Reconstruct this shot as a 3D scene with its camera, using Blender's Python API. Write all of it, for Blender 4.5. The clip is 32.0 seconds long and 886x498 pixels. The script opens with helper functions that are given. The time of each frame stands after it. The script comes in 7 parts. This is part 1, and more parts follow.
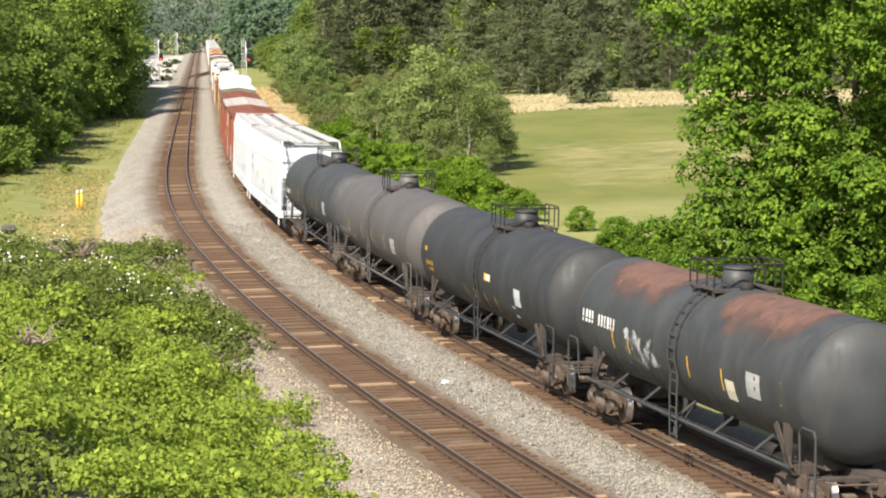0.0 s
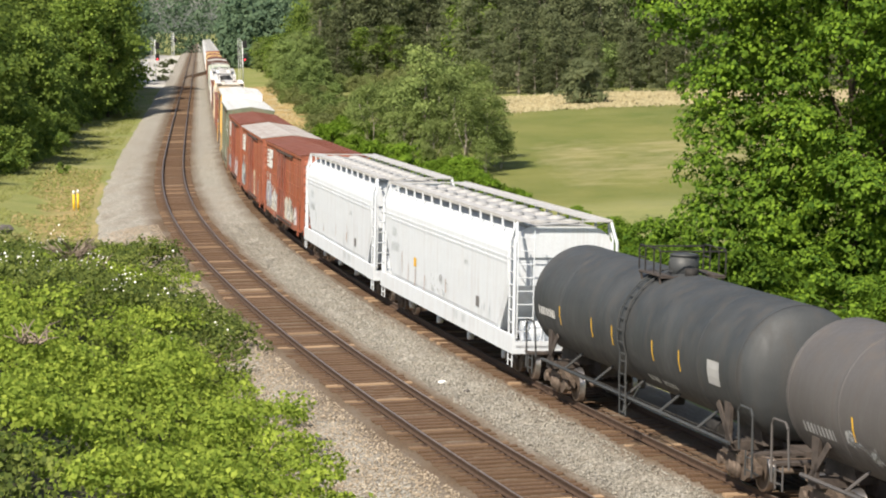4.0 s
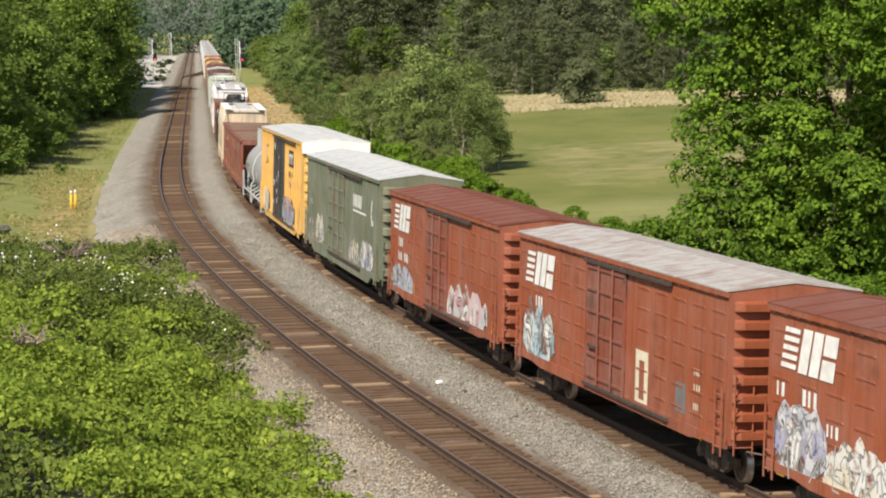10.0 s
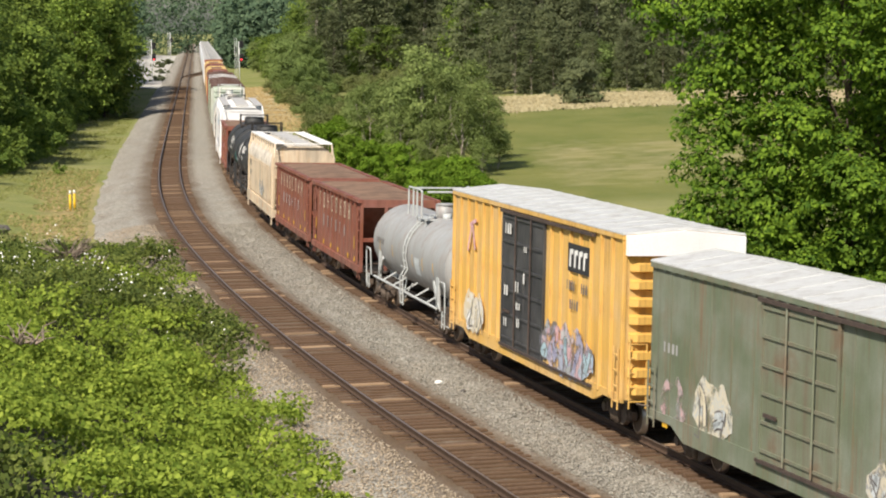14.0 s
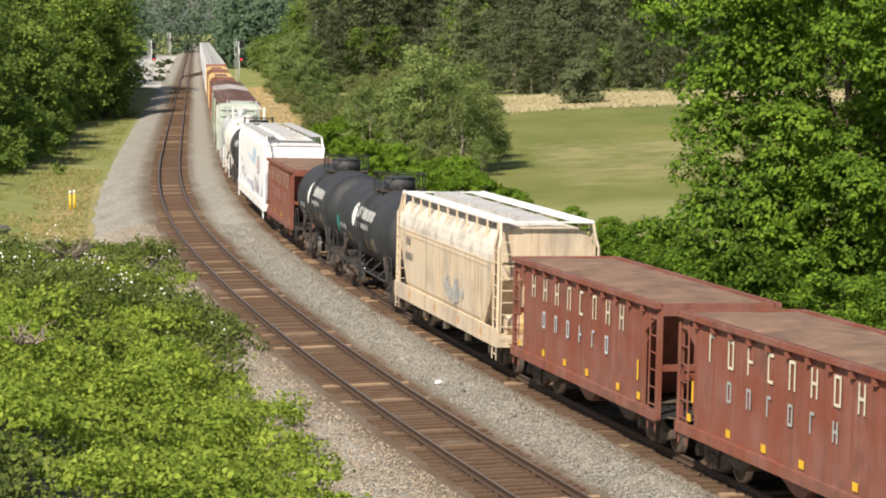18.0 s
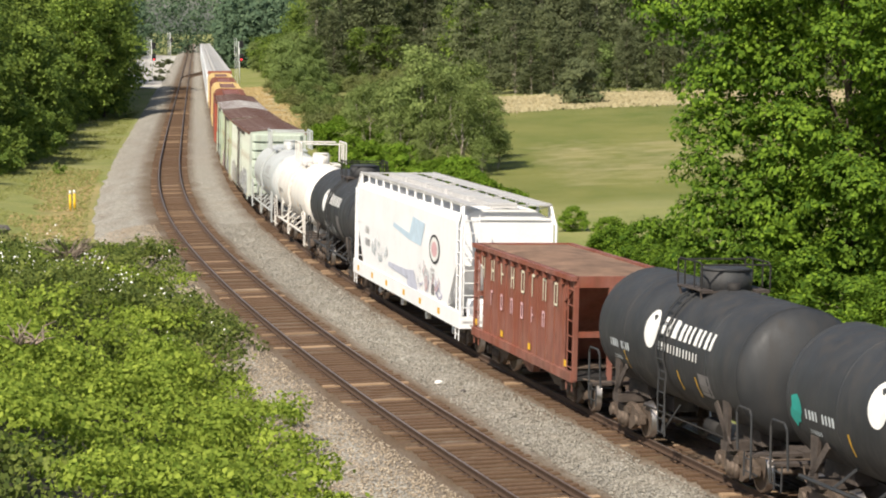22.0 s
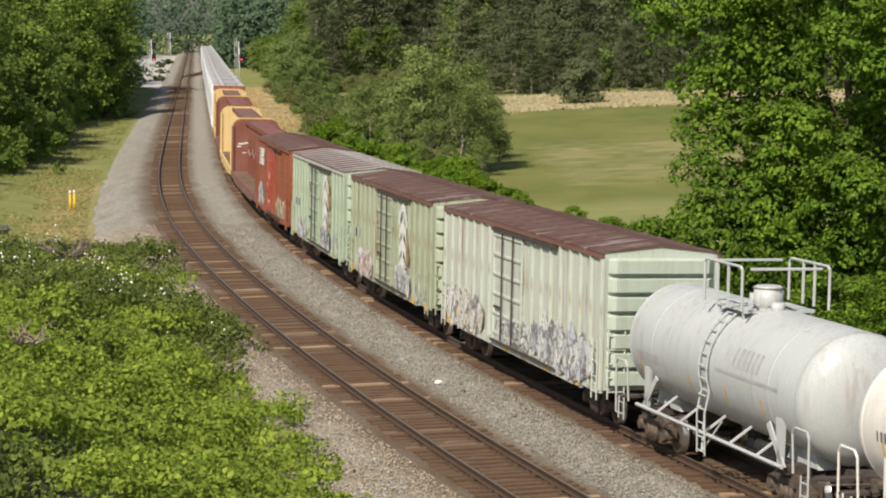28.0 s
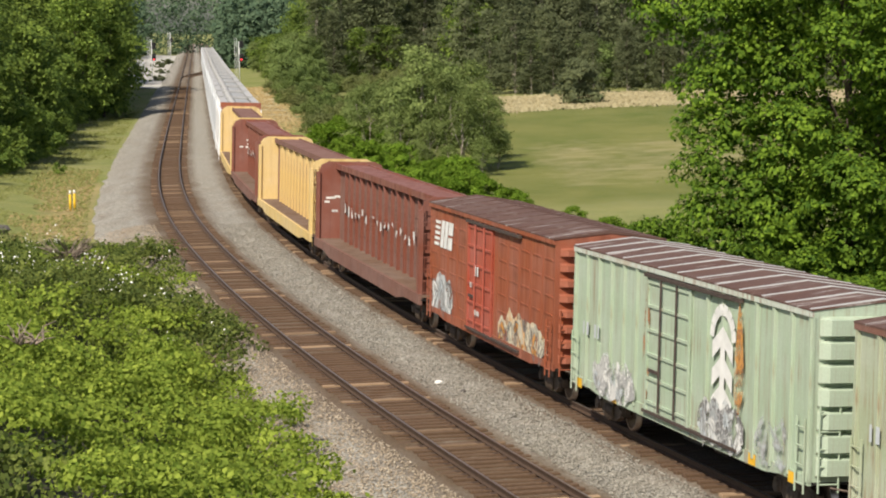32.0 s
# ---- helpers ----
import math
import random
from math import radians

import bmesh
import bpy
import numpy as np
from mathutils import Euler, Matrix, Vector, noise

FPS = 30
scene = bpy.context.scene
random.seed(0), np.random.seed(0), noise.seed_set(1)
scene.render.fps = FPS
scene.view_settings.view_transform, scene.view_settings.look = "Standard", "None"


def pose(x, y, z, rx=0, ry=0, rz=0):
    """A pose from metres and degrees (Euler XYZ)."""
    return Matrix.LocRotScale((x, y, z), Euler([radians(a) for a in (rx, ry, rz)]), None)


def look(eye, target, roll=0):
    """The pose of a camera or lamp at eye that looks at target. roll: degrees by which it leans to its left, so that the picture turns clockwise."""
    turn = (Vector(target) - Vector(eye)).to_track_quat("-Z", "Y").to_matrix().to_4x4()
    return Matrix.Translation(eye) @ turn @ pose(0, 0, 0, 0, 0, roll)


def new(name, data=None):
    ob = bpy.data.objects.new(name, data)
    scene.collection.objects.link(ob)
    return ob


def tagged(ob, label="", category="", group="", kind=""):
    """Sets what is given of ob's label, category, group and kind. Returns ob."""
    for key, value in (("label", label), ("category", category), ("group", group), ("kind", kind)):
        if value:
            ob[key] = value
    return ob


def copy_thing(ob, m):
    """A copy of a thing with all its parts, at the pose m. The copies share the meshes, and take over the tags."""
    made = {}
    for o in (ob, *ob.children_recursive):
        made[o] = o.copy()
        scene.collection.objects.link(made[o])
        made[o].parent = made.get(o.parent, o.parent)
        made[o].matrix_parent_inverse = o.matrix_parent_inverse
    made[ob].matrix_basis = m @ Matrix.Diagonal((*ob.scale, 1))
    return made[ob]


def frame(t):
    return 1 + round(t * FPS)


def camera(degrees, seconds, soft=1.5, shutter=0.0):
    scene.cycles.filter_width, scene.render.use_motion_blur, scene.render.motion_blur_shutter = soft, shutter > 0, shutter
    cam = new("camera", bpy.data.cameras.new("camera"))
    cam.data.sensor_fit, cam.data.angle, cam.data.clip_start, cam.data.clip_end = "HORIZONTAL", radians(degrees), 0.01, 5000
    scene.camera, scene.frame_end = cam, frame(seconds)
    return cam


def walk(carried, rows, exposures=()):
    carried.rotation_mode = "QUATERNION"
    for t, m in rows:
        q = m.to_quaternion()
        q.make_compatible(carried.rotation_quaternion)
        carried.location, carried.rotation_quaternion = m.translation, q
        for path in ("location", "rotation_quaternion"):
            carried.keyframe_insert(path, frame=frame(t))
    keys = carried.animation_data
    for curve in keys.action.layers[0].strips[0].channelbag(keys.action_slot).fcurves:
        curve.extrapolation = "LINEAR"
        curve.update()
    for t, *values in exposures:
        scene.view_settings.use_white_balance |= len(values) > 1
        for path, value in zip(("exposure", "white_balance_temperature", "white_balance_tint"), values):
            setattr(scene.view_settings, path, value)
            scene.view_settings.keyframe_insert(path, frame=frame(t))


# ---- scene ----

HEIGHT = 10.531
cam = camera(20.507, 32.0, soft=2.0)


def view(px):
    a, p = px / 4334.0, radians(5.33)
    d = Vector((-math.sin(a) * math.cos(p), math.cos(a) * math.cos(p), -math.sin(p)))
    return look((0, 0, HEIGHT), Vector((0, 0, HEIGHT)) + d * 100, -0.995)


walk(cam, [(t, view(q)) for t, q in ((0, 12.4), (1.5, 12.4), (2, 10.9), (2.5, 8), (3, 6.2), (7, 6.2), (7.5, 4.8),
                                    (8, 3.2), (8.5, 1.6), (11.5, 1.6), (12, 0), (32, 0))],
     [(t, 0.18 + e, 6750, 10) for t, e in ((0, 0.84), (2, 0.82), (3.4, 0.68), (5.5, 0.16), (6, 0.10), (8, 0.18), (9, 0.26), (14, 0.32), (19, 0.39),
                                         (22, 0.40), (24, 0.17), (25, 0.06), (27.5, 0.08), (32, 0.20))])

# ---- light ----
SUN = Vector((-0.39, -0.70, 0.86)).normalized()
world = bpy.data.worlds.new("sky")
scene.world = world
world.use_nodes = True
wn = world.node_tree
sky = wn.nodes.new("ShaderNodeTexSky")
sky.sky_type, sky.sun_disc = "NISHITA", False
sky.sun_elevation = math.asin(SUN.z)
sky.sun_rotation = math.atan2(SUN.x, SUN.y)
sky.air_density, sky.dust_density = 1.0, 1.5
wn.links.new(sky.outputs[0], wn.nodes["Background"].inputs[0])
wn.nodes["Background"].inputs[1].default_value = 0.075
sun = new("sun", bpy.data.lights.new("sun", "SUN"))
sun.data.energy, sun.data.angle, sun.data.color = 4.5, radians(0.53), (1.0, 0.93, 0.82)
sun.matrix_world = look(SUN * 300, (0, 0, 0))

# ---- the line of the track ----
KNOTS = (0, 40, 60, 75, 90, 105, 120, 135, 150, 170, 200, 300)
BEND = (0.11, 1.59, 1.54, 1.31, 0.98, 1.18, 1.48, 0.99, 0.83, 0.46, 0.03, 0.0)
_S = np.arange(-300, 3200, 1.0)
_k = np.interp(_S, KNOTS, BEND, left=0, right=0) / 1000
_h = np.concatenate([[0], np.cumsum((_k[1:] + _k[:-1]) / 2)])
_h += radians(-16.771) - np.interp(0, _S, _h)
_x = np.concatenate([[0], np.cumsum((np.sin(_h)[1:] + np.sin(_h)[:-1]) / 2)])
_y = np.concatenate([[0], np.cumsum((np.cos(_h)[1:] + np.cos(_h)[:-1]) / 2)])
_x += 13.242 - np.interp(0, _S, _x)
_y += 15.643 - np.interp(0, _S, _y)
SPACING = 5.2


def at(s, n=0.0, z=0.0):
    """The place s metres along the track and n metres to its right."""
    h = np.interp(s, _S, _h)
    return Vector((np.interp(s, _S, _x) + n * math.cos(h), np.interp(s, _S, _y) - n * math.sin(h), z))


def heading(s):
    return float(np.interp(s, _S, _h))


def smooth(a, b, v):
    t = min(1, max(0, (v - a) / (b - a)))
    return t * t * (3 - 2 * t)


# ---- materials ----
def mat(name, rough=0.6, metal=0.0):
    m = bpy.data.materials.new(name)
    m.use_nodes = True
    b = m.node_tree.nodes["Principled BSDF"]
    b.inputs["Roughness"].default_value, b.inputs["Metallic"].default_value = rough, metal
    return m, m.node_tree.nodes, m.node_tree.links, b


def noise_tex(n, l, co, scale, detail=4, vec=None, rough=0.6):
    t = n.new("ShaderNodeTexNoise")
    t.inputs["Scale"].default_value, t.inputs["Detail"].default_value, t.inputs["Roughness"].default_value = scale, detail, rough
    if vec:
        mp = n.new("ShaderNodeMapping")
        mp.inputs["Scale"].default_value = vec
        l.new(co, mp.inputs[0])
        co = mp.outputs[0]
    l.new(co, t.inputs["Vector"])
    return t.outputs[0]


def ramp(n, l, fac, stops):
    r = n.new("ShaderNodeValToRGB")
    while len(r.color_ramp.elements) < len(stops):
        r.color_ramp.elements.new(0.5)
    for e, (p, c) in zip(r.color_ramp.elements, stops):
        e.position, e.color = p, (*c, 1) if len(c) == 3 else c
    l.new(fac, r.inputs[0])
    return r.outputs[0]


def mix(n, l, fac, a, b, mode="MIX"):
    m = n.new("ShaderNodeMix")
    m.data_type, m.blend_type = "RGBA", mode
    for sock, v in ((m.inputs[0], fac), (m.inputs[6], a), (m.inputs[7], b)):
        if hasattr(v, "links"):
            l.new(v, sock)
        elif isinstance(v, (int, float)):
            sock.default_value = v
        else:
            sock.default_value = (*v, 1)
    return m.outputs[2]


def bump(n, l, b, height, strength=0.3, dist=0.02):
    u = n.new("ShaderNodeBump")
    u.inputs["Strength"].default_value, u.inputs["Distance"].default_value = strength, dist
    l.new(height, u.inputs["Height"])
    l.new(u.outputs[0], b.inputs["Normal"])


def coords(n, kind="Object"):
    return n.new("ShaderNodeTexCoord").outputs[kind]


def plain(name, rgb, rough=0.6, metal=0.0, vary=0.25, scale=6.0):
    m, n, l, b = mat(name, rough, metal)
    f = noise_tex(n, l, coords(n), scale, 5)
    lo, hi = [c * (1 - vary) for c in rgb], [min(1, c * (1 + vary)) for c in rgb]
    l.new(ramp(n, l, f, ((0.3, lo), (0.7, hi))), b.inputs["Base Color"])
    bump(n, l, b, f, 0.15, 0.01)
    return m


def paint(name, rgb, dirt=(0.16, 0.10, 0.07), wear=0.5, fade=0.25, rough=0.55, streak=True, runs=0.0, stain=None, stain_map=(0.5, 0.5, 0.6), stain_at=0.5):
    """Weathered railway paint: fading in patches, dirt running down, grime at small scale."""
    m, n, l, b = mat(name, rough)
    co = coords(n)
    big = noise_tex(n, l, co, 0.55, 3)
    light = [min(0.9, c + (0.62 - c) * fade) for c in rgb]
    base = mix(n, l, ramp(n, l, big, ((0.38, (0, 0, 0)), (0.68, (1, 1, 1)))), rgb, light)
    run = noise_tex(n, l, co, 1.0, 5, (2.6, 2.6, 0.28) if streak else (1.5, 1.5, 1.5), 0.65)
    mask = ramp(n, l, run, ((0.55 - 0.12 * wear, (0, 0, 0)), (0.80 - 0.10 * wear, (wear, wear, wear))))
    col = mix(n, l, mask, base, dirt)
    if runs:
        thin = noise_tex(n, l, co, 1.0, 4, (7.0, 7.0, 0.22), 0.7)
        gate = noise_tex(n, l, co, 0.7, 3)
        lines = ramp(n, l, thin, ((0.51, (0, 0, 0)), (0.60, (runs,) * 3)))
        lines = mix(n, l, 1.0, lines, ramp(n, l, gate, ((0.42, (0.1,) * 3), (0.6, (1, 1, 1)))), "MULTIPLY")
        col = mix(n, l, lines, col, (0.24, 0.105, 0.05))
    if stain:
        blot = noise_tex(n, l, co, 1.0, 6, stain_map, 0.62)
        col = mix(n, l, ramp(n, l, blot, ((stain_at, (0, 0, 0)), (stain_at + 0.1, (0.75,) * 3))), col, stain)
    fine = noise_tex(n, l, co, 22, 6)
    col = mix(n, l, ramp(n, l, fine, ((0.35, (0.25, 0.25, 0.25)), (0.65, (0, 0, 0)))), col, [c * 0.6 for c in rgb])
    l.new(col, b.inputs["Base Color"])
    l.new(ramp(n, l, run, ((0.3, (rough - 0.12,) * 3), (0.75, (min(1, rough + 0.25),) * 3))), b.inputs["Roughness"])
    bump(n, l, b, noise_tex(n, l, co, 1.3, 4), 0.25, 0.05)
    return m


def leafy(name, dark, light, trans=0.35):
    m, n, l, b = mat(name, 0.75)
    b.inputs["Specular IOR Level"].default_value = 0.15
    g = n.new("ShaderNodeNewGeometry")
    oi = n.new("ShaderNodeObjectInfo")
    isl = ramp(n, l, g.outputs["Random Per Island"], ((0.0, dark), (1.0, light)))
    patch = noise_tex(n, l, coords(n), 0.5, 3)
    col = mix(n, l, ramp(n, l, patch, ((0.35, (0.6,) * 3), (0.7, (0,) * 3))), isl, dark)
    hs = n.new("ShaderNodeHueSaturation")
    l.new(col, hs.inputs["Color"])
    mr = n.new("ShaderNodeMapRange")
    mr.inputs[3].default_value, mr.inputs[4].default_value = 0.82, 1.22
    l.new(oi.outputs["Random"], mr.inputs[0])
    l.new(mr.outputs[0], hs.inputs["Value"])
    l.new(hs.outputs[0], b.inputs["Base Color"])
    t = n.new("ShaderNodeBsdfTranslucent")
    l.new(hs.outputs[0], t.inputs[0])
    ms = n.new("ShaderNodeMixShader")
    ms.inputs[0].default_value = trans
    l.new(b.outputs[0], ms.inputs[1])
    l.new(t.outputs[0], ms.inputs[2])
    l.new(ms.outputs[0], n["Material Output"].inputs[0])
    return m


# ---- mesh helpers ----
def part(name, bm, material, parent=None, label=""):
    me = bpy.data.meshes.new(name)
    bm.to_mesh(me)
    bm.free()
    for m in material if isinstance(material, (list, tuple)) else (material,):
        me.materials.append(m)
    ob = new(name, me)
    ob.parent = parent
    return tagged(ob, label)


def again(name, me, parent, m=None, label=""):
    """One more object on a mesh that is already there."""
    ob = new(name, me)
    ob.parent = parent
    if m is not None:
        ob.matrix_basis = m
    return tagged(ob, label)


def raw(name, verts, faces, material, parent=None, label="", flat=True):
    me = bpy.data.meshes.new(name)
    me.from_pydata([tuple(v) for v in verts], [], faces)
    for m in material if isinstance(material, (list, tuple)) else (material,):
        me.materials.append(m)
    if not flat:
        me.polygons.foreach_set("use_smooth", [True] * len(me.polygons))
    ob = new(name, me)
    ob.parent = parent
    return tagged(ob, label)


def box(bm, x0, x1, y0, y1, z0, z1, m=None, mi=0):
    vs = [bm.verts.new((x, y, z)) for x in (x0, x1) for y in (y0, y1) for z in (z0, z1)]
    if m is not None:
        for v in vs:
            v.co = m @ v.co
    for f in ((0, 1, 3, 2), (4, 6, 7, 5), (0, 4, 5, 1), (2, 3, 7, 6), (0, 2, 6, 4), (1, 5, 7, 3)):
        bm.faces.new([vs[i] for i in f]).material_index = mi
    return vs


def rod(bm, p, q, r, n=8, r2=None, mi=0, cap=True):
    p, q = Vector(p), Vector(q)
    rot = (q - p).to_track_quat("Z", "Y").to_matrix()
    rings = []
    for c, rr in ((p, r), (q, r if r2 is None else r2)):
        rings.append([bm.verts.new(c + rot @ Vector((rr * math.cos(a), rr * math.sin(a), 0))) for a in
                      (2 * math.pi * i / n for i in range(n))])
    for i in range(n):
        j = (i + 1) % n
        f = bm.faces.new((rings[0][i], rings[0][j], rings[1][j], rings[1][i]))
        f.material_index, f.smooth = mi, n > 6
    if cap:
        bm.faces.new(rings[0][::-1]).material_index = mi
        bm.faces.new(rings[1]).material_index = mi


def poly_rod(bm, pts, r, n=6, mi=0):
    for a, b in zip(pts, pts[1:]):
        rod(bm, a, b, r, n, mi=mi)


def prism(bm, pts, y0, y1, mi=0):
    """A flat outline in x and z, pulled from y0 to y1."""
    a = [bm.verts.new((x, y0, z)) for x, z in pts]
    b = [bm.verts.new((x, y1, z)) for x, z in pts]
    n = len(pts)
    fs = [bm.faces.new(a), bm.faces.new(b[::-1])]
    for i in range(n):
        fs.append(bm.faces.new((a[i], b[i], b[(i + 1) % n], a[(i + 1) % n])))
    for f in fs:
        f.material_index = mi


def loft(bm, rings, close=True, cap=True, mi=0, smooth_on=False):
    rs = [[bm.verts.new(p) for p in r] for r in rings]
    n = len(rs[0])
    for a, b in zip(rs, rs[1:]):
        for i in range(n if close else n - 1):
            j = (i + 1) % n
            f = bm.faces.new((a[i], a[j], b[j], b[i]))
            f.material_index, f.smooth = mi, smooth_on
    if cap:
        bm.faces.new(rs[0][::-1]).material_index = mi
        bm.faces.new(rs[-1]).material_index = mi


def B():
    return bmesh.new()


# ---- ground, ballast and track ----
def bank_edge(s):
    """How far from the track the brambles begin."""
    return float(np.interp(s, (38, 46, 50, 54, 58, 63, 67, 73, 77, 83, 90, 97, 104, 110, 116),
                           (-4.2, -3.9, -3.4, -3.1, -3.7, -3.0, -2.0, -1.2, -1.9, -2.5, -1.7, -1.9, -3.0, -3.9, -5.2)))


def gz(s, n):
    """Height of the ground beside the track, below the top of the rail."""
    z = -0.75
    if n < 0:
        z += 0.35 * smooth(-7, -13, n) + 1.2 * smooth(-14, -40, n)
        # the overgrown bank
        edge = bank_edge(s) - 1.1
        z += (2.2 - 1.8 * smooth(68, 104, s)) * smooth(edge, edge - 8, n) * smooth(112, 88, s)
    else:
        z -= 0.8 * smooth(8.5, 14, n) * smooth(260, 180, s)
        z += 1.0 * smooth(20, 60, n) * smooth(60, 200, s) + 0.8 * smooth(250, 420, s) * smooth(9, 30, n)
    z += 7 * smooth(260, 700, abs(n)) + 6 * smooth(40, 160, n) * smooth(300, 480, s) + 4 * smooth(-25, -120, n)
    return z


def ground_material():
    m, n, l, b = mat("grass_and_soil", 0.95)
    co = coords(n)
    big = noise_tex(n, l, co, 0.05, 5, (0.8, 1.0, 1), 0.75)
    mid = noise_tex(n, l, co, 0.35, 5)
    fine = noise_tex(n, l, co, 9.0, 4)
    sweep = ramp(n, l, noise_tex(n, l, co, 1.0, 5, (0.05, 0.024, 1), 0.7), ((0.36, (0, 0, 0)), (0.62, (1, 1, 1))))
    g = mix(n, l, ramp(n, l, mid, ((0.35, (0, 0, 0)), (0.65, (1, 1, 1)))), (0.15, 0.185, 0.035), (0.24, 0.265, 0.06))
    g = mix(n, l, ramp(n, l, big, ((0.40, (0, 0, 0)), (0.68, (0.62, 0.62, 0.62)))), g, (0.36, 0.31, 0.15))
    g = mix(n, l, ramp(n, l, fine, ((0.4, (0.45,) * 3), (0.65, (0,) * 3))), g, (0.10, 0.115, 0.03))
    # the last zone is dark soil with the shade under the brambles painted in
    for name, lo, hi in (("meadow", (0.098, 0.122, 0.014), (0.18, 0.178, 0.042)), ("straw", (0.33, 0.265, 0.14), (0.46, 0.38, 0.22)), ("earth", (0.32, 0.22, 0.10), (0.44, 0.32, 0.16)), ("shaded_litter", (0.035, 0.03, 0.018), (0.06, 0.06, 0.03))):
        a = n.new("ShaderNodeAttribute")
        a.attribute_name = name
        f = n.new("ShaderNodeMath")
        f.operation, f.use_clamp = "MULTIPLY_ADD", True
        l.new(mid, f.inputs[0])
        f.inputs[1].default_value = 1.4
        sub = n.new("ShaderNodeMath")
        sub.operation = "MULTIPLY_ADD"
        l.new(a.outputs["Fac"], sub.inputs[0])
        sub.inputs[1].default_value, sub.inputs[2].default_value = 2.4, -1.7
        l.new(sub.outputs[0], f.inputs[2])
        g = mix(n, l, f.outputs[0], g, mix(n, l, sweep if name == "meadow" else mid, lo, hi))
    l.new(g, b.inputs["Base Color"])
    bump(n, l, b, fine, 0.8, 0.08)
    return m


GRASS = ground_material()
ss = list(range(-120, 420, 4)) + list(range(420, 900, 20)) + list(range(900, 3100, 150))
ns = sorted({-500, -350, -250, -180, -130, -100, -80, -60, -50, -42, *range(-36, -2), -1, 0, 2, 4, 6, *range(7, 40, 2), 45, 52, 60,
             75, 90, 110, 140, 180, 230, 300, 380, 480})
gv, gf = [], []
for i, s in enumerate(ss):
    for j, q in enumerate(ns):
        p = at(s, q, gz(s, q))
        p.z += 0.12 * noise.noise(p * 0.3) * (0 if -3 < q < 8.5 else 1)
        gv.append(p)
        if i and j:
            k = i * len(ns) + j
            gf.append((k - len(ns) - 1, k - 1, k, k - len(ns)))
gf = [f[::-1] for f in gf]
ground = tagged(raw("ground", gv, gf, GRASS, flat=False), "grassy ground, dry in patches, round the railway", "ground", kind="structure")
straw, earth, shaded_litter, meadow = [], [], [], []
for i, v in enumerate(gv):
    s, q = ss[i // len(ns)], ns[i % len(ns)]
    e = 3 * noise.noise(v * 0.12)
    far_field = smooth(282, 292, v.y + e) * smooth(332, 322, v.y) * smooth(4, 8, v.x) * smooth(64, 56, v.x)
    straw.append(max(far_field, 0.5 * smooth(150, 185, v.y) * smooth(250, 218, v.y + 4 * e) * smooth(3, 9, v.x), smooth(255, 275, s) * smooth(425, 410, s) * smooth(7, 9, q) * smooth(16, 13, q)))
    earth.append(0.62 * smooth(106, 122, s) * smooth(182, 160, s) * smooth(-10.5, -7.5, q + e * 0.4) * smooth(-4.0, -5.0, q))
    meadow.append((0.9 + 0.5 * noise.noise(Vector((v.x * 0.05, v.y * 0.02, 4)))) * smooth(10, 16, q) * smooth(120, 160, s) * smooth(320, 300, v.y))
    # under the brambles: near-black soil that also paints the shade between leaves
    shaded_litter.append(smooth(116, 108, s) * smooth(-2.4, -4.0, q - bank_edge(s) - 2))
for name, vals in (("straw", straw), ("earth", earth), ("shaded_litter", shaded_litter), ("meadow", meadow)):
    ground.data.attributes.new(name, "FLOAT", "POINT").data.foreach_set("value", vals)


def ballast_material():
    m, n, l, b = mat("ballast_stone", 0.95)
    co = coords(n)
    v = n.new("ShaderNodeTexVoronoi")
    v.inputs["Scale"].default_value = 13
    l.new(co, v.inputs["Vector"])
    hsv = n.new("ShaderNodeSeparateColor")
    l.new(v.outputs["Color"], hsv.inputs[0])
    st = ramp(n, l, hsv.outputs[0], ((0.0, (0.14, 0.13, 0.11)), (0.5, (0.28, 0.265, 0.23)), (1.0, (0.46, 0.44, 0.39))))
    st = mix(n, l, ramp(n, l, noise_tex(n, l, co, 0.8, 5), ((0.45, (0, 0, 0)), (0.72, (0.4, 0.4, 0.4)))), st, (0.27, 0.21, 0.145))
    a = n.new("ShaderNodeAttribute")
    a.attribute_name = "rust"
    st = mix(n, l, a.outputs["Fac"], st, mix(n, l, noise_tex(n, l, co, 7, 4), (0.062, 0.039, 0.021), (0.155, 0.098, 0.053)))
    l.new(st, b.inputs["Base Color"])
    bump(n, l, b, v.outputs["Distance"], 0.9, 0.05)
    return m


BALLAST = ballast_material()
# cross-section of the bed: sideways place, height, how rusty the stone is
# from 7.0 outwards the rust also paints in the dark of the train's shadow
PROFILE = ((-5.0, -0.82, 0.0), (-4.4, -0.62, 0.05), (-3.4, -0.36, 0.05), (-2.5, -0.24, 0.1), (-1.75, -0.22, 0.75), (-1.3, -0.235, 0.95), (-0.6, -0.25, 0.85), (0, -0.25, 0.75),
           (0.6, -0.25, 0.85), (1.3, -0.235, 0.9), (1.75, -0.24, 0.4), (2.1, -0.27, 0.0), (2.6, -0.29, 0.0), (3.1, -0.27, 0.05), (3.55, -0.23, 0.55),
           (4.1, -0.215, 0.95), (5.2, -0.24, 0.9), (6.4, -0.22, 0.9), (7.0, -0.24, 0.85), (7.8, -0.3, 0.7), (9.4, -0.95, 0.4))
bs = [-120 + 1.0 * i for i in range(540)] + list(range(420, 1400, 12))
bv, bf, rust = [], [], []
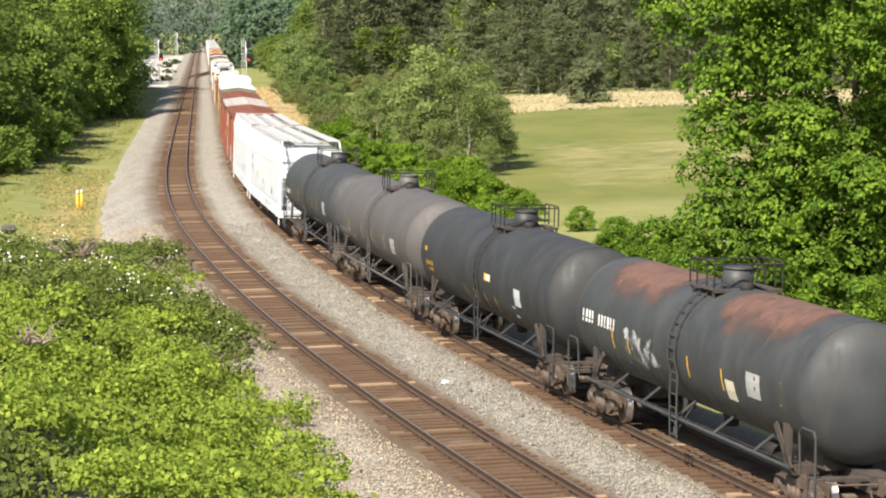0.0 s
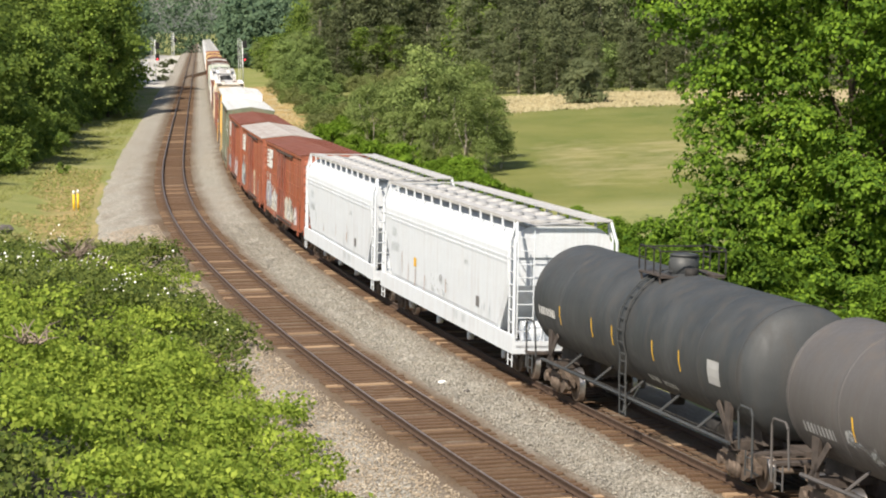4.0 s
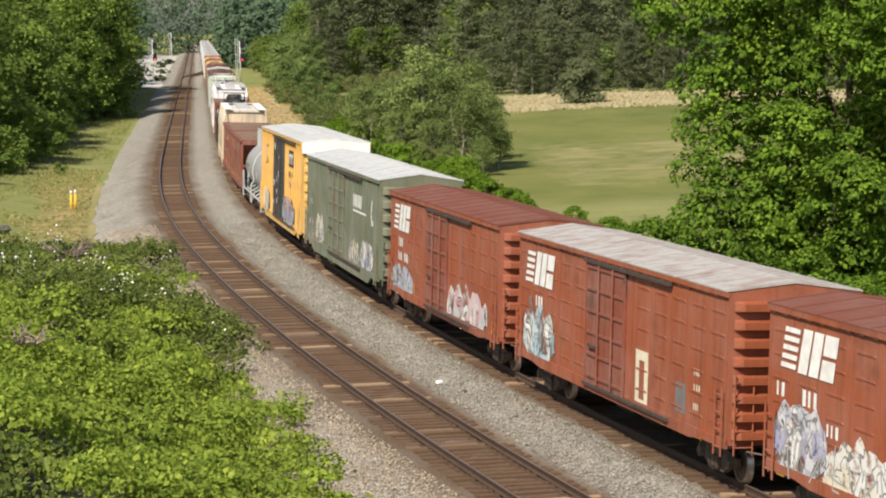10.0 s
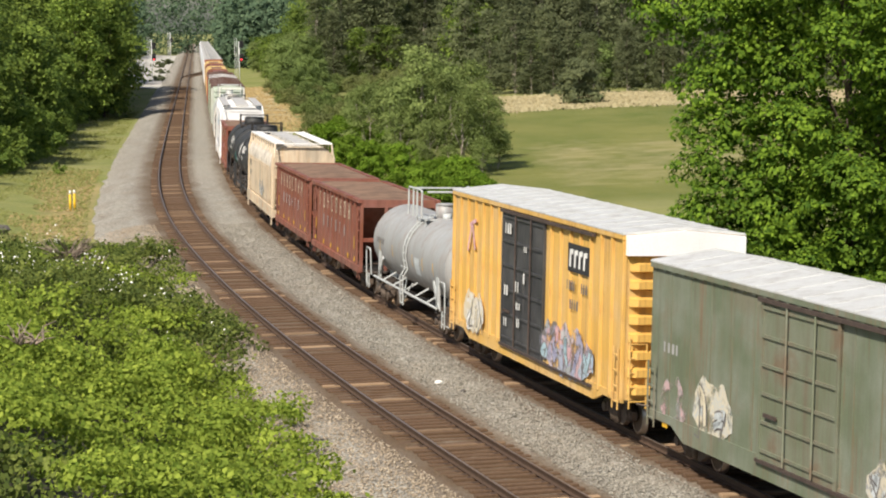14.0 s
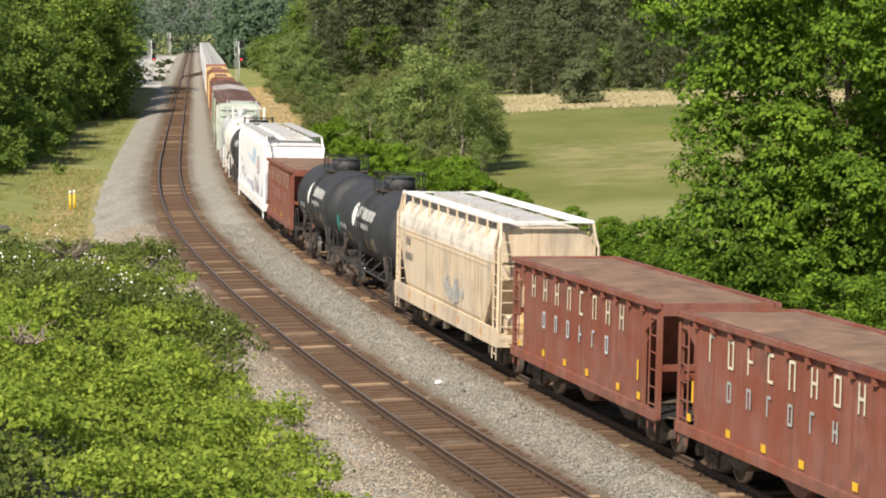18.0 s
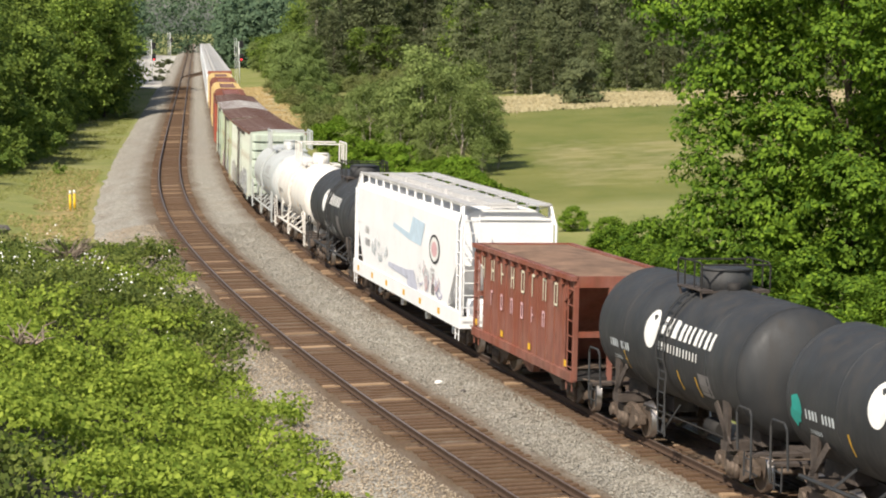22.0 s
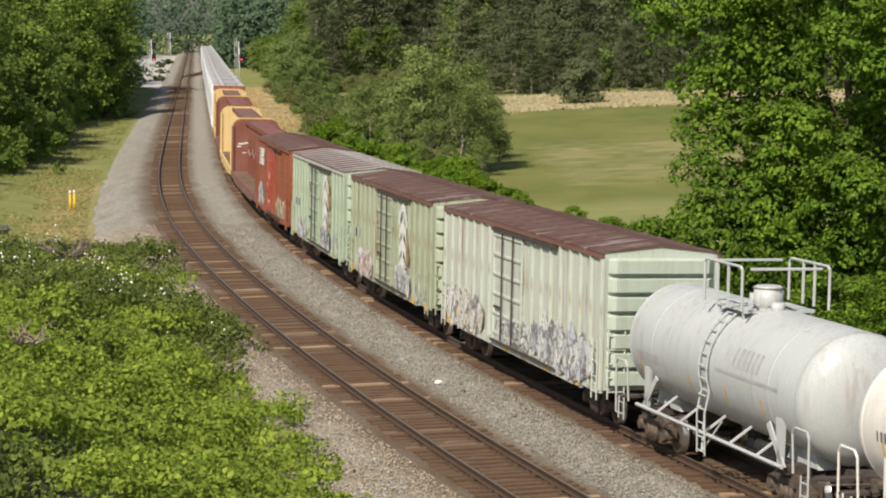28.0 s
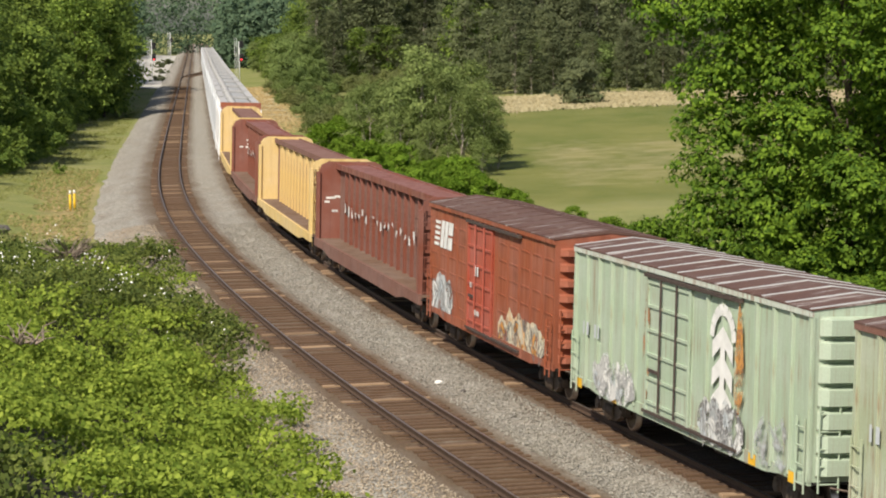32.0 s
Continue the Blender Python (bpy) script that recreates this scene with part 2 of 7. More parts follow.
for i, s in enumerate(bs):
    for j, (q, z, r) in enumerate(PROFILE):
        wig = 0.25 * noise.noise(Vector((s * 0.35, q, 3))) if j in (0, 1, 11, 12, 13) else 0
        bv.append(at(s, q + wig, z + 0.05 * noise.noise(Vector((s * 0.9, q * 1.7, 0)))))
        rust.append(min(1, max(0, r + 0.35 * noise.noise(Vector((s * 0.3, q, 9))) * (r > 0.02))))
        if i and j:
            k = i * len(PROFILE) + j
            bf.append((k - 1, k - len(PROFILE) - 1, k - len(PROFILE), k)[::-1])
bed = raw("ballast_bed", bv, bf, BALLAST, flat=False)
bed.data.attributes.new("rust", "FLOAT", "POINT").data.foreach_set("value", rust)
tagged(bed, "grey crushed stone ballast, stained rusty brown along the rails", "ballast", kind="structure")

RUSTY = plain("rusty_rail", (0.072, 0.043, 0.028), 0.75, 0.1, 0.3, 9)
SHINY = plain("worn_rail_head", (0.17, 0.14, 0.125), 0.4, 0.35, 0.2, 3)
RAIL = [(-0.07, -0.172), (0.07, -0.172), (0.07, -0.155), (0.012, -0.13), (0.012, -0.045), (0.037, -0.035), (0.037, -0.006), (0.025, 0),
        (-0.025, 0), (-0.037, -0.006), (-0.037, -0.035), (-0.012, -0.045), (-0.012, -0.13), (-0.07, -0.155)]
CANT = 2.25


def cant(s):
    return CANT * smooth(330, 220, s)


def rails(track, centre, head, tilt):
    for side in (-1, 1):
        off = side * 0.7525
        v, f, mi = [], [], []
        stations = [-120 + 2.0 * i for i in range(270)] + list(range(420, 1400, 15))
        for i, s in enumerate(stations):
            up = -off * math.tan(radians(cant(s))) if tilt else 0
            v += [at(s, centre + off + a, z + up) for a, z in RAIL]
            if i:
                k, n = i * len(RAIL), len(RAIL)
                for j in range(n):
                    f.append((k - n + j, k - n + (j + 1) % n, k + (j + 1) % n, k + j))
                    mi.append(1 if j == 7 else 0)
        ob = raw("rail", v, f, (RUSTY, head), track)
        ob.data.polygons.foreach_set("material_index", mi)


def wood_material():
    m, n, l, b = mat("tie_wood", 0.9)
    co = coords(n)
    oi = n.new("ShaderNodeObjectInfo")
    g = n.new("ShaderNodeNewGeometry")
    grain = noise_tex(n, l, co, 4, 6, (12, 1.2, 12))
    c = ramp(n, l, grain, ((0.3, (0.052, 0.030, 0.018)), (0.55, (0.115, 0.066, 0.037)), (0.75, (0.21, 0.135, 0.078))))
    add = n.new("ShaderNodeMath")
    l.new(oi.outputs["Random"], add.inputs[0])
    l.new(g.outputs["Random Per Island"], add.inputs[1])
    fr = n.new("ShaderNodeMath")
    fr.operation = "FRACT"
    l.new(add.outputs[0], fr.inputs[0])
    c = mix(n, l, ramp(n, l, fr.outputs[0], ((0.0, (0.7,) * 3), (0.6, (0.0,) * 3))), c, (0.10, 0.058, 0.03))
    c = mix(n, l, ramp(n, l, fr.outputs[0], ((0.84, (0,) * 3), (1.0, (0.75,) * 3))), c, (0.42, 0.29, 0.18))
    l.new(c, b.inputs["Base Color"])
    bump(n, l, b, grain, 0.5, 0.02)
    return m


TIE = wood_material()


def make_track(name, centre, head, tilt, label):
    track = tagged(new(name), label, "railway track", kind="structure")
    rails(track, centre, head, tilt)
    return track


track_1 = make_track("track_1", 0.0, SHINY, False, "empty curved railway track with worn rails on brown wooden ties")
track_2 = make_track("track_2", SPACING, SHINY, True, "curved railway track under the freight train")


def crossover():
    """The rails of a crossover from the empty track to the other one, far along the line."""
    track = tagged(new("track_3"), "short crossover between the two tracks, dark rails on ties", "railway track", kind="structure")
    for side in (-1, 1):
        v, f = [], []
        for i, s in enumerate(range(478, 575, 3)):
            c = SPACING * smooth(482, 570, s)
            v += [at(s, c + side * 0.7525 + a, z + 0.004) for a, z in RAIL]
            if i:
                k, n = i * len(RAIL), len(RAIL)
                f += [(k - n + j, k - n + (j + 1) % n, k + (j + 1) % n, k + j) for j in range(n)]
        raw("rail", v, f, RUSTY, track)
    bm = B()
    for s in np.arange(498, 556, 0.6):
        c = SPACING * smooth(482, 570, s)
        box(bm, -1.3, 1.3, -0.12, 0.12, -0.15, 0, Matrix.Translation(at(s, c, -0.17)) @ Matrix.Rotation(-heading(s), 4, "Z"))
    tagged(part("distant_ties", bm, TIE, track, "distant brown wooden ties"), kind="stuff")


crossover()


def tie_mesh():
    bm = B()
    v = box(bm, -1.3, 1.3, -0.115, 0.115, -0.16, 0.0)
    bmesh.ops.bevel(bm, geom=bm.edges[:], offset=0.012, segments=1, affect="EDGES")
    for side in (-1, 1):
        box(bm, side * 0.7525 - 0.19, side * 0.7525 + 0.19, -0.09, 0.09, 0.0, 0.012, mi=1)
    me = bpy.data.meshes.new("tie")
    bm.to_mesh(me)
    bm.free()
    me.materials.append(TIE)
    me.materials.append(RUSTY)
    return me


def ties():
    me = tie_mesh()
    rnd = random.Random(4)
    for track, centre, near, tilt in ((track_1, 0.0, (28, 170), 0), (track_2, SPACING, (28, 110), 1)):
        s, rest = -100.0, B()
        while s < 420:
            q = rnd.uniform(-0.06, 0.06)
            p = at(s, centre + q, -0.178 + rnd.choice((0.0, -0.008, -0.016, -0.03, -0.05)) + rnd.uniform(-0.012, 0.004))
            m = Matrix.Translation(p) @ Euler((0, radians(cant(s)) * tilt, -heading(s) + rnd.uniform(-0.03, 0.03))).to_matrix().to_4x4()
            if near[0] < s < near[1]:
                again("tie", me, track, m)
            else:
                box(rest, -1.3, 1.3, -0.115, 0.115, -0.16, 0, m)
            s += 0.5 + rnd.uniform(-0.03, 0.03)
        tagged(part("distant_ties", rest, TIE, track, "distant brown wooden ties"), kind="stuff")


# ---- the freight train: paints ----
STEEL = plain("truck_steel", (0.12, 0.09, 0.07), 0.75, 0.3, 0.4, 7)
TREAD = plain("wheel_tread", (0.36, 0.33, 0.31), 0.35, 0.9, 0.2, 5)
DARK_STEEL = plain("frame_steel", (0.06, 0.047, 0.04), 0.8, 0.0, 0.4, 6)
UNDER = plain("underframe_black", (0.018, 0.016, 0.015), 0.8, 0.0, 0.4, 5)
DARK = plain("dark_inside", (0.02, 0.018, 0.017), 0.9, 0.0, 0.3, 4)
NS_RED = paint("boxcar_red", (0.315, 0.08, 0.032), (0.07, 0.03, 0.02), 0.55, 0.1, runs=0.35, stain=(0.20, 0.06, 0.03), stain_at=0.54)
ROOF_RED = paint("red_roof", (0.175, 0.05, 0.028), (0.08, 0.04, 0.03), 0.5, 0.05, 0.78, False)
ROOF_GREY = paint("worn_galvanised_roof", (0.42, 0.405, 0.39), (0.24, 0.15, 0.12), 0.85, 0.15, 0.6, False, stain=(0.24, 0.13, 0.10), stain_map=(1.6, 0.35, 1.0), stain_at=0.54)
ROOF_BROWN = paint("rusted_brown_roof", (0.10, 0.048, 0.036), (0.15, 0.08, 0.06), 0.6, 0.04, 0.8, False, stain=(0.55, 0.52, 0.50), stain_map=(3.5, 0.5, 1.0), stain_at=0.57)
ROOF_PALE = paint("pale_zinc_roof", (0.56, 0.57, 0.57), (0.30, 0.285, 0.27), 0.7, 0.2, 0.4, False)
GREEN = paint("dull_green", (0.135, 0.165, 0.105), (0.15, 0.11, 0.075), 0.5, 0.2, runs=0.5, stain=(0.19, 0.17, 0.12), stain_at=0.55)
YELLOW = paint("boxcar_yellow", (0.70, 0.42, 0.10), (0.38, 0.20, 0.06), 0.4, 0.22, runs=0.45)
DOOR_BLACK = paint("black_door", (0.035, 0.036, 0.04), (0.12, 0.11, 0.10), 0.5, 0.08)
PALE_END = paint("pale_green_end", (0.46, 0.53, 0.45), (0.28, 0.22, 0.15), 0.35, 0.25, runs=0.2)
PALE = paint("faded_pale_green", (0.53, 0.585, 0.51), (0.33, 0.21, 0.13), 0.45, 0.35, runs=0.8, stain=(0.44, 0.36, 0.26), stain_at=0.58)
SAGE = paint("sage_green", (0.37, 0.43, 0.29), (0.26, 0.20, 0.12), 0.45, 0.35, runs=0.85, stain=(0.36, 0.28, 0.17), stain_at=0.58)
MINT = paint("mint_green", (0.38, 0.48, 0.35), (0.22, 0.19, 0.13), 0.4, 0.28, runs=0.5)
WHITE = paint("hopper_white", (0.645, 0.685, 0.73), (0.42, 0.36, 0.32), 0.3, 0.2, runs=0.14)
WHITE_2 = paint("clean_white", (0.90, 0.90, 0.91), (0.55, 0.52, 0.48), 0.2, 0.3)
HATCH_ROOF = paint("hopper_roof_grey", (0.38, 0.38, 0.38), (0.2, 0.19, 0.18), 0.5, 0.1, 0.55, False)
GRATE = paint("walkway_steel", (0.48, 0.47, 0.46), (0.25, 0.23, 0.21), 0.6, 0.1, 0.5, False)
TAN = paint("tan_with_rust", (0.70, 0.565, 0.40), (0.50, 0.29, 0.14), 0.55, 0.25, runs=0.5, stain=(0.40, 0.34, 0.27), stain_map=(0.7, 0.7, 0.35), stain_at=0.54)
TAN_TOP = paint("sooty_tan_roof", (0.72, 0.65, 0.55), (0.26, 0.22, 0.19), 0.8, 0.3, 0.6, False, stain=(0.15, 0.125, 0.105), stain_map=(1.6, 0.8, 0.8), stain_at=0.56)
ORE_RED = paint("hopper_red", (0.235, 0.068, 0.04), (0.10, 0.045, 0.03), 0.6, 0.12, runs=0.45, stain=(0.135, 0.06, 0.042), stain_at=0.55)
LOAD = plain("brown_load", (0.19, 0.115, 0.075), 0.95, 0, 0.4, 1.2)
TANK_BLACK = paint("tank_black", (0.024, 0.026, 0.029), (0.06, 0.05, 0.042), 0.5, 0.03, 0.62)
TANK_DARK = paint("tank_charcoal", (0.034, 0.038, 0.041), (0.08, 0.066, 0.054), 0.45, 0.04, 0.62)
TANK_GREY = paint("tank_warm_grey", (0.082, 0.076, 0.075), (0.12, 0.095, 0.075), 0.45, 0.04, 0.62)
TANK_SILVER = paint("tank_light_grey", (0.31, 0.32, 0.325), (0.30, 0.24, 0.18), 0.5, 0.15, 0.5, runs=0.4)
TANK_WHITE = paint("tank_off_white", (0.78, 0.75, 0.70), (0.50, 0.36, 0.24), 0.35, 0.3, 0.45, runs=0.15, stain=(0.66, 0.55, 0.45), stain_at=0.6)
TANK_PALE = paint("tank_pale_grey", (0.47, 0.50, 0.50), (0.42, 0.40, 0.36), 0.4, 0.3, 0.45, runs=0.3)
LUMBER_YELLOW = paint("bulkhead_yellow", (0.72, 0.52, 0.20), (0.36, 0.17, 0.06), 0.5, 0.2)
LUMBER_RED = paint("centre_beam_red", (0.215, 0.062, 0.036), (0.08, 0.04, 0.03), 0.5, 0.1)
DECK = paint("worn_brown_deck", (0.15, 0.085, 0.05), (0.07, 0.045, 0.035), 0.6, 0.1, 0.8, False)
RUST = paint("rust_patch", (0.19, 0.085, 0.06), (0.10, 0.06, 0.05), 0.5, 0.06, 0.8, False)
INK_RGB = dict(
    white=(0.74, 0.74, 0.72), black=(0.03, 0.03, 0.035), yellow=(0.75, 0.43, 0.03), grey=(0.36, 0.36, 0.36), blue=(0.50, 0.63, 0.74),
    pink=(0.66, 0.40, 0.42), lilac=(0.36, 0.36, 0.50), cream=(0.66, 0.60, 0.46), haze=(0.50, 0.52, 0.62), sky=(0.42, 0.58, 0.66), teal=(0.02, 0.28, 0.24),
    red=(0.45, 0.08, 0.06), orange=(0.60, 0.28, 0.07), soot=(0.16, 0.15, 0.15), rust=(0.36, 0.17, 0.08), mist=(0.50, 0.54, 0.56))
INK = {k: plain("lettering_" + k, c, 0.6, 0, 0.16, 2.5) for k, c in INK_RGB.items()}
DOOR_STEEL = plain("door_steel", (0.06, 0.042, 0.035), 0.75, 0.0, 0.4, 6)
DOOR_RED = paint("worn_red_door", (0.24, 0.064, 0.034), (0.07, 0.03, 0.02), 0.6, 0.14, stain=(0.095, 0.048, 0.035), stain_at=0.52)
DOOR_GREEN = paint("rusty_green_door", (0.15, 0.17, 0.11), (0.15, 0.09, 0.06), 0.7, 0.16, stain=(0.17, 0.105, 0.065), stain_at=0.5)


# ---- running gear ----
def lathe_y(bm, prof, n=20, mi=0):
    rings = [[Vector((r * math.cos(a), y, r * math.sin(a))) for a in (2 * math.pi * i / n for i in range(n))] for y, r in prof]
    loft(bm, rings, mi=mi, smooth_on=True)


def gear_meshes():
    out = {}
    bm = B()
    lathe_y(bm, ((-0.07, 0.10), (-0.075, 0.40), (-0.07, 0.455), (0.04, 0.46), (0.05, 0.49), (0.07, 0.49), (0.07, 0.38), (0.03, 0.34), (0.03, 0.12), (0.10, 0.11)))
    for f in bm.faces:
        c = f.calc_center_median()
        f.material_index = 1 if math.hypot(c.x, c.z) > 0.41 else 0
    out["wheel"] = (bm, (STEEL, TREAD))
    bm = B()
    prism(bm, [(-1.18, .40), (-1.18, .60), (-.9, .68), (-.48, .82), (.48, .82), (.9, .68), (1.18, .60), (1.18, .40), (.82, .38), (.44, .17), (-.44, .17), (-.82, .38)], -0.07, 0.07)
    for x in (-0.9, 0.9):
        rod(bm, (x, -0.16, 0.46), (x, 0.1, 0.46), 0.13, 12)
        box(bm, x - 0.2, x + 0.2, -0.1, 0.1, 0.36, 0.62)
    for x in (-0.22, 0, 0.22):
        rod(bm, (x, -0.10, 0.22), (x, -0.10, 0.56), 0.085, 8)
    box(bm, -0.42, 0.42, -0.14, 0.1, 0.56, 0.72)
    out["side_frame"] = (bm, STEEL)
    bm = B()
    box(bm, -0.2, 0.2, -1.1, 1.1, 0.55, 0.78)
    box(bm, -0.32, 0.32, -0.4, 0.4, 0.62, 0.92)
    for x in (-0.9, 0.9):
        rod(bm, (x, -1.0, 0.46), (x, 1.0, 0.46), 0.075, 10)
        box(bm, x * 0.45 - 0.05, x * 0.45 + 0.05, -0.85, 0.85, 0.3, 0.42)
    out["truck"] = (bm, STEEL)
    bm = B()
    box(bm, -0.9, 0.1, -0.11, 0.11, 0.76, 0.98)
    prism(bm, [(0.05, .70), (0.34, .70), (0.42, .78), (0.42, .98), (0.34, 1.04), (0.05, 1.04)], -0.16, 0.15)
    poly_rod(bm, [(0.1, -0.32, 0.82), (0.2, -0.32, 0.5), (0.45, -0.26, 0.4)], 0.025)
    poly_rod(bm, [(-0.1, -1.3, 0.98), (0.12, -1.0, 0.94), (0.12, -0.2, 0.94)], 0.022)
    out["coupler"] = (bm, STEEL)
    res = {}
    for k, (bm, m) in out.items():
        me = bpy.data.meshes.new(k)
        bm.to_mesh(me)
        bm.free()
        for q in m if isinstance(m, tuple) else (m,):
            me.materials.append(q)
        res[k] = me
    return res


GEAR = gear_meshes()


def running_gear(car, half, end):
    """Two trucks at +-half and couplers whose faces meet at +-end."""
    for sx in (-1, 1):
        truck = again("truck", GEAR["truck"], car, Matrix.Translation((sx * half, 0, 0)), "rusty four-wheel truck")
        for sy in (-1, 1):
            again("side_frame", GEAR["side_frame"], truck, Matrix.Translation((0, sy * 1.0, 0)) @ Matrix.Rotation(0 if sy < 0 else math.pi, 4, "Z"))
            for x in (-0.9, 0.9):
                again("wheel", GEAR["wheel"], truck, Matrix.Translation((x, sy * 0.752, 0.46)) @ Matrix.Rotation(0 if sy < 0 else math.pi, 4, "Z"))
        again("coupler", GEAR["coupler"], car, Matrix.Translation((sx * (end - 0.42), 0, 0)) @ Matrix.Rotation(0 if sx > 0 else math.pi, 4, "Z"))


def underframe(car, L, z=1.0):
    bm = B()
    box(bm, -L / 2, L / 2, -0.22, 0.22, z - 0.38, z)
    for i in range(7):
        x = -L / 2 + L * (i + 0.5) / 7
        box(bm, x - 0.06, x + 0.06, -1.35, 1.35, z - 0.2, z)
    box(bm, -L / 2, L / 2, -1.44, 1.44, z - 0.06, z - 0.012)
    box(bm, -0.9, 0.5, -1.0, -0.45, z - 0.5, z - 0.1)
    for y in (-0.55, 0.55):
        rod(bm, (-L / 2 + 2.6, y, z - 0.42), (L / 2 - 2.6, y, z - 0.4), 0.035, 5)
    rod(bm, (0.9, -0.75, z - 0.35), (2.0, -0.75, z - 0.35), 0.22, 12)
    part("underframe", bm, UNDER, car)


def ladder_bm(bm, x0, x1, y, z0, z1, rungs, r=0.022):
    for x in (x0, x1):
        rod(bm, (x, y, z0), (x, y, z1), r, 5)
    for i in range(rungs):
        z = z0 + (z1 - z0) * (i + 0.5) / rungs
        rod(bm, (x0, y, z), (x1, y, z), r * 0.85, 5)


# ---- lettering, badges and spray paint ----
def quad(bm, pts, surf, off, mi):
    """A patch in x and z laid on the side; tall ones follow a round tank."""
    (x0, z0), (x1, z1), (x2, z2), (x3, z3) = pts
    k = max(1, int(abs(z2 - z1) / 0.18))
    prev = None
    for i in range(k + 1):
        t = i / k
        a, b = (x0 + (x3 - x0) * t, z0 + (z3 - z0) * t), (x1 + (x2 - x1) * t, z1 + (z2 - z1) * t)
        row = [bm.verts.new((p[0], surf(*p) - off, p[1])) for p in (a, b)]
        if prev:
            bm.faces.new((prev[0], prev[1], row[1], row[0])).material_index = mi
        prev = row


def bars(bm, x, z, n, h, surf, mi=0, pitch=0.8, lean=0.0, fill=0.62, rnd=None, off=0.006):
    """A row of n plain strokes in the place of writing that starts at x."""
    for i in range(n):
        a = x + i * h * pitch
        w = h * pitch * fill * (1 if rnd is None else rnd.uniform(0.55, 1.1))
        quad(bm, [(a, z), (a + w, z), (a + w + lean * h, z + h), (a + lean * h, z + h)], surf, off, mi)


def blob(bm, cx, cz, rx, rz, surf, off, mi, rnd, n=11):
    ph = [rnd.uniform(0.65, 1.15) for _ in range(n)]
    c = bm.verts.new((cx, surf(cx, cz) - off, cz))
    ring = []
    for i in range(n):
        a = 2 * math.pi * i / n
        x, z = cx + rx * ph[i] * math.cos(a), cz + rz * ph[i] * math.sin(a)
        ring.append(bm.verts.new((x, surf(x, z) - off, z)))
    for i in range(n):
        bm.faces.new((c, ring[i], ring[(i + 1) % n])).material_index = mi


def stroke(bm, pts, w, surf, off, mi):
    for (x0, z0), (x1, z1) in zip(pts, pts[1:]):
        dx, dz = x1 - x0, z1 - z0
        l = math.hypot(dx, dz) or 1
        nx, nz = -dz / l * w / 2, dx / l * w / 2
        v = [bm.verts.new((x, surf(x, z) - off, z)) for x, z in ((x0 - nx, z0 - nz), (x1 - nx, z1 - nz), (x1 + nx, z1 + nz), (x0 + nx, z0 + nz))]
        bm.faces.new(v).material_index = mi


def spray_material(inks, seed, dense):
    """Soft overlapping fields of spray paint with drawn outlines, worn through in places."""
    m, n, l, b = mat("spray_paint", 0.6)
    co = n.new("ShaderNodeMapping")
    l.new(coords(n), co.inputs[0])
    co.inputs["Location"].default_value = (seed * 3.1, 0, seed * 1.7)
    wob = n.new("ShaderNodeTexNoise")
    wob.inputs["Scale"].default_value = 1.6
    l.new(co.outputs[0], wob.inputs["Vector"])
    bent = mix(n, l, 0.3, co.outputs[0], wob.outputs["Color"], "ADD")
    v = n.new("ShaderNodeTexVoronoi")
    v.feature, v.distance = "F1", "CHEBYCHEV"
    v.inputs["Scale"].default_value = 1.9
    l.new(bent, v.inputs["Vector"])
    sep = n.new("ShaderNodeSeparateColor")
    l.new(v.outputs["Color"], sep.inputs[0])
    k = len(inks)
    cols = [INK_RGB[q] for q in inks]
    fill = ramp(n, l, sep.outputs[0], [(i / max(1, k - 1) * 0.8 + 0.1, c) for i, c in enumerate(cols)])
    lines = noise_tex(n, l, bent, 2.6, 1)
    fill = mix(n, l, ramp(n, l, lines, ((0.46, (0, 0, 0)), (0.475, (0.9,) * 3), (0.525, (0.9,) * 3), (0.54, (0, 0, 0)))), fill, cols[-1])
    fill = mix(n, l, ramp(n, l, noise_tex(n, l, bent, 3.4, 1), ((0.47, (0, 0, 0)), (0.49, (0.7,) * 3), (0.51, (0.7,) * 3), (0.53, (0, 0, 0)))), fill, cols[0])
    l.new(fill, b.inputs["Base Color"])
    worn = noise_tex(n, l, co.outputs[0], 1.5, 5, None, 0.65)
    lo = 0.54 - 0.2 * dense
    l.new(ramp(n, l, worn, ((lo, (0, 0, 0)), (lo + 0.12, (0.92,) * 3))), b.inputs["Alpha"])
    return m


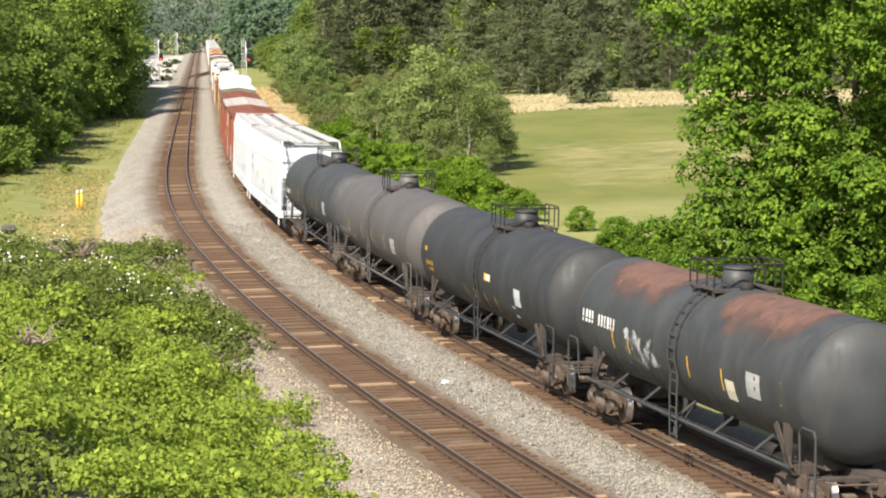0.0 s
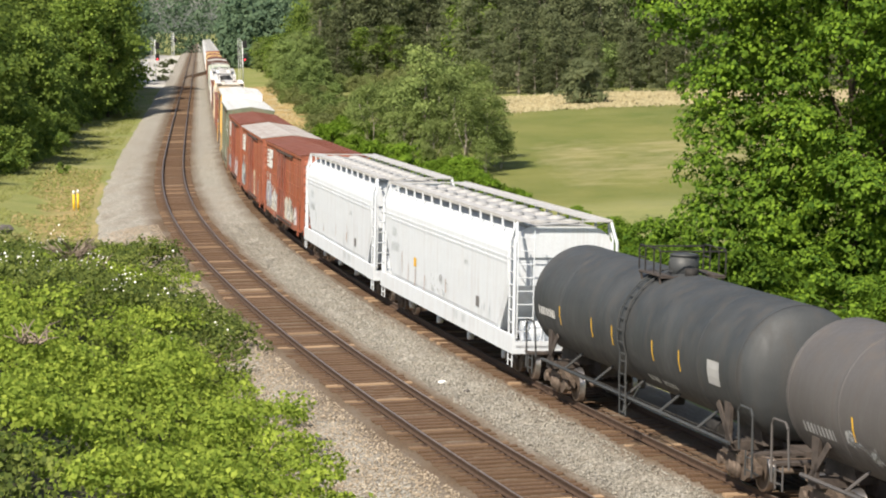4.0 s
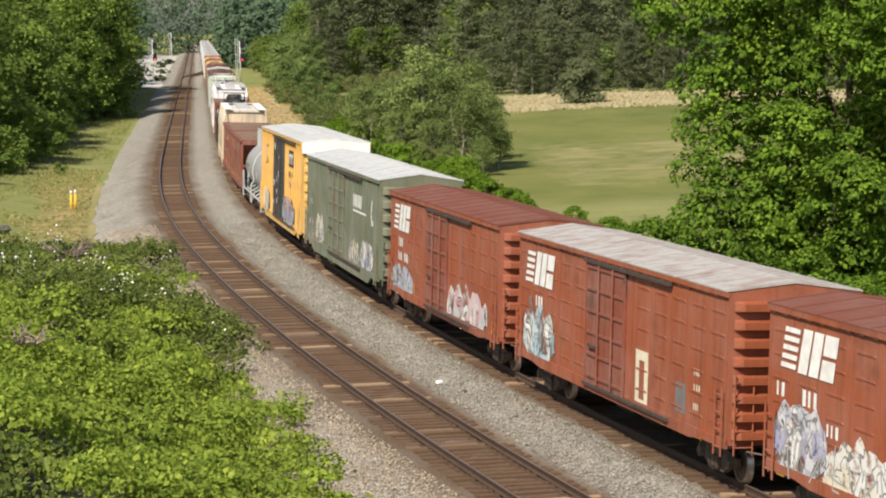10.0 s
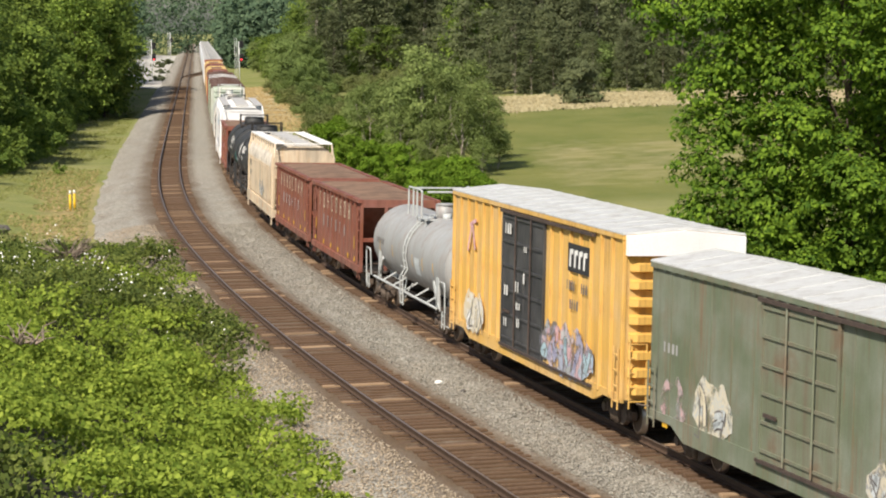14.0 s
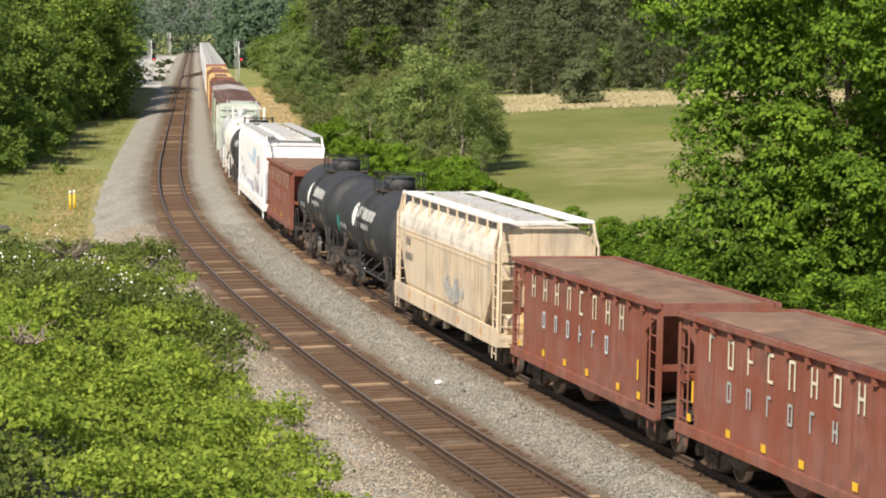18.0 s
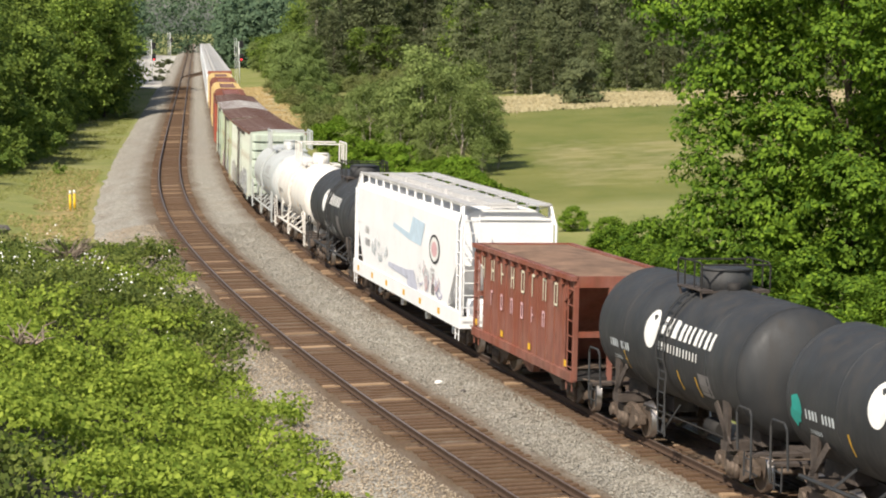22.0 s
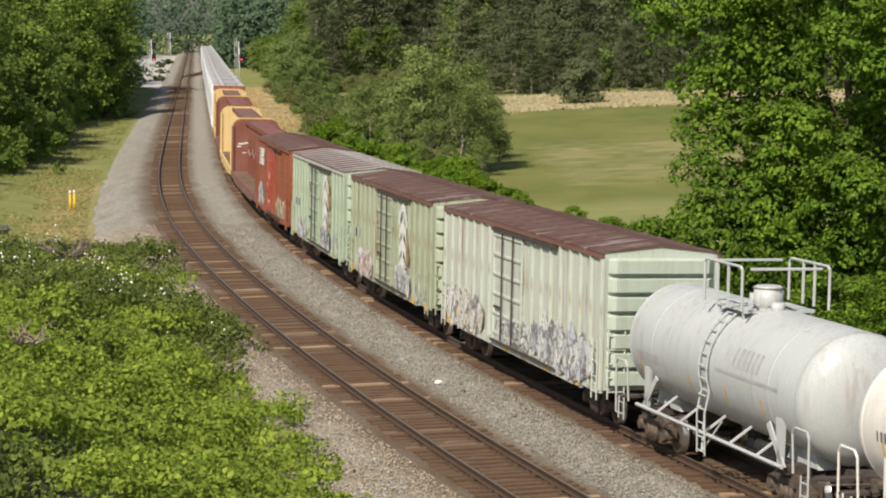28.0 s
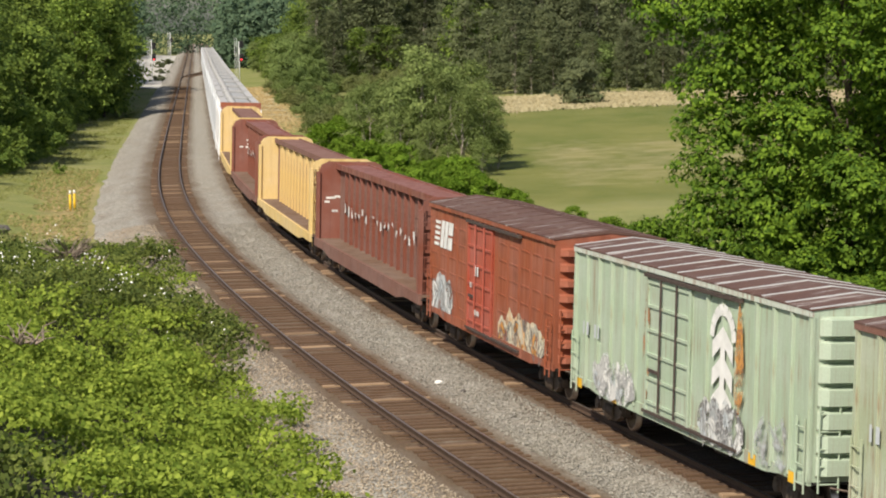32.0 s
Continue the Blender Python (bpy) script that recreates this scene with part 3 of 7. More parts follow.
def spray(car, x0, x1, z0, z1, surf, seed, inks, letters=4, label="sprayed graffiti, unreadable", dense=1.0):
    """One ragged field of spray paint laid on the side."""
    rnd = random.Random(seed)
    bm = B()
    step = 0.14
    n, k = max(3, int((x1 - x0) / step)), 7
    rows = []
    for i in range(n + 1):
        x = x0 + (x1 - x0) * i / n
        word = abs(math.sin(math.pi * letters * (x - x0) / (x1 - x0))) ** 0.35
        top = z0 + (z1 - z0) * (0.86 + 0.14 * word) * (0.86 + 0.28 * (0.5 + noise.noise(Vector((x * 1.9, seed, 0))))) + rnd.uniform(-0.04, 0.04)
        low = z0 + 0.18 * (z1 - z0) * (0.5 + noise.noise(Vector((x * 2.3, seed, 9))))
        e = min(1, 0.35 + 3.0 * min(i, n - i) / n)
        mid = (top + low) / 2
        rows.append([bm.verts.new((x, surf(x, z) - 0.022, z)) for z in (mid + (low + (top - low) * j / k - mid) * e for j in range(k + 1))])
    for p, q in zip(rows, rows[1:]):
        for j in range(k):
            bm.faces.new((p[j], q[j], q[j + 1], p[j + 1]))
    mats = [spray_material(inks, seed, dense)]
    if dense > 0.45:
        mats += [INK[inks[0]], INK["grey" if inks[0] == "white" else "soot"], INK[inks[min(1, len(inks) - 1)]]]
        wide = (x1 - x0) / letters
        for i in range(letters):
            cx, hz = x0 + wide * (i + 0.5), (z1 - z0)
            pts = [(min(x1, max(x0, cx + wide * rnd.uniform(-0.5, 0.5))), z0 + hz * rnd.uniform(0.08, 0.85)) for _ in range(6)]
            bend = []
            for (ax, az), (bx, bz), (ex, ez) in zip(pts, pts[1:], pts[2:]):
                # smooth turns through the middles
                for t in (0, 0.25, 0.5, 0.75):
                    u, w = 1 - t, t
                    bend.append((u * u * (ax + bx) / 2 + 2 * u * w * bx + w * w * (bx + ex) / 2, u * u * (az + bz) / 2 + 2 * u * w * bz + w * w * (bz + ez) / 2))
            fat = rnd.uniform(0.13, 0.22)
            stroke(bm, bend, fat + 0.1, surf, 0.025, 2)
            stroke(bm, bend, fat, surf, 0.028, 1 if i % 2 else 3)
            stroke(bm, [(cx + wide * rnd.uniform(-0.5, 0.5), z0 + hz * rnd.uniform(0.0, 0.9)) for _ in range(3)], 0.05, surf, 0.031, 2)
    return part("graffiti", bm, mats, car, label)


def letters(car, rows, surf, ink, label, name="lettering", lean=0.0, seed=1, pitch=0.8, fill=0.62):
    rnd = random.Random(seed)
    bm = B()
    for x, z, n, h in rows:
        bars(bm, x, z, n, h, surf, 0, pitch, lean, fill, rnd)
    return part(name, bm, INK[ink], car, label)


def reflectors(car, xs, z, surf, w=0.1, h=0.3, ink="yellow"):
    for x in xs:
        bm = B()
        quad(bm, [(x - w / 2, z - h / 2), (x + w / 2, z - h / 2), (x + w / 2, z + h / 2), (x - w / 2, z + h / 2)], surf, 0.005, 0)
        part("reflector", bm, INK[ink], car, "yellow reflective strip")


def thing(name, label, group=""):
    return tagged(new(name), label, "freight car", group or "cars of the freight train")


# ---- boxcars ----
def boxcar(label, length, paint_m, roof_m, eave=4.42, gap=2.4, posts=False, door=(0.39, 0.58), door_m=None, rise=0.22, end_ribs=8,
           dents=False, rib_m=None, rib_fill=0.62, sill_low=0.84, end_top=None, track=True, plug=True, eave_m=None, ends_m=None):
    car = thing("boxcar", label)
    L = length - gap
    h, w, z0 = L / 2, 1.53, 1.0
    door_m = door_m or (DOOR_RED if paint_m is NS_RED else DOOR_GREEN if paint_m is GREEN else paint_m)
    door_m, rib_m, eave_m, ends_m = door_m or paint_m, rib_m or roof_m, eave_m or paint_m, ends_m or paint_m
    d0, d1 = -h + L * door[0], -h + L * door[1]
    rod_m = door_m if paint_m in (NS_RED, GREEN) else DOOR_STEEL
    for sy in (-1, 1):
        bm = B()
        a, b = (-w, -w + 0.06) if sy < 0 else (w - 0.06, w)
        o = -w if sy < 0 else w
        box(bm, -h, h, a, b, z0, eave)
        side = part("side", bm, paint_m, car)
        bm = B()
        if posts:
            k, e = int(L / 0.92), 0.08
            hat = [(-0.1, -0.035), (-0.1, 0.03), (-0.06, 0.03), (-0.055, 0.06), (0.055, 0.06), (0.06, 0.03), (0.1, 0.03), (0.1, -0.035)]
            loft(bm, [[(x, o + q * sy, z) for x, q in hat[::-sy]] for z in (z0, eave - 0.12)])
        else:
            k, e = max(1, round(L / 1.3)), 0.03
            box(bm, -0.025, 0.025, *sorted((o, o + 0.012 * sy)), z0, eave)
        first = part("side_post", bm, paint_m, side)
        xs = [-h + e + (L - 2 * e) * i / k for i in range(k + 1)]
        xs = [x for x in xs if not d0 - 0.05 < x < d1 + 0.05]
        first.location.x = xs[0]
        for x in xs[1:]:
            again("side_post", first.data, side, Matrix.Translation((x, 0, 0)))
        if dents:
            bm = B()
            for i in range(k):
                x = -h + L * (i + 0.5) / k
                if d0 - 0.6 < x < d1 + 0.6:
                    continue
                for j in range(6):
                    z = z0 + 0.4 + j * 0.5
                    prism(bm, [(x - 0.42, z), (x - 0.36, z + 0.05), (x + 0.36, z + 0.05), (x + 0.42, z)], o - 0.01 * sy, o + 0.018 * sy)
            tagged(part("panel_ridging", bm, paint_m, side), kind="stuff")
        bm = B()
        box(bm, -h, h, *sorted((o - 0.03 * sy, o + 0.075 * sy)), eave - 0.12, eave)
        for i in range(0 if posts else int(L / 0.6)):
            x = -h + 0.3 + i * 0.6
            box(bm, x - 0.1, x + 0.1, *sorted((o + 0.02 * sy, o + 0.06 * sy)), eave - 0.15, eave - 0.11)
        part("eave_rail", bm, eave_m, car)
        bm = B()
        prism(bm, [(-h, 1.12), (-h, 0.93), (-h + 1.5, 0.93), (-h + 2.3, sill_low), (h - 2.3, sill_low), (h - 1.5, 0.93), (h, 0.93), (h, 1.12)],
              o - 0.05 * sy, o + 0.03 * sy)
        part("side_sill", bm, paint_m, car)
        bm = B()
        f = o + 0.02 * sy
        box(bm, d0, d1, *sorted((o, o + 0.05 * sy)), z0 + 0.05, eave - 0.16)
        dr = part("door", bm, door_m, car)
        n = 6
        bm = B()
        box(bm, d0 + 0.12, d1 - 0.12, *sorted((f, o + 0.09 * sy)), -0.035, 0.035)
        first = part("door_rib", bm, door_m, dr)
        zs = [z0 + 0.25 + (eave - z0 - 0.6) * i / (n - 1) for i in range(n)]
        first.location.z = zs[0]
        for z in zs[1:]:
            again("door_rib", first.data, dr, Matrix.Translation((0, 0, z)))
        for x in (d0 + 0.06, d1 - 0.06):
            bm = B()
            box(bm, x - 0.06, x + 0.06, *sorted((f, o + 0.085 * sy)), z0 + 0.05, eave - 0.16)
            part("door_edge", bm, door_m, dr)
        if plug:
            for x in (d0 + (d1 - d0) * 0.36, d0 + (d1 - d0) * 0.72):
                bm = B()
                rod(bm, (x, o + 0.115 * sy, z0 + 0.1), (x, o + 0.115 * sy, eave - 0.25), 0.028, 6)
                part("lock_rod", bm, rod_m, dr, "upright lock rod")
            bm = B()
            box(bm, d0 + 0.35, d0 + 1.0, *sorted((o + 0.09 * sy, o + 0.13 * sy)), 2.0, 2.08)
            part("handle", bm, DOOR_STEEL, dr, "dark steel door handle")
        if track:
            bm = B()
            e = min(h - 0.3, d1 + (d1 - d0) * 1.05)
            box(bm, d0 - 0.1, e, *sorted((o + 0.02 * sy, o + 0.13 * sy)), eave - 0.24, eave - 0.15)
            part("door_track", bm, DOOR_STEEL, car)
            bm = B()
            box(bm, d0 - 0.1, e, *sorted((o, o + 0.11 * sy)), z0 - 0.02, z0 + 0.05)
            part("door_track", bm, DOOR_STEEL, car)
    for sx in (-1, 1):
        bm = B()
        box(bm, *sorted((sx * h, sx * (h - 0.06))), -w + 0.06, w - 0.06, z0, eave)
        v = [bm.verts.new((sx * (h - t), y, z)) for t in (0, 0.06) for y, z in ((-w, eave), (w, eave), (0, eave + rise))]
        for f in ((0, 1, 2), (3, 5, 4), (0, 3, 4, 1), (1, 4, 5, 2), (2, 5, 3, 0)):
            bm.faces.new([v[i] for i in f])
        wall = part("end_wall", bm, ends_m, car)
        bm = B()
        for z in (0.0,):
            p = (eave - z0 - 0.16) / end_ribs
            v0 = [(z + 0.05, 0.0), (z + 0.09, 0.2), (z + p * rib_fill, 0.2), (z + p * min(0.98, rib_fill + 0.12), 0.0)]
            rings = []
            for y, s in ((-w + 0.12, 0.15), (-w + 0.3, 1), (w - 0.3, 1), (w - 0.12, 0.15)):
                rings.append([(sx * (h + q * s), y, zz) for zz, q in (v0 if sx > 0 else v0[::-1])])
            loft(bm, rings, close=False, cap=False)
        first = part("end_rib", bm, ends_m, wall)
        zs = [z0 + 0.06 + (eave - z0 - 0.16) * i / end_ribs for i in range(end_ribs)]
        first.location.z = zs[0]
        for z in zs[1:]:
            again("end_rib", first.data, wall, Matrix.Translation((0, 0, z)))
        if end_top and sx > 0:
            bm = B()
            y_pts = [(-w, eave - 0.5), (w, eave - 0.5), (w, eave - 0.01), (0, eave + rise - 0.04), (-w, eave - 0.01)]
            loft(bm, [[(x, y, z) for y, z in y_pts] for x in (h + 0.002, h + 0.24)])
            part("end_top_panel", bm, end_top, car, "white panel at the top of the end")
        # ladders on the corner of the side and on the end
        bm = B()
        x = sx * (h - 0.3)
        ladder_bm(bm, x - 0.22, x + 0.22, -w - 0.09, 0.75, 2.3, 4)
        part("side_ladder", bm, paint_m, car)
        bm = B()
        m = Matrix.Rotation(sx * math.pi / 2, 4, "Z")
        ladder_bm(bm, -0.22, 0.22, 0, 0.8, 2.6, 5)
        bmesh.ops.transform(bm, matrix=Matrix.Translation((sx * (h + 0.16), -w + 0.35, 0)) @ m, verts=bm.verts[:])
        part("end_ladder", bm, paint_m, car)
    # roof
    bm = B()
    pr = [(-w - 0.08, eave), (-w - 0.08, eave + 0.035), (0, eave + rise + 0.03), (w + 0.08, eave + 0.035), (w + 0.08, eave), (0, eave + rise - 0.03)]
    loft(bm, [[(x, y, z) for y, z in pr] for x in (-h - 0.02, h + 0.02)])
    roof = part("roof", bm, roof_m, car)
    bm = B()
    loft(bm, [[(x, y, z + dz) for y, z, dz in ((-w - 0.06, eave + 0.03, 0.005), (0, eave + rise + 0.03, 0.0), (w + 0.06, eave + 0.03, 0.005),
                                              (w + 0.06, eave + 0.03, 0.022), (0, eave + rise + 0.03, 0.022), (-w - 0.06, eave + 0.03, 0.022))] for x in (-0.045, 0.045)])
    first = part("roof_rib", bm, rib_m, roof)
    k = round(L / 1.25)
    first.matrix_basis = Matrix.Translation((-h + 0.06, 0, 0))
    for i in range(1, k + 1):
        again("roof_rib", first.data, roof, Matrix.Translation((-h + 0.06 + (L - 0.12) * i / k, 0, 0)))
    underframe(car, L)
    running_gear(car, h - 1.75, length / 2)
    car["near"] = w
    return car


def flat(y):
    return lambda x, z: -y


def red_badge(car, x, z, s=1.0, ink="white"):
    """A white badge: four long bars running into broad slanted blocks."""
    bm, f = B(), flat(1.53)
    w, h = 1.4 * s, 0.88 * s

    def patch(pts):
        quad(bm, [(x + u * w, z + v * h) for u, v in pts], f, 0.024, 0)

    for i in range(5):
        q, e = 0.04 + 0.225 * i, 0.035 * i
        patch([(e, q), (0.56 + e, q), (0.58 + e, q + 0.13), (e + 0.02, q + 0.13)])
    patch([(0.64, 0), (0.98, 0), (1.18, 1.12), (0.84, 1.12)])
    patch([(1.04, 0), (1.38, 0), (1.58, 1.12), (1.24, 1.12)])
    patch([(1.45, 0), (1.93, 0), (2.0, 0.5), (1.53, 0.5)])
    patch([(1.55, 0.6), (2.02, 0.6), (2.10, 1.12), (1.63, 1.12)])
    part("badge", bm, INK[ink], car, "white badge of bars and blocks")


def chevrons(car, x, z0, z1):
    """A white tapering tree mark of stacked arrow heads under a round top."""
    bm, f = B(), flat(1.59)
    n, h = 3, (z1 - z0) / 4.2
    for i in range(n):
        z = z0 + h * (0.3 + i)
        quad(bm, [(x - 0.62, z), (x, z + h * 0.62), (x, z + h * 1.25), (x - 0.62, z + h * 0.62)], f, 0.012, 0)
        quad(bm, [(x, z + h * 0.62), (x + 0.62, z), (x + 0.62, z + h * 0.62), (x, z + h * 1.25)], f, 0.012, 0)
    quad(bm, [(x - 0.14, z0), (x + 0.14, z0), (x + 0.14, z1 - h), (x - 0.14, z1 - h)], f, 0.010, 0)
    pts = [(x + 0.66 * math.cos(a), z1 - 0.7 + 0.66 * math.sin(a)) for a in (math.pi * i / 8 for i in range(9))]
    stroke(bm, pts, 0.26, f, 0.014, 0)
    part("badge", bm, INK["white"], car, "white badge of stacked arrow heads")


# ---- tank cars ----
def tank_car(label, length, tank_m, R=1.5, zc=2.62, gap=1.45, rail_m=None, rail="low", sill=True, seams=(-0.31, 0.31), dome_r=0.37, bands=True):
    car = thing("tank_car", label)
    L = length - gap
    h = L / 2
    rail_m = rail_m or tank_m
    bm = B()
    hd = 0.5 * R
    # from the tip of one head to the other
    left = [(-h + hd * (1 - math.cos(a)), R * math.sin(a)) for a in (math.pi / 2 * i / 8 for i in range(9))]
    left[0] = (-h, 0.02)
    mid = [(x * L, R) for x in (-0.3, -0.2, -0.1, 0, 0.1, 0.2, 0.3)]
    prof = left + mid + [(-x, r) for x, r in left[::-1]]
    n = 40
    rings = [[(x, r * math.sin(a), zc - r * math.cos(a)) for a in (2 * math.pi * i / n for i in range(n))] for x, r in prof]
    loft(bm, rings, smooth_on=True)
    tank = part("tank", bm, tank_m, car)
    if bands:
        for x in [q * L for q in seams] + [-h + hd, h - hd]:
            bm = B()
            loft(bm, [[(x + d, (R + e) * math.sin(a), zc - (R + e) * math.cos(a)) for a in (2 * math.pi * i / n for i in range(n))]
                      for d, e in ((-0.05, 0.0), (-0.04, 0.007), (0.04, 0.007), (0.05, 0.0))], cap=False, smooth_on=True)
            part("seam_band", bm, tank_m, tank)

    def surf(x, z):
        q = R * R - (z - zc) ** 2
        return -math.sqrt(max(q, 0.01))

    # saddles, stub sills, bolsters
    t = h - 1.7
    for sx in (-1, 1):
        bm = B()
        prism(bm, [(sx * (t - 0.9), 1.0), (sx * (t - 0.55), 1.55), (sx * (t + 0.5), 1.55), (sx * (t + 0.75), 1.0)][::sx], -0.75, 0.75)
        for sy in (-1, 1):
            prism(bm, [(sx * (t - 0.1), 0.95), (sx * (t - 0.25), 2.0), (sx * (t + 0.15), 2.0), (sx * (t + 0.1), 0.95)][::sx], sy * 1.28 - 0.04, sy * 1.28 + 0.04)
            prism(bm, [(sx * (t + 0.1), 0.95), (sx * (t - 0.75), 1.75), (sx * (t - 0.6), 1.85), (sx * (t + 0.3), 1.0)][::sx], sy * 1.3 - 0.02, sy * 1.3 + 0.02)
        part("saddle", bm, DARK_STEEL if tank_m in (TANK_BLACK, TANK_DARK, TANK_GREY) else rail_m, car)
        bm = B()
        box(bm, *sorted((sx * (t - 1.4), sx * (h + 0.35))), -0.28, 0.28, 0.72, 1.08)
        box(bm, *sorted((sx * (t - 0.2), sx * (t + 0.2))), -1.35, 1.35, 0.82, 1.02)
        box(bm, *sorted((sx * (h - 0.1), sx * (h + 0.25))), -1.45, 1.45, 0.98, 1.04)
        part("stub_sill", bm, DARK_STEEL, car)
        for sy in (-1, 1):
            bm = B()
            x = sx * (h - 0.15)
            poly_rod(bm, [(x - sx * 0.55, sy * 1.42, 1.0), (x - sx * 0.55, sy * 1.46, 1.85), (x - sx * 0.4, sy * 1.46, 1.98), (x + sx * 0.2, sy * 1.46, 1.98),
                          (x + sx * 0.3, sy * 1.46, 1.85), (x + sx * 0.3, sy * 1.44, 0.62), (x + sx * 0.3, sy * 1.3, 0.55)], 0.028)
            ladder_bm(bm, x - 0.05, x + 0.33, sy * 1.46, 0.5, 1.05, 2, 0.02)
            part("corner_handrail", bm, rail_m, car)
    if sill:
        for sy in (-1, 1):
            bm = B()
            rod(bm, (-t - 0.4, sy * 1.42, 1.02), (t + 0.4, sy * 1.42, 1.02), 0.045, 6)
            for i in range(5):
                x = -t * 0.75 + t * 1.5 * i / 4
                rod(bm, (x, sy * 1.42, 1.02), (x + 0.2, sy * 0.95, zc - R + 0.35), 0.035, 5)
            part("side_rail", bm, rail_m, car)
    # ladder over the shell at mid length
    for sy in (-1, 1):
        bm = B()
        for dx in (-0.24, 0.24):
            pts = [(dx + 0.0, sy * (R + 0.07) * math.sin(a), zc - (R + 0.07) * math.cos(a)) for a in (radians(q) for q in range(70, 171, 10))]
            pts = [(dx, sy * 1.47, 0.55), (dx, sy * 1.5, 1.5)] + pts
            poly_rod(bm, pts, 0.025, 5)
        spots = [(sy * 1.48, 0.62 + 0.32 * i) for i in range(5)]
        spots += [(sy * (R + 0.07) * math.sin(a), zc - (R + 0.07) * math.cos(a)) for a in (radians(q) for q in range(70, 171, 11))]
        for dx in (-0.9, 0.9):
            rod(bm, (0, sy * 1.45, 0.6), (dx * 0.6, sy * 1.2, 1.35), 0.025, 5)
        ladder = part("shell_ladder", bm, rail_m, car)
        bm = B()
        rod(bm, (-0.24, 0, 0), (0.24, 0, 0), 0.02, 5)
        first = part("rung", bm, rail_m, ladder)
        first.location = (0, *spots[0])
        for y, z in spots[1:]:
            again("rung", first.data, ladder, Matrix.Translation((0, y, z)))
    # top platform, dome, fittings, railing
    top = zc + R
    bm = B()
    for sy in (-1, 1):
        box(bm, -0.8, 0.8, *sorted((sy * 0.55, sy * 0.88)), top - 0.06, top - 0.03)
    for x in (-0.8, 0.76):
        box(bm, x, x + 0.04, -0.86, 0.86, top - 0.1, top - 0.05)
    for sy in (-1, 1):
        for x in (-0.7, 0.7):
            rod(bm, (x, sy * 0.84, top - 0.04), (x, sy * 0.8, top - 0.3), 0.03, 5)
    platform = part("top_platform", bm, DARK_STEEL if rail == "low" else rail_m, car)
    bm = B()
    rod(bm, (0.15, 0, top - 0.15), (0.15, 0, top + 0.42), dome_r, 18)
    rod(bm, (0.15, 0, top + 0.42), (0.15, 0, top + 0.47), dome_r + 0.03, 18, dome_r * 0.8)
    part("dome", bm, tank_m, car)
    bm = B()
    rod(bm, (-0.7, 0.1, top - 0.1), (-0.7, 0.1, top + 0.2), 0.2, 12)
    part("valve", bm, UNDER if rail == "low" else rail_m, car)
    bm = B()
    rod(bm, (0.95, -0.1, top - 0.1), (0.95, -0.1, top + 0.16), 0.16, 12)
    part("valve", bm, UNDER if rail == "low" else rail_m, car)
    bm = B()
    zt = top + (0.62 if rail == "low" else 0.98)
    xs, r = (0.8, 0.022) if rail == "low" else (1.15, 0.035)
    for sy in (-1, 1):
        y = sy * (0.86 if rail == "low" else 1.05)
        poly_rod(bm, [(-xs, y, top), (-xs, y, zt - 0.08), (-xs + 0.1, y, zt), (xs - 0.1, y, zt), (xs, y, zt - 0.08), (xs, y, top)], r)
        for x in (-0.32, 0.32):
            rod(bm, (x, y, top), (x, y, zt), r, 5)
        if rail == "low":
            rod(bm, (-xs, y, top + 0.32), (-0.32, y, top + 0.32), r, 5)
    for x in (-xs, xs):
        rod(bm, (x, -0.86, zt - 0.05), (x, 0.86, zt - 0.05), r, 5)
    part("railing", bm, UNDER if rail == "low" else rail_m, platform)
    # bottom outlet and brake gear
    bm = B()
    rod(bm, (0, 0, zc - R + 0.1), (0, 0, zc - R - 0.32), 0.24, 12, 0.16)
    rod(bm, (t - 1.7, -0.7, 0.98), (t - 2.5, -0.7, 0.98), 0.2, 12)
    rod(bm, (t - 0.9, -0.9, 0.9), (-t + 0.9, -0.9, 0.85), 0.025, 5)
    part("brake_gear", bm, UNDER, car)
    running_gear(car, t, length / 2)
    return car, surf, L


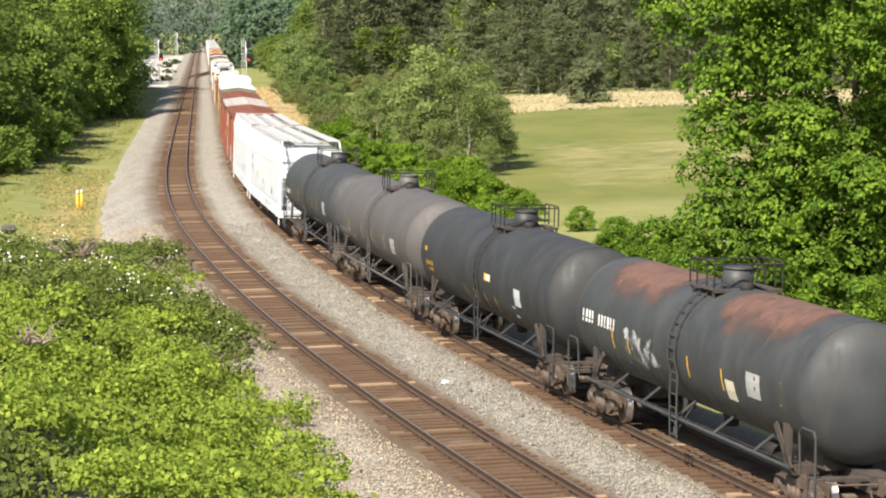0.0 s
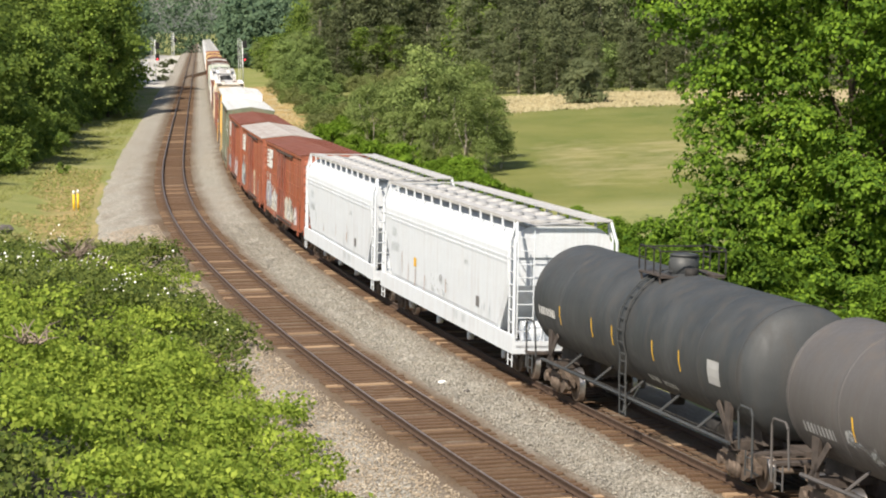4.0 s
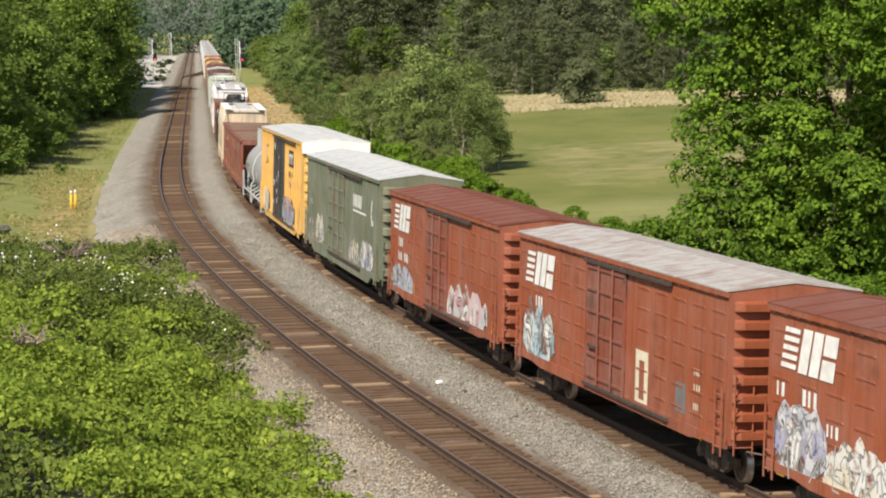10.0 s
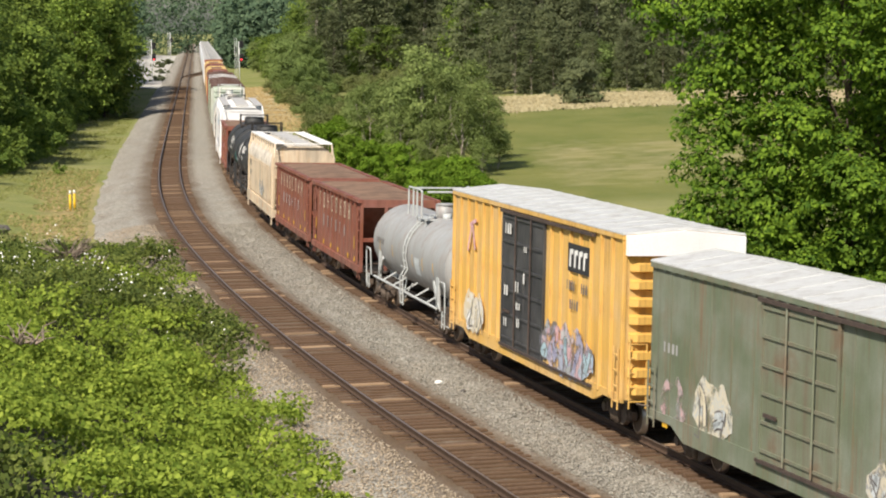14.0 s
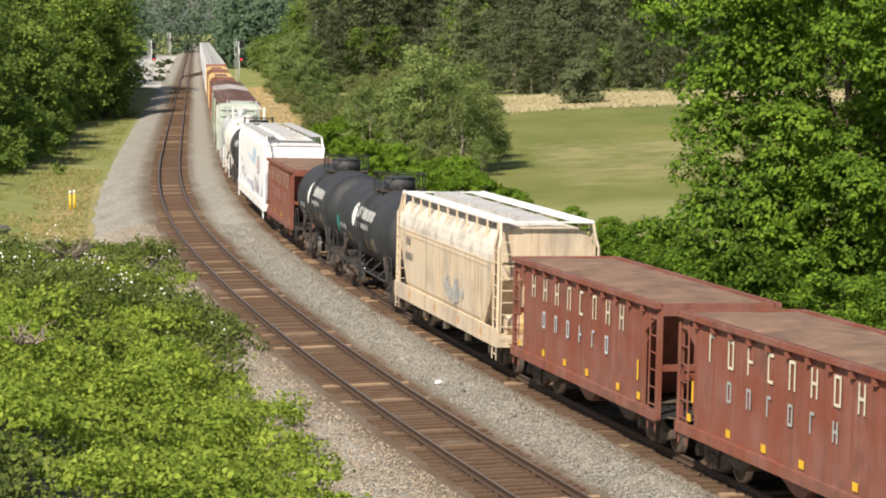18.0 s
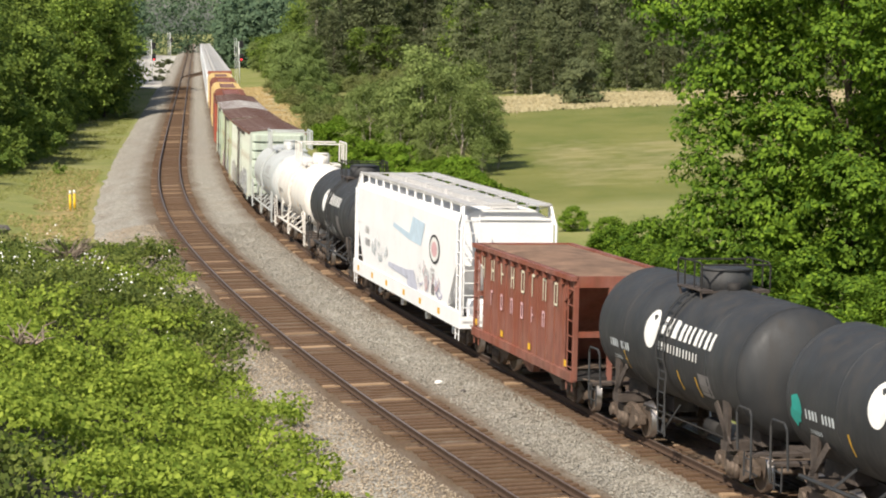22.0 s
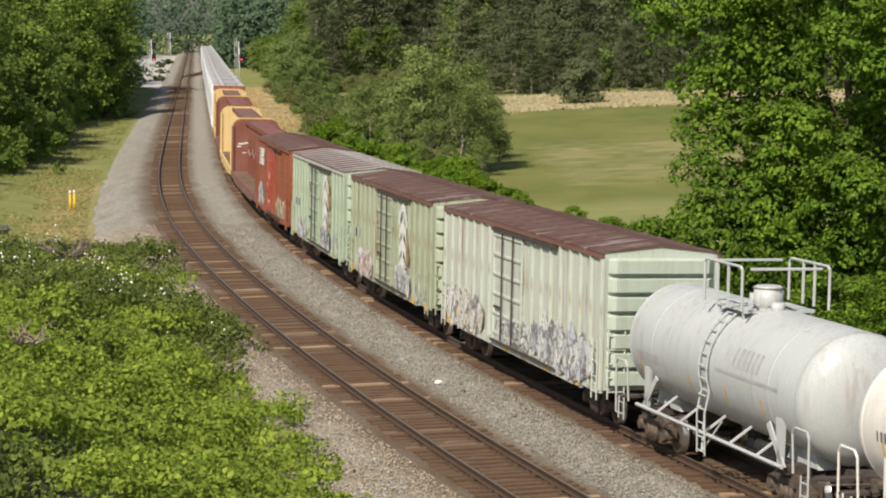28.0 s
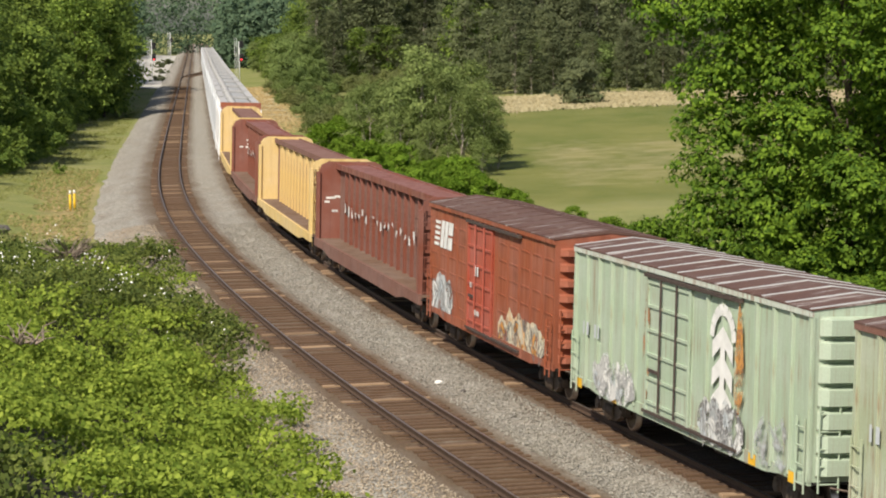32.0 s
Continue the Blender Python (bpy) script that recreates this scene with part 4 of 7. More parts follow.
# ---- covered hoppers ----
def covered_hopper(label, length, body_m, roof_m=None, eave=4.2, top=4.56, gap=1.7, hatches="round", walk_m=None, sill_m=None, fluted=True, far=False, round_side=False, shoulder_m=None):
    car = thing("covered_hopper", label)
    L = length - gap
    h = L / 2
    roof_m, walk_m, sill_m = roof_m or body_m, walk_m or GRATE, sill_m or body_m
    a, b, zs, zb = h - 1.95, h - 0.7, 1.3, 2.75
    brow = eave - 0.62

    def ring(x, zl):
        m = min(eave - 0.1, max(zl + 0.1, 2.9))
        if round_side:
            left = [(-1.5, zl), (-1.58, zl + 0.2), (-1.6, max(zl + 0.3, 2.6)), (-1.6, brow)]
            return [(x, y, z) for y, z in left + [(-y, z) for y, z in left[::-1]]]
        left = [(-1.56, zl), (-1.58, m), (-1.56, eave - 0.05), (-1.5, eave)]
        return [(x, y, z) for y, z in left + [(-y, z) for y, z in left[::-1]]]

    bm = B()
    loft(bm, [ring(-b, zb), ring(-a, zs), ring(a, zs), ring(b, zb)])
    body = part("body", bm, body_m, car)
    if fluted:
        for sy in (-1, 1):
            for k in range(2):
                z = brow - 0.14 + 0.14 * k if round_side else eave - 0.42 + 0.26 * k
                o = 1.583 if round_side else 1.56
                bm = B()
                box(bm, -b + 0.05, b - 0.05, *sorted((sy * o, sy * (o + 0.03))), z - 0.04, z + 0.03)
                part("flute", bm, body_m, body)
    bm = B()
    w = 1.5
    if round_side:
        # shoulders that curve in from the brow to the roof
        left = [(-1.6, brow)] + [(-0.9 - 0.7 * math.cos(q), brow + 0.02 + (top - 0.1 - brow) * math.sin(q)) for q in (radians(10 + 16 * i) for i in range(6))]
        rings = [[(x, y, z) for y, z in left + [(-y, z) for y, z in left[::-1]]] for x in (-b - 0.03, b + 0.03)]
        loft(bm, rings)
        part("shoulder", bm, shoulder_m or body_m, car)
        for sx in (-1, 1):
            bm = B()
            loft(bm, [[(x, y, z) for y, z in left + [(-y, z) for y, z in left[::-1]]] for x in sorted((sx * (b + 0.034), sx * (b + 0.06)))])
            part("end_plate", bm, body_m, car)
        bm = B()
        w = 1.1
    pr = [(-w, (top - 0.14 if round_side else eave - 0.01)), (-w + 0.06, top - 0.08 if round_side else eave + 0.04), (-0.95, top - 0.06), (0, top), (0.95, top - 0.06), (w - 0.06, top - 0.08 if round_side else eave + 0.04), (w, top - 0.14 if round_side else eave - 0.01)]
    loft(bm, [[(x, y, z) for y, z in pr] for x in (-b - 0.05, b + 0.05)])
    roof = part("roof", bm, roof_m, car)
    for sy in (-1, 1):
        bm = B()
        box(bm, -h, h, *sorted((sy * 1.5, sy * 1.6)), 0.84, 1.36)
        part("side_sill", bm, sill_m, car)
        # running board on brackets
        bm = B()
        box(bm, -b - 0.32, b + 0.32, *sorted((sy * 0.92, sy * 1.42)), top + 0.08, top + 0.12)
        box(bm, -b - 0.32, b + 0.32, *sorted((sy * 1.40, sy * 1.44)), top + 0.05, top + 0.15)
        board = part("running_board", bm, walk_m, roof)
        bm, one = B(), None
        k = round((L - 1) / 1.45)
        for i in range(k + 1):
            x = -b + 2 * b * i / k if far else 0
            if one:
                again("bracket", one.data, board, Matrix.Translation((-b + 2 * b * i / k, 0, 0)))
                continue
            box(bm, x - 0.022, x + 0.022, *sorted((sy * 1.40, sy * 1.46)), eave - (0.16 if round_side else 0.02), top + 0.1)
            rod(bm, (x, sy * 1.42, top + 0.06), (x, sy * 1.0, top - 0.04), 0.02, 4)
            if not far:
                one = part("bracket", bm, sill_m, board)
                one.location.x = -b
        if far:
            tagged(part("brackets", bm, sill_m, board), kind="stuff")
    # hatches
    n = 12 if hatches == "round" else 5
    for i in range(n):
        x = -b + 2 * b * (i + 0.5) / n
        bm = B()
        if hatches == "round":
            rod(bm, (0, -0.45, top - 0.04), (0, -0.45, top + 0.06), 0.3, 14, 0.28)
            rod(bm, (0, -0.45, top + 0.06), (0, -0.45, top + 0.085), 0.28, 14, 0.1)
        else:
            w = b / n - 0.12
            prism(bm, [(-w, top - 0.04), (-w + 0.05, top + 0.14), (w - 0.05, top + 0.14), (w, top - 0.04)], -0.42, 0.42)
            rod(bm, (-w * 0.5, -0.5, top + 0.08), (-w * 0.5, 0.5, top + 0.18), 0.025, 5)
        ob = part("hatch", bm, roof_m if hatches == "round" else GRATE, roof)
        ob.location.x = x
        if hatches == "round" and not far:
            again("hatch", ob.data, roof, Matrix.Translation((x, 0.9, 0)))
    # end cages: posts, bent hoops, ladders, platform, cross walk
    for sx in (-1, 1):
        for sy in (-1, 1):
            bm = B()
            x = sx * (h - 0.12)
            poly_rod(bm, [(x, sy * 1.52, 0.9), (x, sy * 1.52, eave - 0.15), (x - sx * 0.1, sy * 1.46, eave + 0.1), (sx * (b + 0.3), sy * 1.42, top + 0.06)], 0.045)
            poly_rod(bm, [(sx * (h - 0.62), sy * 1.54, 1.3), (sx * (h - 0.62), sy * 1.54, eave - 0.1), (sx * (h - 0.66), sy * 1.4, top)], 0.035)
            part("corner_post", bm, sill_m, car)
        bm = B()
        ladder_bm(bm, sx * (h - 0.6), sx * (h - 0.12), -1.56, 0.45, eave - 0.1, 10, 0.02)
        part("side_ladder", bm, sill_m, car)
        bm = B()
        ladder_bm(bm, -0.24, 0.24, 0, 0.9, eave + 0.2, 9, 0.02)
        bmesh.ops.transform(bm, matrix=Matrix.Translation((sx * (h - 0.1), -1.2, 0)) @ Matrix.Rotation(math.pi / 2, 4, "Z"), verts=bm.verts[:])
        part("end_ladder", bm, sill_m, car)
        bm = B()
        for k in range(2):
            box(bm, *sorted((sx * (b + 0.06 + 0.16 * k), sx * (b + 0.14 + 0.16 * k))), -1.42, 1.42, top + 0.08, top + 0.11)
        part("cross_walk", bm, walk_m, roof)
        bm = B()
        box(bm, *sorted((sx * h, sx * (a - 0.2))), -1.48, 1.48, 1.0, 1.08)
        box(bm, *sorted((sx * h, sx * (h - 0.1))), -1.5, 1.5, 0.84, 1.2)
        rod(bm, (sx * (h - 0.9), -1.1, 1.4), (sx * (h - 0.9), -0.3, 1.4), 0.3, 14)
        part("end_platform", bm, sill_m, car)
        bm = B()
        for y in (-0.55, 0.55):
            prism(bm, [(sx * (h - 0.5), 1.08), (sx * (b - 0.1), 3.1), (sx * (b - 0.3), 3.1), (sx * (h - 0.75), 1.08)][::sx], y - 0.05, y + 0.05)
        part("end_brace", bm, sill_m, car)
        bm = B()
        rod(bm, (sx * (h - 0.02), 0.5, 1.9), (sx * (h - 0.1), 0.5, 1.9), 0.28, 14)
        part("brake_wheel", bm, STEEL, car)
    for i in range(4):
        x = -a * 0.86 + a * 1.72 * i / 3
        bm = B()
        w = a * 0.25
        rings = [[(x - w, -1.35, 1.25), (x + w, -1.35, 1.25), (x + w, 1.35, 1.25), (x - w, 1.35, 1.25)],
                 [(x - 0.3, -0.5, 0.5), (x + 0.3, -0.5, 0.5), (x + 0.3, 0.5, 0.5), (x - 0.3, 0.5, 0.5)]]
        loft(bm, rings)
        rod(bm, (x, -0.95, 0.45), (x, 0.95, 0.45), 0.1, 10)
        part("outlet", bm, UNDER, car)
        bm = B()
        rod(bm, (x, -1.12, 0.45), (x, -0.95, 0.45), 0.13, 12)
        part("outlet_cap", bm, sill_m, car)
    running_gear(car, h - 1.5, length / 2)
    return car


# ---- open hoppers ----
def open_hopper(label, length, m):
    car = thing("open_hopper", label)
    L = length - 1.5
    h, zt = L / 2, 3.68
    for sy in (-1, 1):
        bm = B()
        o = sy * 1.45
        pts = [(-h + 0.05, zt), (h - 0.05, zt), (h - 0.05, 3.4), (h - 1.05, 2.9), (h - 1.05, 1.05), (-h + 1.05, 1.05), (-h + 1.05, 2.9), (-h + 0.05, 3.4)]
        prism(bm, pts[::-1], o - 0.03, o + 0.03)
        part("side", bm, m, car)
        bm = B()
        prism(bm, [(-0.05, 1.05), (-0.05, zt - 0.12), (0.05, zt - 0.12), (0.05, 1.05)], *sorted((o, o + 0.05 * sy)))
        prism(bm, [(-0.09, zt - 0.3), (-0.09, zt - 0.12), (0.09, zt - 0.12), (0.09, zt - 0.3)], *sorted((o, o + 0.13 * sy)))
        rib = part("rib", bm, m, car)
        k = 11
        rib.location.x = -h + 1.12
        for i in range(1, k):
            again("rib", rib.data, car, Matrix.Translation((-h + 1.12 + (L - 2.24) * i / (k - 1), 0, 0)))
        bm = B()
        box(bm, -h, h, *sorted((o - 0.04 * sy, o + 0.16 * sy)), zt - 0.13, zt)
        part("top_rail", bm, m, car)
        bm = B()
        box(bm, -h, h, *sorted((o - 0.05 * sy, o + 0.12 * sy)), 0.86, 1.1)
        part("side_sill", bm, m, car)
    for sx in (-1, 1):
        bm = B()
        prism(bm, [(sx * (h - 0.12), zt - 0.2), (sx * (h - 0.2), zt - 0.2), (sx * (h - 2.9), 1.1), (sx * (h - 2.8), 1.1)][::sx], -1.42, 1.42)
        part("slope_sheet", bm, m, car)
        bm = B()
        box(bm, *sorted((sx * h, sx * (h - 0.1))), -1.45, 1.45, zt - 0.3, zt)
        box(bm, *sorted((sx * h, sx * (h - 0.12))), -1.5, 1.5, 2.05, 2.2)
        part("end_beam", bm, m, car)
        for y in (-1.46, -0.5, 0.5, 1.46):
            bm = B()
            box(bm, *sorted((sx * (h + 0.02), sx * (h - 0.1))), y - 0.06, y + 0.06, 0.9, zt - 0.28)
            part("end_post", bm, m, car)
        bm = B()
        ladder_bm(bm, sx * (h - 0.62), sx * (h - 0.1), -1.5, 0.6, 3.5, 7, 0.022)
        part("ladder", bm, m, car)
        bm = B()
        box(bm, *sorted((sx * h, sx * (h - 2.2))), -1.4, 1.4, 0.9, 1.0)
        part("end_sill", bm, UNDER, car)
    bm = B()
    nx, ny = 16, 7
    grid = [[bm.verts.new((-h + 0.1 + (L - 0.2) * i / nx, -1.42 + 2.84 * j / ny,
                           zt - 0.05 + 0.10 * math.sin(math.pi * j / ny) ** 1.2 * min(1, i / 2, (nx - i) / 2) + 0.03 * noise.noise(Vector((i * 0.9, j * 0.8, length))))) for j in range(ny + 1)] for i in range(nx + 1)]
    for i in range(nx):
        for j in range(ny):
            bm.faces.new((grid[i][j], grid[i + 1][j], grid[i + 1][j + 1], grid[i][j + 1])).smooth = True
    part("load", bm, LOAD, car, "brown crushed load heaped to the brim")
    for i in range(3):
        x = (i - 1) * L * 0.26
        bm = B()
        w = L * 0.12
        loft(bm, [[(x - w, -1.3, 1.05), (x + w, -1.3, 1.05), (x + w, 1.3, 1.05), (x - w, 1.3, 1.05)],
                  [(x - 0.35, -1.15, 0.42), (x + 0.1, -1.15, 0.42), (x + 0.1, 1.15, 0.42), (x - 0.35, 1.15, 0.42)]])
        part("outlet", bm, m if i % 2 else STEEL, car)
    underframe(car, L - 1.0, 1.0)
    running_gear(car, h - 1.35, length / 2)
    return car


# ---- lumber cars ----
def centre_beam(label, length, m, seed):
    car = thing("lumber_car", label)
    L = length - 1.7
    h = L / 2
    for sy in (-1, 1):
        bm = B()
        prism(bm, [(-h, 1.25), (-h, 0.9), (-h + 2.6, 0.9), (-h + 4.2, 0.72), (h - 4.2, 0.72), (h - 2.6, 0.9), (h, 0.9), (h, 1.25)], *sorted((sy * 1.4, sy * 1.52)))
        part("side_sill", bm, RUST if m is LUMBER_RED else m, car)
    bm = B()
    box(bm, -h, h, -1.4, 1.4, 1.14, 1.22)
    part("deck", bm, DECK, car, "worn rusty deck")
    for sx in (-1, 1):
        bm = B()
        x = sx * (h - 0.35)
        loft(bm, [[(q, y, z) for y, z in ((-1.42, 1.22), (1.42, 1.22), (1.42, 4.1), (1.3, 4.4), (1.0, 4.54), (-1.0, 4.54), (-1.3, 4.4), (-1.42, 4.1))] for q in (x - 0.05, x + 0.05)])
        wall = part("bulkhead", bm, m, car)
        for y in (-1.44, 1.44):
            bm = B()
            box(bm, x - 0.14, x + 0.14, y - 0.07, y + 0.07, 1.22, 4.1)
            part("bulkhead_post", bm, m, wall)
        for z in (1.9, 2.7, 3.5):
            bm = B()
            box(bm, *sorted((x + sx * 0.05, x + sx * 0.13)), -1.37, 1.37, z - 0.06, z + 0.06)
            part("bulkhead_rib", bm, m, wall)
        bm = B()
        ladder_bm(bm, -0.22, 0.22, 0, 0.7, 4.3, 9)
        bmesh.ops.transform(bm, matrix=Matrix.Translation((x + sx * 0.2, -1.15, 0)) @ Matrix.Rotation(math.pi / 2, 4, "Z"), verts=bm.verts[:])
        part("ladder", bm, m, wall)
    k = 15
    bm = B()
    prism(bm, [(-0.09, 1.22), (-0.09, 4.3), (0.09, 4.3), (0.09, 1.22)], -0.6, 0.6)
    post = part("post", bm, m, car)
    xs = [-h + 2.4 + (L - 4.8) * i / (k - 1) for i in range(k)]
    post.location.x = xs[0]
    for x in xs[1:]:
        again("post", post.data, car, Matrix.Translation((x, 0, 0)))
    # brown panel added in place of the openings; its dark colour paints their shade
    bm = B()
    box(bm, -h + 0.4, h - 0.4, -0.48, 0.48, 1.22, 4.3)
    for a, b in zip(xs, xs[1:]):
        for q in range(3):
            z = 1.8 + q * 0.8
            box(bm, a + 0.3, b - 0.3, -0.5, 0.5, z, z + 0.35)
    part("centre_panel", bm, RUST, car, "dark brown panel painted as the shaded openings between the posts")
    bm = B()
    box(bm, -h + 0.3, h - 0.3, -0.62, 0.62, 4.3, 4.40)
    for y in (-0.64, 0.64):
        box(bm, -h + 0.3, h - 0.3, y - 0.04, y + 0.04, 4.22, 4.46)
    part("top_chord", bm, LUMBER_RED if m is LUMBER_RED else RUST, car)
    for x in xs[1:-1:2]:
        bm = B()
        for sy in (-1, 1):
            rod(bm, (x, sy * 0.55, 3.7), (x, sy * 0.64, 4.26), 0.05, 5)
        part("knee_brace", bm, m, car)
    underframe(car, L, 1.1)
    running_gear(car, h - 2.0, length / 2)
    return car


# ---- the train, car by car ----
cars = []


def couple(car, a, b, half=0.36):
    """Puts a car between two couplings, given in metres along the track at 16 s."""
    cars.append((car, (a + b) / 2, (b - a) * half))
    return car


def strips(car, surf, xs, z=2.35, h=0.5):
    reflectors(car, xs, z, surf, 0.07, h)


def placard(car, x, z, w, h, surf, ink="grey"):
    bm = B()
    quad(bm, [(x, z), (x + w, z), (x + w, z + h), (x, z + h)], surf, 0.006, 0)
    part("data_panel", bm, INK[ink], car, "pale painted data panel")


def head_arc(car, x, R, zc, ink="yellow"):
    """A curved yellow stripe up the near shoulder of a tank head."""
    bm = B()
    prev = None
    for q in range(52, 96, 6):
        a = radians(q)
        row = [bm.verts.new((x + d, -(R + 0.016) * math.sin(a), zc - (R + 0.016) * math.cos(a))) for d in (-0.045, 0.045)]
        if prev:
            bm.faces.new((prev[0], prev[1], row[1], row[0]))
        prev = row
    part("reflector", bm, INK[ink], car, "yellow reflective strip")


def rust_material():
    m, n, l, b = mat("soft_rust", 0.85)
    co = coords(n)
    f = noise_tex(n, l, co, 1.1, 6, (1, 1, 1), 0.65)
    l.new(ramp(n, l, noise_tex(n, l, co, 3.0, 5), ((0.3, (0.09, 0.055, 0.045)), (0.7, (0.19, 0.095, 0.072)))), b.inputs["Base Color"])
    a = n.new("ShaderNodeAttribute")
    a.attribute_name = "thick"
    add = n.new("ShaderNodeMath")
    l.new(f, add.inputs[0])
    l.new(a.outputs["Fac"], add.inputs[1])
    l.new(ramp(n, l, add.outputs[0], ((0.58, (0, 0, 0)), (1.0, (0.85,) * 3))), b.inputs["Alpha"])
    return m


SOFT_RUST = rust_material()


def rust_top(car, x0, x1, R, zc, seed):
    """A rust stain over the crown of a tank, thinning out towards its edges."""
    n, k = 26, 16
    v, f, thick = [], [], []
    for i in range(n + 1):
        x = x0 + (x1 - x0) * i / n
        for j in range(k + 1):
            a = radians(-72 + 144 * j / k)
            v.append((x, -(R + 0.008) * math.sin(a), zc + (R + 0.008) * math.cos(a)))
            ends = min(1, 5 * i / n, 5 * (n - i) / n)
            thick.append(max(0, min(0.62, 1.05 - abs(math.degrees(a)) / 62)) * ends - 0.3 * (1 - ends))
            if i and j:
                q = i * (k + 1) + j
                f.append((q - k - 2, q - 1, q, q - k - 1)[::-1])
    ob = raw("rust_patch", v, f, SOFT_RUST, car, "matt red-brown rust over the tank's crown", flat=False)
    ob.data.attributes.new("thick", "FLOAT", "POINT").data.foreach_set("value", thick)


def thin_letters(car, x, z, n, step, h, surf, ink, seed):
    """A widely spaced row of thin plain strokes in the place of stencilled writing."""
    rnd, bm = random.Random(seed), B()
    for i in range(n):
        a, w = x + i * step, h * 0.42
        stroke(bm, [(a, z), (a, z + h)], 0.075, surf, 0.006, 0)
        if rnd.random() < 0.75:
            stroke(bm, [(a + w, z), (a + w, z + h)], 0.075, surf, 0.006, 0)
        for q in ((0.96,), (0.96, 0.04), (0.5,))[rnd.randrange(3)]:
            stroke(bm, [(a, z + h * q), (a + w, z + h * q)], 0.07, surf, 0.008, 0)
    part("lettering", bm, INK[ink], car, "widely spaced worn white stencilled writing")


def build_train():
    # four dark tank cars
    c, f, L = tank_car("charcoal tank car with a rusty crown and white graffiti", 17.9, TANK_DARK, 1.52, 2.64)
    couple(c, -174.2, -156.3)
    rust_top(c, 0.9, L / 2 - 1.1, 1.52, 2.64, 3), rust_top(c, -L / 2 + 1.1, -0.9, 1.52, 2.64, 7)
    letters(c, [(-L / 2 + 1.2, 2.55, 4, 0.32), (-L / 2 + 2.5, 2.55, 6, 0.3)], f, "white", "white fleet markings")
    spray(c, -L / 2 + 4.1, -L / 2 + 7.2, 1.75, 2.75, f, 11, ("grey", "mist"), 4, "pale outline graffiti", 0.2)
    strips(c, f, (-4.6, -3.4, 0.9, 3.1), 2.35), placard(c, 4.6, 2.2, 0.8, 0.55, f), placard(c, 3.3, 1.95, 0.55, 0.45, f, "cream")
    for x in (-L / 2 + 0.62, L / 2 - 0.62, L / 2 - 1.7):
        head_arc(c, x, 1.5 if abs(x) < L / 2 - 1 else 1.36, 2.64)
    c, f, L = tank_car("black tank car with small yellow marks", 18.9, TANK_BLACK, 1.52, 2.64)
    couple(c, -155.9, -137.0)
    letters(c, [(-L / 2 + 1.3, 2.75, 4, 0.14), (-L / 2 + 1.5, 2.3, 9, 0.14), (-L / 2 + 1.8, 2.1, 7, 0.12)], f, "yellow", "small yellow markings")
    strips(c, f, (-2.0, -0.7, 0.7, 2.0), 1.9, 0.45), placard(c, 1.0, 2.55, 0.75, 0.22, f, "yellow"), placard(c, 1.25, 2.57, 0.45, 0.18, f, "white"), placard(c, 4.6, 2.15, 0.7, 0.5, f, "mist"), placard(c, 4.1, 1.75, 0.4, 0.35, f, "mist")
    head_arc(c, L / 2 - 0.8, 1.44, 2.64)
    c, f, L = tank_car("warm grey tank car with yellow reflective strips", 18.4, TANK_GREY, 1.54, 2.66)
    couple(c, -137.0, -118.6)
    letters(c, [(-L / 2 + 1.4, 1.95, 9, 0.22)], f, "grey", "faded pale markings")
    spray(c, -L / 2 + 3.4, -L / 2 + 5.2, 1.7, 2.35, f, 12, ("grey", "mist"), 3, "pale scrawled graffiti", 0.2)
    strips(c, f, (-4.6, -1.6, 0.7, 3.4), 2.35), placard(c, 4.7, 2.05, 0.85, 0.55, f)
    for x in (-L / 2 + 0.7, L / 2 - 0.85):
        head_arc(c, x, 1.42, 2.66)
    c, f, L = tank_car("charcoal tank car with yellow reflective strips", 18.6, TANK_DARK, 1.52, 2.64)
    couple(c, -118.6, -100.0)
    letters(c, [(-L / 2 + 1.2, 2.3, 9, 0.22), (L / 2 - 6.4, 1.6, 9, 0.14), (1.2, 1.6, 6, 0.16)], f, "white", "white fleet markings")
    strips(c, f, (-5.4, -2.6, -0.9, 2.2, 4.1), 2.45), placard(c, 6.0, 2.2, 0.75, 0.55, f)
    for x in (-L / 2 + 0.7, L / 2 - 0.85):
        head_arc(c, x, 1.42, 2.64)
    # two white covered hoppers
    for k, (a, b) in enumerate(((-100.3, -78.9), (-78.9, -58.3))):
        c = covered_hopper("white covered hopper with rust runs and round roof hatches" if k else "white covered hopper with faint graffiti and round roof hatches", b - a, WHITE, HATCH_ROOF, round_side=True)
        couple(c, a, b)
        f, L = flat(1.602), b - a - 1.7
        letters(c, [(-L / 2 + 2.0, 2.85, 4, 0.3), (-L / 2 + 2.0, 2.35, 6, 0.3), (3.6, 2.9, 5, 0.14), (2.2, 1.04, 3, 0.26), (3.4, 1.04, 3, 0.26)], f, "mist", "faded grey stencilled markings")
        bm = B()
        for x, z in ((L / 2 - 4.6, 1.75),):
            quad(bm, [(x, z), (x + 0.4, z), (x + 0.4, z + 0.32), (x, z + 0.32)], f, 0.006, 0)
        part("data_panel", bm, INK["soot"], c, "dark data panel")
        bm, rnd = B(), random.Random(23 + k)
        for i in range(11):
            x, z = rnd.uniform(-L / 2 + 2.2, L / 2 - 2.4), rnd.uniform(1.4, 1.75)
            stroke(bm, [(x, z), (x + rnd.uniform(-0.04, 0.04), z + rnd.uniform(0.2, 0.75))], rnd.uniform(0.03, 0.07), f, 0.007, rnd.randrange(2))
        part("rust_streaks", bm, (INK["rust"], INK["mist"]), c, "thin rust and grey streaks")
